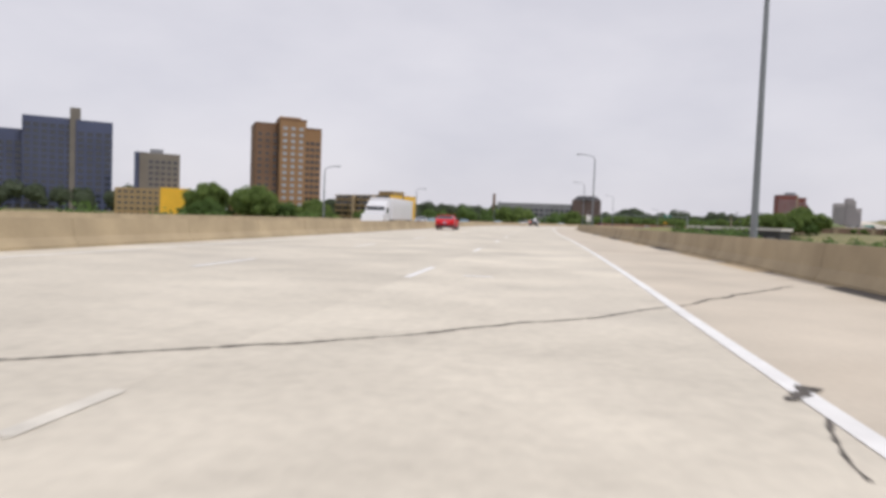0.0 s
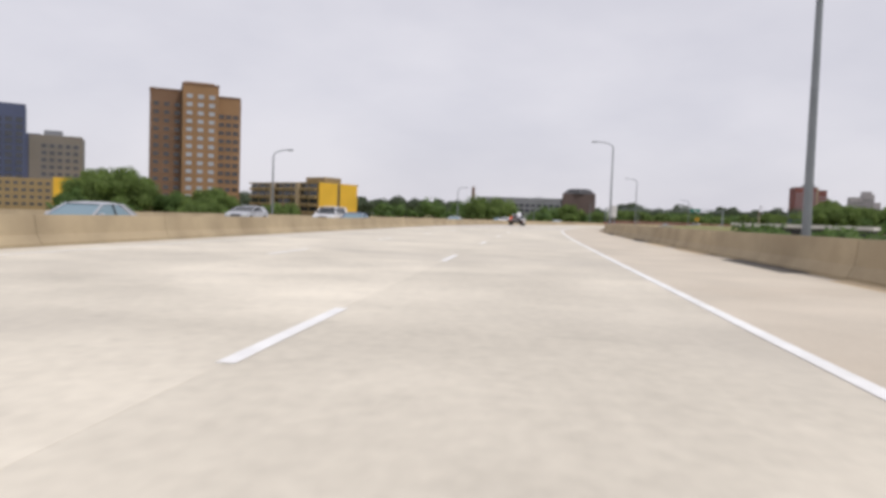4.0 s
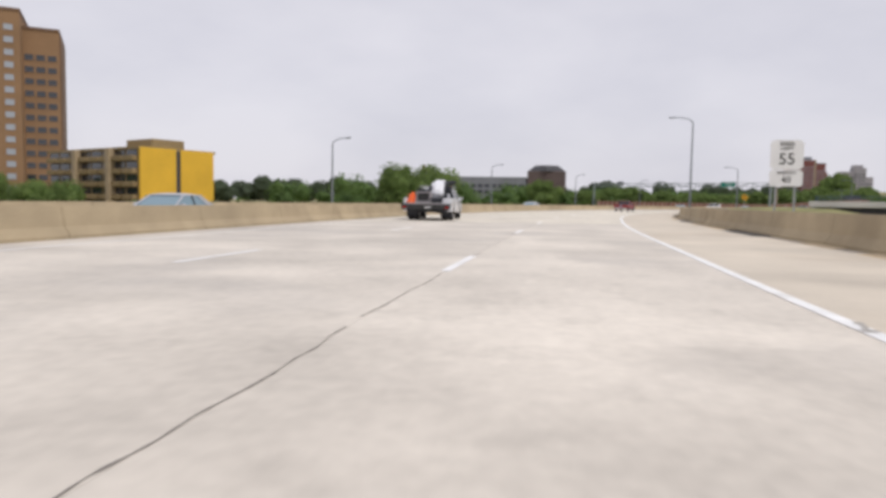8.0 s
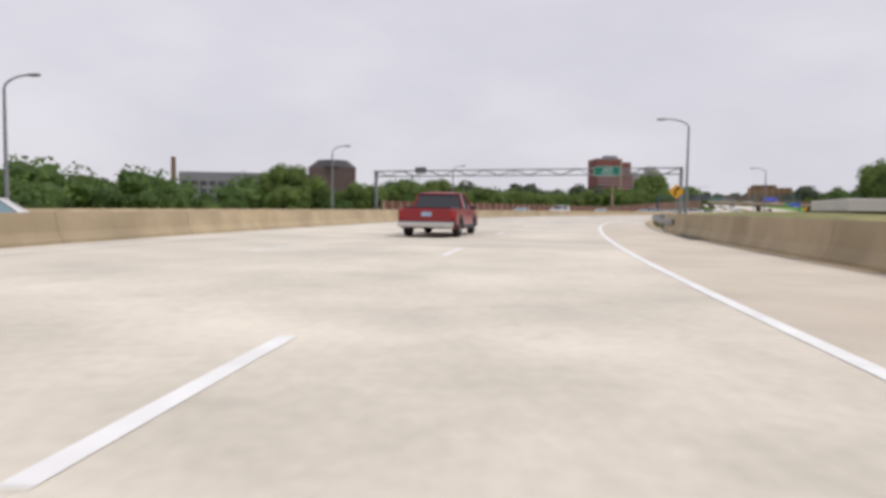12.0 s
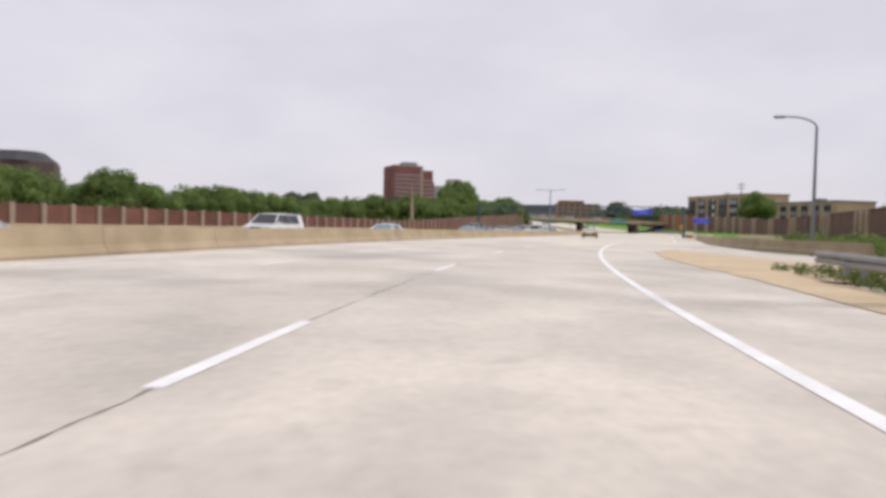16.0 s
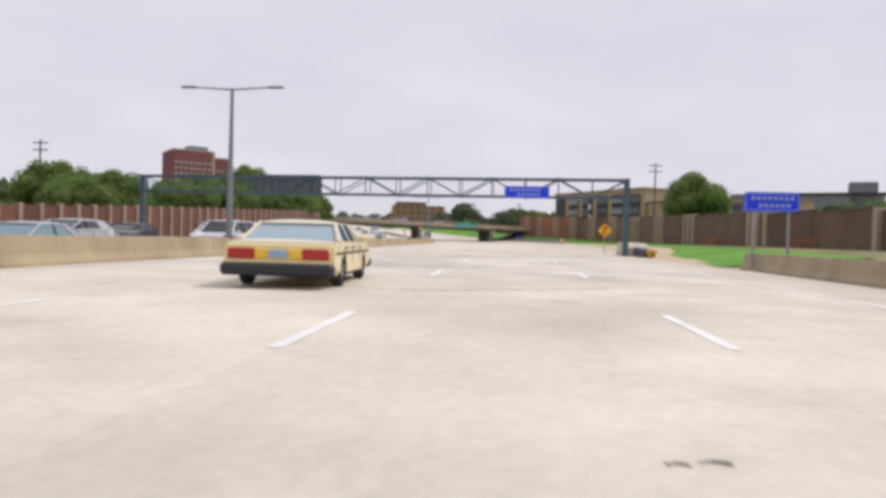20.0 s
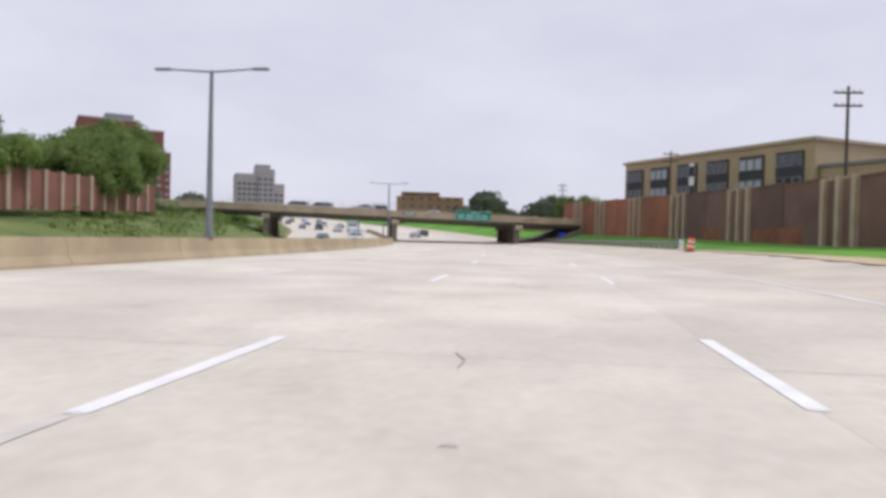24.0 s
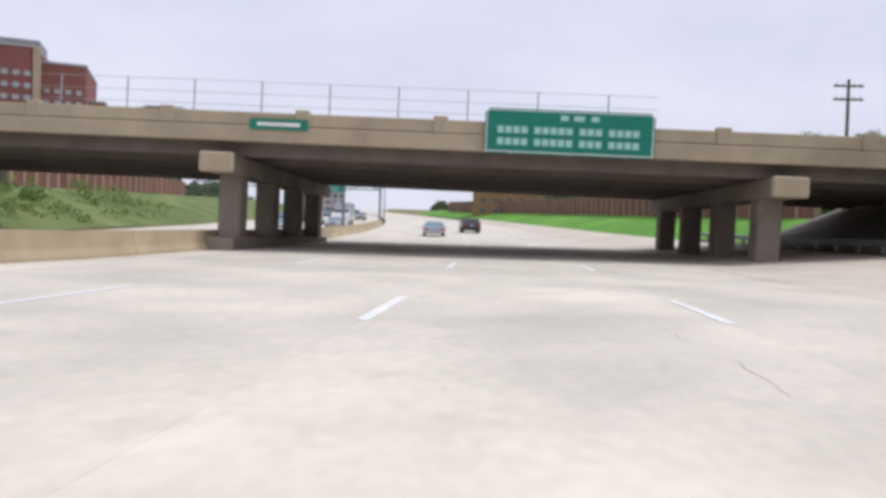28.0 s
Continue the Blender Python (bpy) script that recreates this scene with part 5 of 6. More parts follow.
def add_wheel(parent, x, y, r, wide):
    """A wheel: tyre with rounded shoulders, a dished rim with spokes and a hub."""
    key = (round(r, 2), round(wide, 2))
    if key not in WHEEL_MESH:
        prof = [(r * 0.62, -wide / 2), (r * 0.9, -wide / 2), (r, -wide * 0.32), (r, wide * 0.32), (r * 0.9, wide / 2), (r * 0.62, wide / 2)]
        n, verts, faces = 20, [], []
        for i in range(n):
            a = i * 2 * math.pi / n
            verts += [(w, math.cos(a) * q, math.sin(a) * q) for q, w in prof]
        k = len(prof)
        for i in range(n):
            j = (i + 1) % n
            faces += [(i * k + c, i * k + (c + 1) % k, j * k + (c + 1) % k, j * k + c) for c in range(k)]
        tyre = bpy.data.meshes.new("tyre")
        tyre.from_pydata(verts, [], faces)
        tyre.materials.append(M["tyre"])
        bm = bmesh.new()
        add_rod(bm, (-wide * 0.42, 0, 0), (wide * 0.42, 0, 0), r * 0.2, None, 10)
        for i in range(6):
            a = i * math.pi / 3
            for side in (-1, 1):
                add_box(bm, (0.03, r * 0.14, r * 0.62), pose(side * wide * 0.38, 0, 0, math.degrees(a)) @ pose(0, 0, r * 0.32))
        add_rod(bm, (-wide * 0.25, 0, 0), (wide * 0.25, 0, 0), r * 0.61, None, 16)
        rim = bpy.data.meshes.new("rim")
        bm.to_mesh(rim)
        bm.free()
        rim.materials.append(M["rim"])
        WHEEL_MESH[key] = (tyre, rim)
    tyre, rim = WHEEL_MESH[key]
    w = new("wheel", tyre)
    w.parent = parent
    w.matrix_basis = pose(x, y, r)
    o = new("rim", rim)
    o.parent = w
    return w


def side_profile(outline, arches, floor):
    """The body's side as a loop of (y, z): the upper outline from tail to nose, then back along the sill with the arches cut out."""
    loop = list(outline)
    for yc, r in sorted(arches, reverse=True):
        loop.append((yc + r, floor))
        for i in range(1, 8):
            a = math.pi * i / 8
            loop.append((yc + math.cos(a) * r, floor + math.sin(a) * r))
        loop.append((yc - r, floor))
    return loop


def add_prism(bm, loop, half, top_half=None, bevel=0.0):
    """The loop swept across the vehicle's width; where top_half is given the top narrows to it."""
    zs = [z for _, z in loop]
    lo, hi = min(zs), max(zs)

    def wide(z):
        return half if top_half is None else half + (top_half - half) * ((z - lo) / (hi - lo)) ** 2
    left = [bm.verts.new((-wide(z), y, z)) for y, z in loop]
    right = [bm.verts.new((wide(z), y, z)) for y, z in loop]
    n = len(loop)
    fs = [bm.faces.new(left), bm.faces.new(list(reversed(right)))]
    for i in range(n):
        j = (i + 1) % n
        fs.append(bm.faces.new((left[j], left[i], right[i], right[j])))
    bmesh.ops.recalc_face_normals(bm, faces=bm.faces)
    if bevel:
        es = [e for e in bm.edges if len(e.link_faces) == 2 and (e.link_faces[0] in fs[:2]) != (e.link_faces[1] in fs[:2])]
        bmesh.ops.bevel(bm, geom=es, offset=bevel, segments=2, affect="EDGES", clamp_overlap=True)


def prism(loop, half, top_half=None, bevel=0.0):
    bm = bmesh.new()
    add_prism(bm, loop, half, top_half, bevel)
    return bm


def crowned(half, y0, y1, z0, z1, swell):
    """A closed panel with a gently domed top and rounded rim."""
    bm = bmesh.new()
    n = 8
    grid = []
    for i in range(n + 1):
        u = -math.cos(math.pi * i / n)
        line = []
        for j in range(n + 1):
            v = -math.cos(math.pi * j / n)
            lift = max(0.0, (1 - abs(u) ** 3.5) * (1 - abs(v) ** 5))
            line.append(bm.verts.new((u * half, (y0 + y1) / 2 + v * (y1 - y0) / 2, z1 - 0.02 + (swell + 0.02) * lift)))
        grid.append(line)
    for i in range(n):
        for j in range(n):
            bm.faces.new((grid[i][j], grid[i + 1][j], grid[i + 1][j + 1], grid[i][j + 1]))
    rim = [grid[i][0] for i in range(n + 1)] + [grid[n][j] for j in range(1, n + 1)] + [grid[i][n] for i in range(n - 1, -1, -1)] + [grid[0][j] for j in range(n - 1, 0, -1)]
    low = [bm.verts.new((v.co.x * 0.98, v.co.y, z0)) for v in rim]
    for k in range(len(rim)):
        j = (k + 1) % len(rim)
        bm.faces.new((rim[k], low[k], low[j], rim[j]))
    bm.faces.new(low)
    for f in bm.faces:
        f.smooth = len(f.verts) == 4
    bmesh.ops.recalc_face_normals(bm, faces=bm.faces)
    return bm


def car(name, m, label, category, wide, outline, arches, floor, wheel, cabin, paint, roof_paint=None, pillars=(0.5,), glazing=None, lower=None, tail=None, group="", plate=True, solid_rear=0.14):
    """A road vehicle. outline: body side from tail to nose; cabin: (rear foot, rear top, front top, front foot, z foot, z roof) in metres ahead of the middle."""
    e = empty(name, m, label, category, group)
    half = wide / 2
    glazing = glazing or M["auto_glass"]
    roof_paint = roof_paint or paint
    body = part("body", prism(side_profile(outline, arches, floor), half, half * 0.98, 0.05), paint, e)
    y0, y1, y2, y3, zf, zr = cabin
    hf, hr = half * 0.93, half * 0.74
    lo = [Vector((sx * hf, y, zf - 0.03)) for sx, y in ((-1, y0), (1, y0), (1, y3), (-1, y3))]
    hi = [Vector((sx * hr, y, zr - 0.02)) for sx, y in ((-1, y1), (1, y1), (1, y2), (-1, y2))]
    core = [Vector((v.x * 0.96, v.y + (0.04 if v.y < (y0 + y3) / 2 else -0.04), v.z - 0.01)) for v in lo + hi]
    raw("cabin", core, [(3, 2, 1, 0), (4, 5, 6, 7), (0, 1, 5, 4), (1, 2, 6, 5), (2, 3, 7, 6), (3, 0, 4, 7)], M["trim"], e, "dark cabin")
    for k, what in enumerate(("rear_window", "side_window", "windscreen", "side_window")):
        j = (k + 1) % 4
        a, b, c, d = lo[k], lo[j], hi[j], hi[k]
        if what == "side_window" and solid_rear:
            # the rear of the side is painted metal, the glass starts ahead of it
            near = (a, d, b, c) if k == 1 else (b, c, a, d)
            p0, p1 = near[0].lerp(near[2], solid_rear * 0.85), near[1].lerp(near[3], solid_rear)
            metal = [near[0], p0, p1, near[1]]
            out = Vector((math.copysign(0.02, near[0].x), 0, 0))
            raw("quarter_panel", [q + out for q in metal] + [q - out for q in metal], [(0, 1, 2, 3), (7, 6, 5, 4), (0, 4, 5, 1), (1, 5, 6, 2), (2, 6, 7, 3), (3, 7, 4, 0)], roof_paint, e)
            a, b, c, d = (p0, b, c, p1) if k == 1 else (a, p0, p1, d)
        mid = (a + b + c + d) / 4
        quad = [mid + (q - mid) * 0.95 for q in (a, b, c, d)]
        inward = (b - a).cross(d - a).normalized() * -0.015
        raw(what, quad + [q + inward for q in quad], [(0, 1, 2, 3), (7, 6, 5, 4), (0, 4, 5, 1), (1, 5, 6, 2), (2, 6, 7, 3), (3, 7, 4, 0)], glazing, e)
    roof = part("roof", crowned(hr + 0.03, y1 - 0.06, y2 + 0.06, zr - 0.03, zr + 0.025, 0.05), roof_paint, e)
    for sx in (-1, 1):
        for a, b in ((y0, y1), (y3, y2)):
            part("pillar", rod((sx * hf, a, zf), (sx * hr, b, zr), 0.045, 0.04, 6), roof_paint, e)
        for q in pillars:
            a = y0 + (y3 - y0) * q
            b = y1 + (y2 - y1) * min(1, max(0, (a - y1) / (y2 - y1)))
            part("pillar", rod((sx * (hf + 0.01), a, zf), (sx * (hr + 0.01), b, zr), 0.035, 0.03, 6), M["trim"], e)
        part("mirror", box((0.2, 0.1, 0.14), pose(sx * (half + 0.06), y3 - 0.35, zf + 0.06), 0.03), M["trim"] if lower else paint, e)
        for q in (0.3, 0.62):
            part("door_handle", box((0.03, 0.16, 0.035), pose(sx * (half * 0.975 + 0.01), y0 + (y3 - y0) * q, zf - 0.12), 0.01), M["trim"], e)
        for q in (0.18, 0.52, 0.9):
            part("door_seam", box((0.03, 0.014, zf - floor - 0.3), pose(sx * (half - 0.013), y0 + (y3 - y0) * q, (zf + floor) / 2 + 0.06)), M["trim"], e)
        if lower:
            part("sill_cladding", box((0.05, arches[-1][0] - arches[0][0] - 0.6, 0.16), pose(sx * half, (arches[0][0] + arches[-1][0]) / 2, floor + 0.06), 0.02), lower, e)
            for yc, r in arches:
                bm = bmesh.new()
                ring = [[bm.verts.new((sx * (half + dx), yc + math.cos(math.pi * i / 12) * q, floor + math.sin(math.pi * i / 12) * q)) for dx, q in ((0.02, r - 0.02), (0.02, r + 0.09), (-0.03, r + 0.09), (-0.03, r - 0.02))] for i in range(13)]
                for r0, r1 in zip(ring, ring[1:]):
                    for k in range(4):
                        bm.faces.new((r0[k], r0[(k + 1) % 4], r1[(k + 1) % 4], r1[k]))
                part("arch_cladding", bm, lower, e)
    for yc, r in arches:
        for sx in (-1, 1):
            add_wheel(e, sx * (half - wheel[1] / 2 - 0.02), yc, wheel[0], wheel[1])
    part("underbody", box((wide * 0.8, outline[-1][0] - outline[0][0] - 0.5, 0.12), pose(0, (outline[-1][0] + outline[0][0]) / 2, floor + 0.1)), M["trim"], e)
    yt, yn = min(y for y, _ in outline), max(y for y, _ in outline)
    tail = tail or (0.62, 0.16)
    for sx in (-1, 1):
        part("tail_lamp", box((wide * 0.18, 0.06, tail[1]), pose(sx * wide * 0.37, yt + 0.0, tail[0]), 0.02), M["tail_red"], e)
        part("headlamp", box((wide * 0.2, 0.08, 0.13), pose(sx * wide * 0.36, yn - 0.02, tail[0] - 0.02), 0.02), M["clear_lamp"], e)
    part("rear_bumper", box((wide * 0.98, 0.16, 0.2), pose(0, yt - 0.01, floor + 0.17), 0.04), M["trim"] if lower else paint, e)
    part("front_bumper", box((wide * 0.98, 0.16, 0.2), pose(0, yn + 0.01, floor + 0.17), 0.04), M["trim"] if lower else paint, e)
    part("grille", box((wide * 0.42, 0.06, 0.16), pose(0, yn + 0.0, tail[0] - 0.03), 0.02), M["trim"], e)
    if plate:
        part("number_plate", box((0.36, 0.03, 0.15), pose(0, yt - 0.045, tail[0] - 0.0), 0.01), M["plate_blue"], e)
    return e


def suv(m, paint, label, name="suv", glazing=None, group=""):
    return car(name, m, label, "car", 2.0, [(-2.12, 0.45), (-2.2, 0.62), (-2.22, 0.82), (-2.16, 1.02), (-2.05, 1.14), (-0.6, 1.13), (0.9, 1.09), (1.5, 1.03), (1.95, 0.93), (2.14, 0.8), (2.22, 0.62), (2.2, 0.45)], [(-1.35, 0.45), (1.38, 0.45)], 0.24, (0.37, 0.24),
               (-2.05, -1.55, 0.05, 1.05, 1.11, 1.49), paint, None, (0.62,), glazing or M["dark_glass"], M["trim"], (0.78, 0.15), group=group, solid_rear=0.34)


def sedan(m, paint, label, roof_paint=None, group="", name="sedan", glazing=None):
    return car(name, m, label, "car", 1.95, [(-2.35, 0.4), (-2.38, 0.72), (-1.6, 0.8), (1.0, 0.8), (2.1, 0.7), (2.35, 0.55), (2.36, 0.4)], [(-1.4, 0.37), (1.4, 0.37)], 0.2, (0.3, 0.22),
               (-1.75, -0.95, 0.25, 1.1, 0.78, 1.24), paint, roof_paint, (0.5,), glazing, None, (0.6, 0.14), group=group)


def van(m, paint, label, group=""):
    return car("van", m, label, "van", 2.1, [(-2.5, 0.45), (-2.55, 1.0), (-2.5, 1.1), (1.5, 1.1), (2.3, 0.95), (2.5, 0.6), (2.5, 0.45)], [(-1.6, 0.4), (1.6, 0.4)], 0.24, (0.33, 0.24),
               (-2.45, -2.35, 0.8, 1.6, 1.08, 1.75), paint, None, (0.3, 0.6), M["dark_glass"], None, (0.8, 0.25), group=group)


# old cream saloon, boxy, with black bumpers
v = car("saloon_car", at(425.3, -4.45, 0.004, 4.5), "boxy old cream-yellow saloon car in the next lane", "car", 2.06,
        [(-2.38, 0.36), (-2.4, 0.40), (-2.4, 0.80), (-2.34, 0.86), (-1.35, 0.9), (1.05, 0.88), (2.28, 0.8), (2.36, 0.74), (2.36, 0.36)], [(-1.32, 0.37), (1.36, 0.37)], 0.22, (0.31, 0.21),
        (-1.6, -1.0, 0.28, 0.98, 0.885, 1.25), CREAM, CREAM_SKY_LIT, (0.34, 0.64), M["sky_pale_glass"], None, (0.64, 0.2), plate=True)
for y in (-2.44, 2.42):
    part("black_bumper", box((2.1, 0.26, 0.24), pose(0, y, 0.36), 0.06), M["trim"], v, "thick black bumper")
for sx in (-1, 1):
    part("rub_strip", box((0.03, 4.3, 0.05), pose(sx * 1.02, 0, 0.66), 0.012), M["trim"], v)
    part("tail_lamp", box((0.36, 0.06, 0.2), pose(sx * 0.62, -2.402, 0.64), 0.015), M["tail_red"], v)
    part("reflector", box((0.26, 0.05, 0.19), pose(sx * 0.31, -2.405, 0.64), 0.015), M["reflector"], v, "yellow reflector panel beside the plate")
    # Pale strip lightens the upper flank as reflected sky would.
    part("sky_lit_upper_side", box((0.02, 4.2, 0.16), pose(sx * 1.005, -0.1, 0.77), 0.008), CREAM_SKY_LIT, v)
part("boot_lid", crowned(0.98, -2.36, -1.45, 0.84, 0.885, 0.035), CREAM_SKY_LIT, v)
for sx in (-1, 1):
    part("sill", box((0.04, 1.86, 0.14), pose(sx * 1.0, 0.02, 0.28), 0.015), M["trim"], v)

# red crossover with black arches
v = suv(at(72.2, -9.4, 0.004), RED, "glossy red crossover car with black wheel arches", glazing=M["auto_glass"])
part("spoiler", box((1.4, 0.3, 0.06), pose(0, -1.8, 1.5), 0.02), RED, v)
part("aerial_fin", box((0.06, 0.2, 0.08), pose(0, -1.4, 1.58), 0.02), RED, v)

# dark car and grey car ahead past the bridge
suv(at(664, -1.2, 0.004, 3), DARK, "dark grey sport utility car on the far lanes", name="dark_suv")
sedan(at(650, -5.0, 0.004, 3), SILVER, "silver saloon car on the far lanes")

# red pickup
v = car("pickup_truck", at(271.5, -4.15, 0.004), "dark red pickup truck with a black cargo cover", "pickup truck", 2.1,
        [(-2.75, 0.5), (-2.78, 0.98), (-2.7, 1.02), (-0.55, 1.02), (1.25, 1.02), (2.4, 0.92), (2.7, 0.7), (2.7, 0.45)], [(-1.7, 0.42), (1.75, 0.42)], 0.3, (0.36, 0.26),
        (-0.75, -0.55, 0.6, 1.25, 1.0, 1.58), DEEP_RED, None, (0.5,), M["dark_glass"], M["trim"], (0.82, 0.28))
part("cargo_cover", box((1.7, 2.0, 0.06), pose(0, -1.7, 1.05), 0.02), M["trim"], v)
part("tailgate", box((1.75, 0.05, 0.42), pose(0, -2.8, 0.78), 0.015), DEEP_RED, v)
part("step_bumper", box((2.0, 0.22, 0.18), pose(0, -2.88, 0.46), 0.03), M["chrome"], v)

# white service truck with a flat bed, lift gear and orange drum
tr = car("service_truck", at(200.2, -8.5, 0.004, 6) @ Matrix.Diagonal((1.14, 0.97, 1.0, 1.0)), "white flatbed service truck carrying lift gear and an orange drum", "truck", 2.2,
         [(0.7, 0.55), (0.7, 1.2), (2.3, 1.2), (3.25, 1.1), (3.45, 0.85), (3.45, 0.5)], [(2.55, 0.44)], 0.36, (0.4, 0.27),
         (0.72, 0.9, 1.75, 2.35, 1.18, 1.82), WHITE, None, (0.55,), M["dark_glass"], None, (0.86, 0.18), plate=False)
for sx in (-1, 1):
    for dx in (0.0, 0.3):
        add_wheel(tr, sx * (1.0 - dx), -1.35, 0.4, 0.25)
bed = part("flat_bed", box((1.5, 3.9, 0.12), pose(0, -1.3, 0.84), 0.02), M["trim"], tr, "dark bed floor")
deck = part("tail_deck", box((2.36, 0.62, 0.1), pose(0, -3.0, 0.88), 0.02), M["trim"], tr, "dark step deck across the tail")
part("deck_face", box((2.38, 0.07, 0.3), pose(0, -3.33, 0.76), 0.02), M["black"], deck)
part("deck_lip", box((1.9, 0.03, 0.07), pose(0.05, -3.355, 0.93), 0.01), M["tower_grey"], deck, "worn pale edge strip")
for sx in (-1, 1):
    # side lockers with an arch over the rear wheels
    bm = prism(side_profile([(-2.7, 0.5), (-2.7, 1.24), (0.64, 1.24), (0.64, 0.5)], [(-1.35, 0.47)], 0.5), 0.22, 0.21, 0.03)
    bmesh.ops.translate(bm, verts=bm.verts, vec=(sx * 0.95, 0, 0))
    locker = part("side_locker", bm, WHITE, tr, "white service body locker")
    for y, w, z, h in ((-2.33, 0.62, 0.92, 0.5), (-1.35, 1.1, 1.1, 0.2), (-0.45, 0.66, 0.9, 0.58), (0.26, 0.6, 0.9, 0.58)):
        door = part("locker_door", box((0.02, w, h), pose(sx * 1.172, y, z), 0.006), WHITE, locker)
        part("latch", box((0.02, 0.09, 0.05), pose(sx * 1.185, y, z + h * 0.2), 0.006), M["rail"], door)
    part("chassis_rail", box((0.14, 5.6, 0.22), pose(sx * 0.45, 0.1, 0.62), 0.02), M["trim"], tr)
    part("mud_flap", box((0.56, 0.03, 0.34), pose(sx * 0.85, -2.05, 0.34)), M["trim"], tr)
    part("tail_lamp", box((0.18, 0.03, 0.07), pose(sx * 1.02, -3.37, 0.73), 0.01), M["tail_red"], tr)
    part("hanger", box((0.5, 0.5, 0.34), pose(sx * 0.72, -2.75, 0.58), 0.04), M["trim"], tr)
part("plate_bar", box((0.3, 0.03, 0.06), pose(0.1, -3.375, 0.72), 0.01), M["sign_white"], tr)
part("head_board", box((1.46, 0.08, 0.62), pose(0, 0.6, 1.2), 0.02), WHITE, tr)
bucket = part("bucket", box((0.74, 0.7, 0.62), pose(-0.2, -2.35, 1.28), 0.07), M["tower_grey"], tr, "pale grey fibreglass lift bucket lying on its side")
# Black plate stands for the shade inside the bucket, which is solid.
part("bucket_opening", box((0.56, 0.03, 0.42), pose(-0.2, -2.7, 1.3), 0.04), M["black"], bucket)
part("bucket_lip", picture_frame(0.74, 0.6, 0.06, 0.05), M["tower_grey"], bucket).matrix_basis = pose(-0.2, -2.71, 1.29)
part("bucket_control", box((0.26, 0.25, 0.2), pose(-0.42, -2.2, 1.68), 0.03), M["trim"], bucket)
part("bucket_bracket", box((0.14, 0.3, 0.42), pose(0.02, -1.9, 1.72, 0, 12, 0), 0.03), M["trim"], bucket)
part("pedestal", rod((0.3, -0.3, 0.9), (0.3, -0.3, 1.5), 0.3, 0.24, 14), WHITE, tr)
elbow = part("elbow", rod((0.18, -0.75, 2.05), (0.62, -0.75, 2.05), 0.24, 0.24, 14), WHITE, tr, "white boom elbow")
part("elbow_cap", rod((0.62, -0.75, 2.05), (0.68, -0.75, 2.05), 0.17, 0.15, 12), M["trim"], elbow)
part("lower_boom", box((0.3, 1.9, 0.34), pose(0.3, -1.3, 1.62, 38, 0, 0), 0.06), WHITE, tr, "thick white lower boom")
part("upper_boom", rod((0.45, -0.8, 2.14), (0.32, 2.2, 2.06), 0.15, 0.1, 10), WHITE, tr, "white upper boom over the cab roof")
part("boom_cover", box((0.62, 1.2, 0.62), pose(0.34, -1.55, 1.72, 34, 0, 6), 0.18), WHITE, tr, "bulky white boom cover")
part("boom_rest", box((0.7, 0.08, 0.5), pose(0.4, 0.62, 1.75), 0.02), M["trim"], tr)
part("winch", rod((0.55, 0.3, 2.16), (0.95, 0.3, 2.16), 0.13, 0.13, 12), M["trim"], tr)
part("valve_block", box((0.36, 0.4, 0.3), pose(0.75, -0.3, 1.78), 0.05), M["trim"], tr)
part("jib_head", box((0.34, 0.3, 0.2), pose(0.86, 0.75, 2.2), 0.05), M["trim"], tr)
part("tool_tray", box((0.62, 0.9, 0.42), pose(0.42, -2.3, 1.06, 0, 0, 0), 0.06), M["trim"], tr)
part("cable_reel", rod((0.62, -1.5, 1.3), (0.82, -1.5, 1.3), 0.24, 0.24, 14), M["trim"], tr)
for a, b, r in (((0.62, -1.9, 1.25), (0.72, -0.7, 2.0), 0.05), ((0.66, -0.7, 2.1), (0.9, 0.4, 2.05), 0.04), ((0.2, -1.7, 1.2), (0.66, -2.1, 1.3), 0.045)):
    part("hose", tube([a, ((a[0] + b[0]) / 2 + 0.08, (a[1] + b[1]) / 2, max(a[2], b[2]) + 0.1), b], (r, r * 0.8), 6), M["trim"], tr)
part("underframe", box((1.7, 2.9, 0.3), pose(0, -1.4, 0.62), 0.04), M["trim"], tr, "dark underframe and tanks")
part("fuel_tank", rod((0.75, -0.6, 0.52), (0.75, 0.4, 0.52), 0.22, 0.22, 12), M["trim"], tr)
part("lift_cylinder", rod((0.32, -0.35, 1.35), (0.34, -1.4, 1.85), 0.06, 0.06, 8), M["rail"], tr)
part("beacon", rod((0.72, 0.95, 1.84), (0.72, 0.95, 2.0), 0.08, 0.06, 10), M["tail_red"], tr)
part("ladder_rack", box((1.9, 0.06, 0.06), pose(0, 1.6, 1.98)), M["rail"], tr)
for dy in (0.9, 1.6):
    part("rack_hoop", box((1.9, 0.05, 0.05), pose(0, dy, 1.93)), M["rail"], tr)
drum = part("orange_drum", rod((-0.83, -2.7, 0.93), (-0.73, -2.62, 1.42), 0.21, 0.17, 14), M["orange"], tr, "orange traffic drum leaning on the bucket")
part("drum_handle", rod((-0.74, -2.62, 1.42), (-0.72, -2.6, 1.52), 0.1, 0.07, 10), M["orange"], drum)

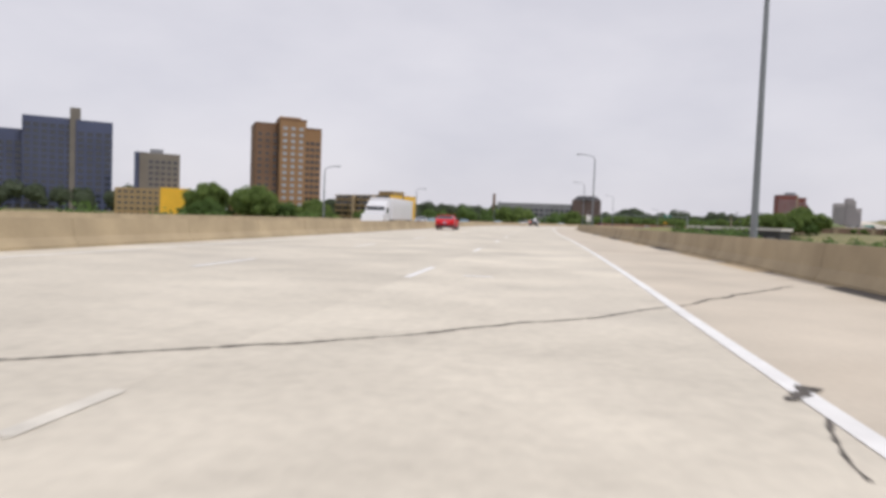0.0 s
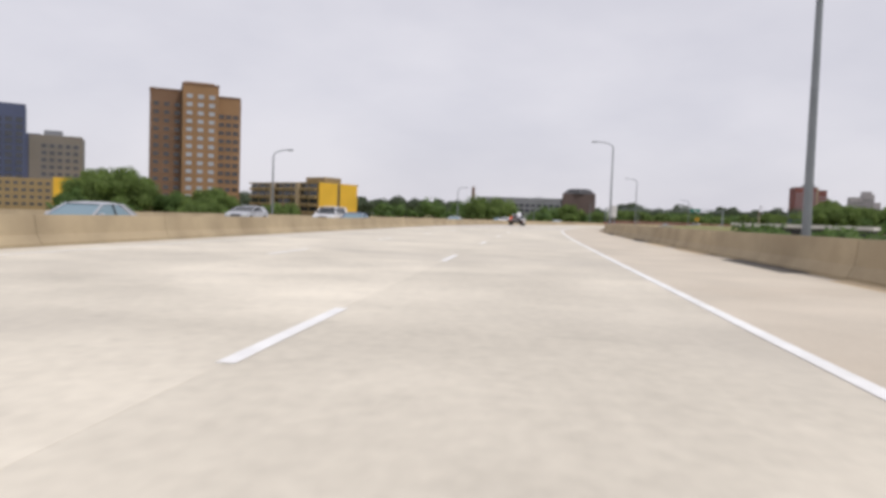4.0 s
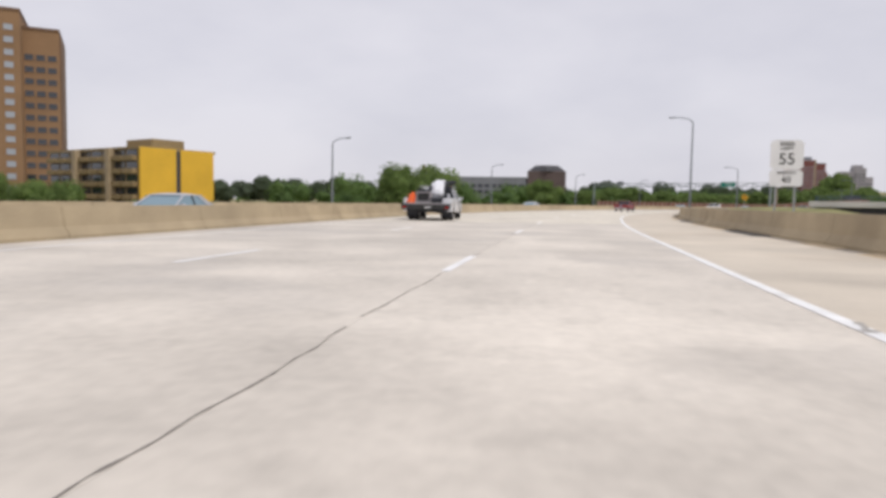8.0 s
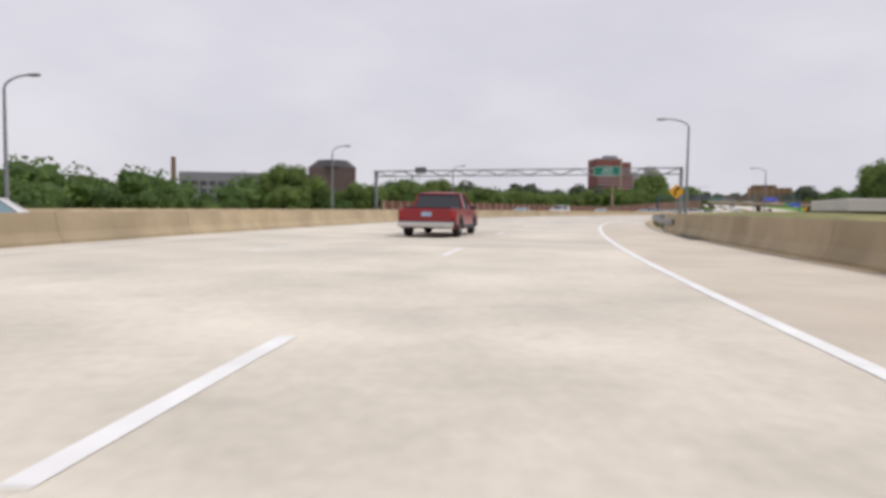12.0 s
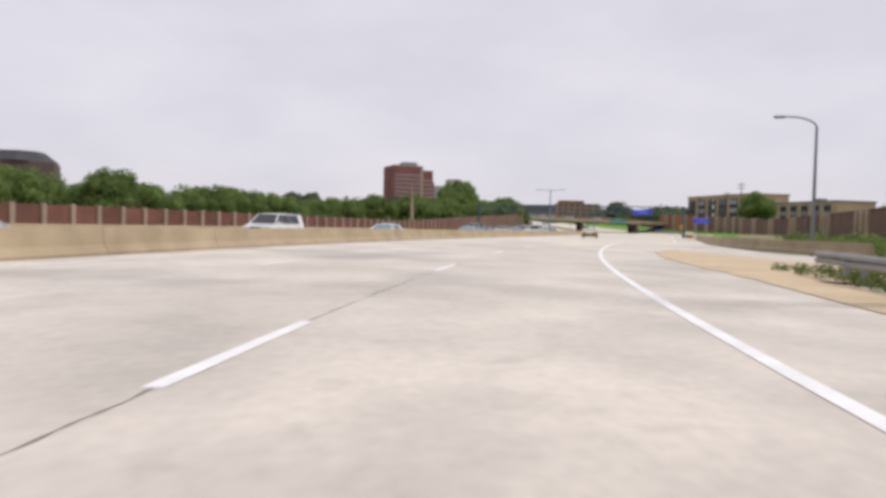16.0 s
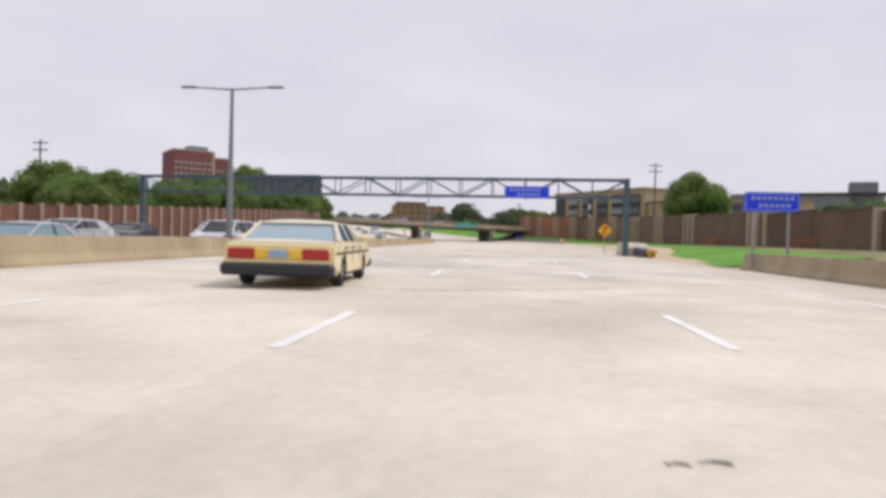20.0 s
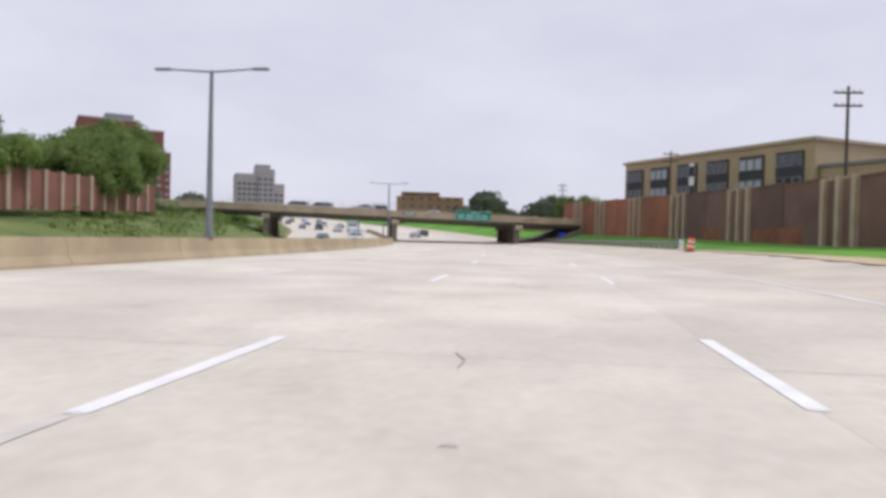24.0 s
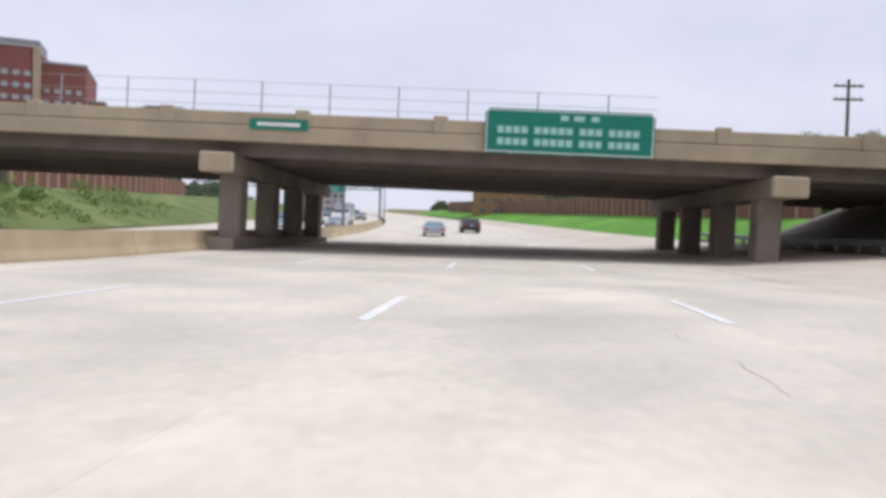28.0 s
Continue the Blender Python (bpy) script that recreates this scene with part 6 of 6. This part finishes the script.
# articulated lorry on the opposite carriageway
lo = empty("articulated_lorry", at(77.0, -17.6, -0.1, 180), "white articulated lorry on the opposite carriageway", "truck")
part("trailer", box((2.5, 13.0, 2.5), pose(0, -5.2, 2.15), 0.05), WHITE, lo)
for i in range(9):
    for sx in (-1, 1):
        part("trailer_post", box((0.012, 0.05, 2.4), pose(sx * 1.256, -11.2 + i * 1.5, 2.15)), WHITE, lo)
part("trailer_rail", box((2.52, 13.0, 0.12), pose(0, -5.2, 0.95)), M["rail"], lo)
part("cab", prism([(1.9, 0.6), (1.9, 2.9), (2.6, 3.0), (3.5, 2.3), (3.7, 1.7), (5.2, 1.45), (5.4, 0.6)], 1.2, 1.1, 0.06), WHITE, lo)
part("windscreen", box((2.0, 0.05, 0.75), pose(0, 3.62, 2.0, -20, 0, 0)), M["dark_glass"], lo)
for sx in (-1, 1):
    part("side_window", box((0.04, 0.8, 0.6), pose(sx * 1.19, 3.0, 1.95)), M["dark_glass"], lo)
for y in (4.4, 1.0, -0.3, -9.2, -10.4):
    for sx in (-1, 1):
        add_wheel(lo, sx * 1.05, y, 0.48, 0.3)

# the rest of the traffic, each one a thing of its own
traffic = [(104, -16.2, "sedan", SILVER, "silver saloon car on the opposite carriageway"), (98, -24, "suv", WHITE, "white car on the opposite carriageway"), (140, -16.2, "sedan", BLUE, "blue saloon car on the opposite carriageway"),
           (146, -20.5, "van", WHITE, "white van on the opposite carriageway"), (136, -24.5, "suv", SILVER, "silver car on the opposite carriageway"), (186, -16.2, "sedan", SILVER, "silver saloon car on the opposite carriageway"), (224, -16.5, "suv", WHITE, "white car on the opposite carriageway"),
           (232, -20.6, "sedan", BLUE, "blue saloon car on the opposite carriageway"), (262, -16.2, "sedan", WHITE, "white saloon car on the opposite carriageway"), (345, -16.4, "sedan", SILVER, "silver saloon car on the opposite carriageway"), (372, -20.5, "van", WHITE, "white van on the opposite carriageway"),
           (382, -16.2, "sedan", WHITE, "white saloon car on the opposite carriageway"), (408, -17, "sedan", SILVER, "silver saloon car on the opposite carriageway"), (432, -16.2, "sedan", SILVER, "silver saloon car in the queue on the opposite carriageway"), (440, -20.2, "suv", SILVER, "silver car in the queue on the opposite carriageway"),
           (449, -16.4, "van", WHITE, "white van in the queue on the opposite carriageway"), (446, -24, "sedan", BLUE, "blue saloon car in the queue on the opposite carriageway"), (457, -20.4, "van", WHITE, "white van in the queue on the opposite carriageway"), (466, -16.6, "sedan", DARK, "dark saloon car in the queue on the opposite carriageway"),
           (437, -24.2, "van", SILVER, "silver van in the queue on the opposite carriageway"), (455, -16.3, "suv", WHITE, "white car in the queue on the opposite carriageway"), (426, -20.6, "sedan", BLUE, "blue saloon car in the queue on the opposite carriageway"), (452, -24.4, "suv", DARK, "dark car in the queue on the opposite carriageway"),
           (474, -20.2, "sedan", WHITE, "white saloon car in the queue on the opposite carriageway"), (600, -18, "suv", WHITE, "white car leaving the overpass on the opposite carriageway"), (612, -24, "sedan", DARK, "dark saloon car on the opposite carriageway"), (652, -19, "sedan", WHITE, "white saloon car beyond the overpass")]
for i in range(15):
    q = random.Random(40 + i)
    traffic.append((668 + i * 13 + q.random() * 5, -17 - 4.3 * (i % 4) - (2 if i > 6 else 0), ("sedan", "suv", "van")[i % 3], (SILVER, WHITE, DARK, BLUE)[(i * 5) % 4], "car in dense oncoming traffic beyond the overpass"))
makers = {"sedan": sedan, "suv": suv, "van": van}
models = {}
for s, l, kind, paint, label in traffic:
    m = at(s, l, -0.1, 180)
    key = (kind, paint.name)
    if key in models:
        tagged(copy_thing(models[key], m), label)
    else:
        models[key] = makers[kind](m, paint, label, group="traffic on the opposite carriageway")
for i, (u, v, kind, paint) in enumerate(((-29, 2.5, "van", SILVER), (-24.5, 2.5, "van", SILVER), (-16.5, -3, "suv", SILVER), (-14.5, 3, "van", DARK), (-3.4, 3, "sedan", WHITE))):
    m = bridge_m @ pose(u, v, 4.47, 0, 0, 90)
    key = (kind, paint.name)
    if key in models:
        tagged(copy_thing(models[key], m), "vehicle crossing the overpass", group="traffic on the overpass")
    else:
        models[key] = makers[kind](m, paint, "vehicle crossing the overpass", group="traffic on the overpass")
bx = empty("box_truck", at(683, -17.4, -0.1, 180), "white and blue-grey box truck beyond the overpass", "truck")
part("cargo_box", box((2.3, 5.4, 2.3), pose(0, -1.0, 1.95), 0.05), SILVER, bx)
part("cab", prism([(1.75, 0.5), (1.75, 2.1), (2.6, 2.1), (3.1, 1.4), (3.4, 1.2), (3.4, 0.5)], 1.1, 1.0, 0.05), WHITE, bx)
part("windscreen", box((1.9, 0.04, 0.7), pose(0, 2.88, 1.75, -30, 0, 0)), M["dark_glass"], bx)
for y in (2.5, -2.2):
    for sx in (-1, 1):
        add_wheel(bx, sx * 0.98, y, 0.42, 0.26)

# ---- crash cushion, drum and litter beside the right lanes ----
cc = empty("crash_cushion", at(461.5, 9.7, 0.0), "low grey crash cushion with a striped yellow nose", "crash cushion")
for i in range(6):
    bay = part("bay", box((0.62 + i * 0.05, 0.66, 0.5 + i * 0.025), pose(0, -2.2 + i * 0.7, 0.3 + i * 0.012), 0.05), M["dark_roof"], cc)
    part("hinge_plate", box((0.66 + i * 0.05, 0.05, 0.54 + i * 0.025), pose(0, -1.86 + i * 0.7, 0.31 + i * 0.012), 0.015), M["rail"], bay)
    part("bay_lid", box((0.6 + i * 0.05, 0.62, 0.03), pose(0, -2.2 + i * 0.7, 0.56 + i * 0.025), 0.01), M["tower_grey"], bay)
bm = bmesh.new()
add_prism(bm, [(1.95, 0.0), (1.95, 0.62), (2.7, 1.0), (7.4, 1.05), (7.6, 0.0)], 0.85, 0.7, 0.05)
part("back_block", bm, M["shoulder"], cc, "pale concrete block")
nose = part("nose", box((0.6, 0.2, 0.5), pose(0, -2.62, 0.3), 0.08), M["sign_yellow"], cc, "yellow nose plate")
for i in range(3):
    part("stripe", box((0.08, 0.02, 0.46), pose(-0.2 + i * 0.2, -2.73, 0.3, 0, 35, 0)), M["black"], nose)
dr = empty("traffic_drum", at(544.6, 12.8, 0.46), "orange and white traffic drum leaning by the guard rail", "traffic drum")
part("drum", rod((0, 0, 0), (0.12, 0, 1.0), 0.27, 0.21, 16), M["orange"], dr)
for z in (0.3, 0.65):
    part("band", rod((z * 0.12, 0, z), ((z + 0.14) * 0.12, 0, z + 0.14), 0.265 - z * 0.03, 0.262 - z * 0.03, 16), M["sign_white"], dr)
part("foot_ring", rod((0, 0, -0.02), (0, 0, 0.06), 0.42, 0.4, 16), M["tyre"], dr)
sm = empty("marker_post", at(548.0, 13.2, 0.47), "white marker post with a dark cap beside the rail", "marker post")
part("post", box((0.3, 0.12, 0.9), pose(0, 0, 0.45), 0.03), M["sign_white"], sm)
part("cap", box((0.32, 0.14, 0.1), pose(0, 0, 0.94), 0.02), M["trim"], sm)

# ---- cracks, patches and tar in the slabs ----
M["tar"] = material("tar", (0.035, 0.033, 0.03), 0.9, vary=0.3, scale=6)
M["skid"] = material("skid_mark", (0.36, 0.34, 0.31), 0.85, vary=0.2, scale=5)
M["seam"] = material("worn_seam", (0.20, 0.18, 0.16), 0.9, vary=0.3, scale=6)
M["hair"] = material("hairline_crack", (0.27, 0.25, 0.22), 0.9, vary=0.3, scale=6)
cracks = tagged(new("road_cracks"), "dark open cracks, tar seams and a pothole's painted shade across the slabs", "road crack", kind="structure")


def crack(seed, points, wide, name="crack", ragged=0.05, mat="joint", high=0.004):
    """A ragged dark seam through (s, l) points."""
    q = random.Random(seed)
    verts, faces = [], []
    pts, run = [], 0.0
    sway = [(q.gauss(0, ragged), q.gauss(0, ragged)) for _ in range(400)]
    for (s0, l0), (s1, l1) in zip(points, points[1:]):
        far = math.hypot(s1 - s0, l1 - l0)
        n = max(2, int(far / 0.08))
        # sideways sway that changes gently, and a little fine jitter
        us, ul = -(l1 - l0) / far, (s1 - s0) / far
        for i in range(n):
            k = i / n
            j = (run + far * k) / 0.4
            w = sway[int(j) % 399][0] * (1 - j % 1) + sway[(int(j) + 1) % 399][0] * (j % 1) + q.gauss(0, ragged * 0.12)
            pts.append((s0 + (s1 - s0) * k + us * w, l0 + (l1 - l0) * k + ul * w))
        run += far
    pts.append((points[-1][0] + us * w, points[-1][1] + ul * w))
    for i, (s, l) in enumerate(pts):
        a, b = pts[max(0, i - 1)], pts[min(len(pts) - 1, i + 1)]
        d = Vector((b[0] - a[0], b[1] - a[1]))
        d = Vector((-d.y, d.x)).normalized() if d.length > 1e-6 else Vector((1, 0))
        w = wide * (0.15 + 0.85 * q.random()) / 2
        verts += [road(s + d.x * w, l + d.y * w, high), road(s - d.x * w, l - d.y * w, high)]
        if i:
            faces.append((2 * i - 2, 2 * i - 1, 2 * i + 1, 2 * i))
    raw(name, verts, faces, M[mat], cracks)


crack(1, [(1.0, -8), (4.5, -3.41), (5.1, -2.67), (5.8, -1.76), (6.5, -0.89), (7.7, 0.14), (8.6, 1.14), (10.3, 2.38), (15.4, 5.68)], 0.085, ragged=0.03)
crack(2, [(5.35, 2.56), (5.1, 2.38), (4.9, 2.22)], 0.24, ragged=0.02, high=0.01)
crack(3, [(4.7, 2.38), (4.2, 2.2), (3.8, 2.13), (3.4, 2.11)], 0.05, ragged=0.02)
crack(6, [(74.4, 0.41), (75.6, 0.47), (76.9, 0.5)], 0.015, ragged=0.03, mat="hair")
crack(4, [(151.4, -9.6), (153.8, -6.6), (155.5, -3.5), (157.6, -1.2), (160.3, 1.8), (161.6, 4.3)], 0.05)
crack(7, [(149.0, -6.6), (149.4, -5.25), (151.4, -2.56), (152.8, -0.85), (155.3, 1.33)], 0.055)
crack(5, [(153.4, 0.1), (154.4, 0.9), (155.4, 1.74), (156.6, 3.2)], 0.09)
crack(8, [(166.7, 5.0), (166.9, 6.2)], 0.12)
crack(9, [(167.25, 2.25), (167.8, 2.33)], 0.2, name="spall", ragged=0.01, mat="skid", high=0.009)
for k in range(8):
    crack(10 + k, [(158 + k * 4.5, -2.17), (160.5 + k * 4.5, -2.13), (162.0 + k * 4.5, -2.16)], 0.026 - 0.001 * k, ragged=0.012, mat="seam")
for k, (s, l, a, b) in enumerate(((184.14, -2.2, 0.1, 0.07), (183.99, -2.18, 0.09, 0.07), (184.32, -2.19, 0.07, 0.08), (184.79, -2.19, 0.05, 0.12), (184.53, -2.2, 0.04, 0.14), (184.19, -2.37, 0.16, 0.03), (183.75, -2.15, 0.06, 0.05))):
    crack(120 + k, [(s, l - a / 2), (s + 0.03, l + a / 2)], b, name="spall", ragged=0.015, mat="seam")
crack(20, [(196.0, -8), (198.0, -4), (198.5, -2.2), (200.4, 1.0), (202.3, 3.75)], 0.03)
crack(21, [(203.3, -6), (204.2, -2.72), (204.3, -2.07), (204.4, -1.41), (204.6, -0.95), (204.7, -0.46), (205.0, 0.07), (205.3, 0.54), (205.7, 1.32), (207.0, 4.2)], 0.075, mat="tar")
crack(22, [(204.5, -0.24), (204.6, 0.0), (204.9, 0.41), (205.1, 0.92)], 0.055, ragged=0.015, mat="tar")
crack(23, [(212.9, -0.79), (213.1, -0.14)], 0.05, mat="hair")
crack(24, [(209.6, 2.1), (209.75, 2.5), (209.9, 2.83)], 0.07)
crack(25, [(208.0, 0.2), (208.1, 0.7)], 0.03, mat="hair")
for k in range(17):
    crack(30 + k, [(297 + k * 4.6, -2.17), (299.4 + k * 4.6, -2.13), (301.0 + k * 4.6, -2.17)], 0.026, ragged=0.012, mat="seam")
crack(50, [(293.0, -9), (293.9, -5.5), (294.2, -4.4), (295.2, -2.33), (296.2, -0.46), (297.4, 1.03), (298.7, 2.45), (301.2, 5.4)], 0.035)
crack(51, [(290.5, -1.5), (290.6, -1.43), (290.65, -1.36)], 0.11, mat="tar")
for k, (a, b) in enumerate((((290.85, -1.43), (290.98, -1.41)), ((291.3, -1.5), (291.5, -1.46)), ((291.0, -1.42), (291.3, -1.47)), ((292.6, -1.5), (292.8, -1.45)), ((293.3, -1.93), (293.7, -1.87)))):
    crack(140 + k, [a, b], 0.035, ragged=0.02, mat="hair" if k == 2 else "joint")
crack(52, [(375.45, -6.5), (375.3, -4.5), (375.2, -3.0), (375.1, -1.3), (375.3, 0.07), (375.5, 1.0), (376.0, 1.92)], 0.035)
crack(53, [(375.28, -3.4), (375.14, -2.4), (375.1, -1.95)], 0.09, ragged=0.03, mat="tar")
crack(54, [(375.08, -1.65), (375.12, -1.3)], 0.08, mat="tar")
crack(55, [(386.2, -6), (385.9, -2), (386.4, 1), (387.0, 5.5)], 0.05)
crack(56, [(374.5, -2.17), (380, -2.15)], 0.025)
for k, l in enumerate((-1.4, -1.05)):
    crack(254 + k, [(394.7, l - 0.03), (395.9, l + 0.03)], 0.13, name="skid_mark", ragged=0.01, mat="skid")
crack(57, [(397.4, 1.01), (397.6, 1.57)], 0.06, mat="hair")
crack(58, [(393.85, -1.75), (393.9, -1.26)], 0.05, ragged=0.03)
crack(61, [(423.9, -4.5), (423.9, -2.11), (423.8, -1.52), (424.6, -0.17), (425.3, 1.18), (427.4, 3.36), (429.5, 5.6)], 0.07, mat="tar")
crack(62, [(434.1, -1.42), (434.3, -1.32), (434.7, -1.22), (435.4, -1.22), (436.1, -1.34), (437.4, -1.29), (439.3, -1.23)], 0.02, ragged=0.04, mat="hair")
crack(63, [(434.05, -1.46), (434.3, -1.33), (434.65, -1.23)], 0.028, ragged=0.04, mat="hair")
crack(64, [(486.6, 1.48), (488.5, 1.52), (490.1, 1.63)], 0.028, ragged=0.05, mat="hair")
crack(65, [(499.4, -0.21), (499.8, -0.24), (500.2, -0.31)], 0.03, ragged=0.03, mat="hair")
crack(66, [(503.2, 1.08), (503.4, 1.76)], 0.03, mat="hair")
crack(67, [(508.6, 0.0), (509.2, -0.09), (509.9, -0.2), (510.7, -0.3)], 0.03, ragged=0.04, mat="hair")
crack(68, [(522.9, 0.14), (522.9, 0.65)], 0.05, mat="hair")
crack(69, [(523.0, 0.94), (523.4, 1.84)], 0.06, mat="hair")
crack(70, [(542.85, -6), (542.8, -2.77), (542.8, -2.28), (542.7, -1.76), (542.6, -1.19), (542.5, -0.77), (542.7, -0.41), (542.7, -0.3)], 0.045, mat="tar")
# Flat dark patches stand for a pothole's shaded hollow; nothing is sunk.
crack(71, [(542.7, -0.42), (542.64, -0.15), (542.6, 0.24), (542.58, 0.6)], 0.2, ragged=0.02, mat="tar")
crack(72, [(542.52, 0.0), (542.5, 0.4), (542.62, 0.7), (542.85, 0.85)], 0.24, ragged=0.02, mat="tar")
crack(73, [(542.85, 0.8), (543.0, 0.95), (543.1, 1.42), (543.4, 2.0), (544.6, 5)], 0.2, mat="tar")
crack(74, [(542.45, 1.05), (542.7, 1.38)], 0.06)
for k, (a, b) in enumerate((((544.9, -0.18), (544.3, -0.04)), ((544.3, -0.04), (544.0, -0.13)), ((543.75, -0.27), (543.2, -0.37)), ((545.6, 0.02), (545.9, 0.04)))):
    crack(161 + k, [a, b], 0.025, ragged=0.03, mat="hair")
for k, (a, b) in enumerate((((574.1, -0.42), (570.5, -0.31)), ((570.2, -0.3), (568.9, -0.25)), ((568.1, -0.3), (567.8, -0.33)), ((575.8, 1.39), (573.7, 1.31)), ((593.8, 1.39), (592.5, 1.32)), ((594.2, 1.5), (595.6, 1.2)))):
    crack(170 + k, [a, b], 0.008, ragged=0.05, mat="hair")
for k, (s, l, a, b) in enumerate(((376.7, 0.46, 0.26, 0.1), (377.1, 1.03, 0.28, 0.07), (378.9, -4.96, 0.4, 0.16), (380.6, -0.91, 0.2, 0.07), (414.0, 0.74, 0.12, 0.06), (414.05, 0.92, 0.16, 0.08), (422.3, 0.88, 0.5, 0.06), (204.5, -2.31, 0.2, 0.13), (353.2, 5.4, 0.2, 0.12), (356.0, 5.9, 0.3, 0.2), (350.4, 5.5, 0.25, 0.15),
                                  (125.0, -2.44, 0.08, 0.05), (124.5, -1.37, 0.1, 0.04), (226.5, -2.28, 0.09, 0.05), (228.1, -1.38, 0.16, 0.04), (393.8, 0.79, 0.07, 0.06), (399.0, 0.7, 0.1, 0.05), (406.5, 1.2, 0.3, 0.06), (409.5, 0.4, 0.3, 0.05), (497.4, -0.03, 0.1, 0.015))):
    crack(700 + k, [(s, l - a / 2), (s + 0.03, l), (s, l + a / 2)], b, high=0.045 if l > 5 else 0.004, name="spall", ragged=0.015)
# heaps of grit against the parapet
for k in range(40):
    q = random.Random(500 + k)
    s = -10 + k * 7.2 + q.random() * 3
    ribbon("grit", s, s + 2 + 4 * q.random(), [(right_edge(s) - 0.55 - 0.4 * q.random(), 0.004 - 0.022), (right_edge(s) - 0.03, 0.03)], M["sand"] if k % 3 else M["joint"], cracks, step=1.0)
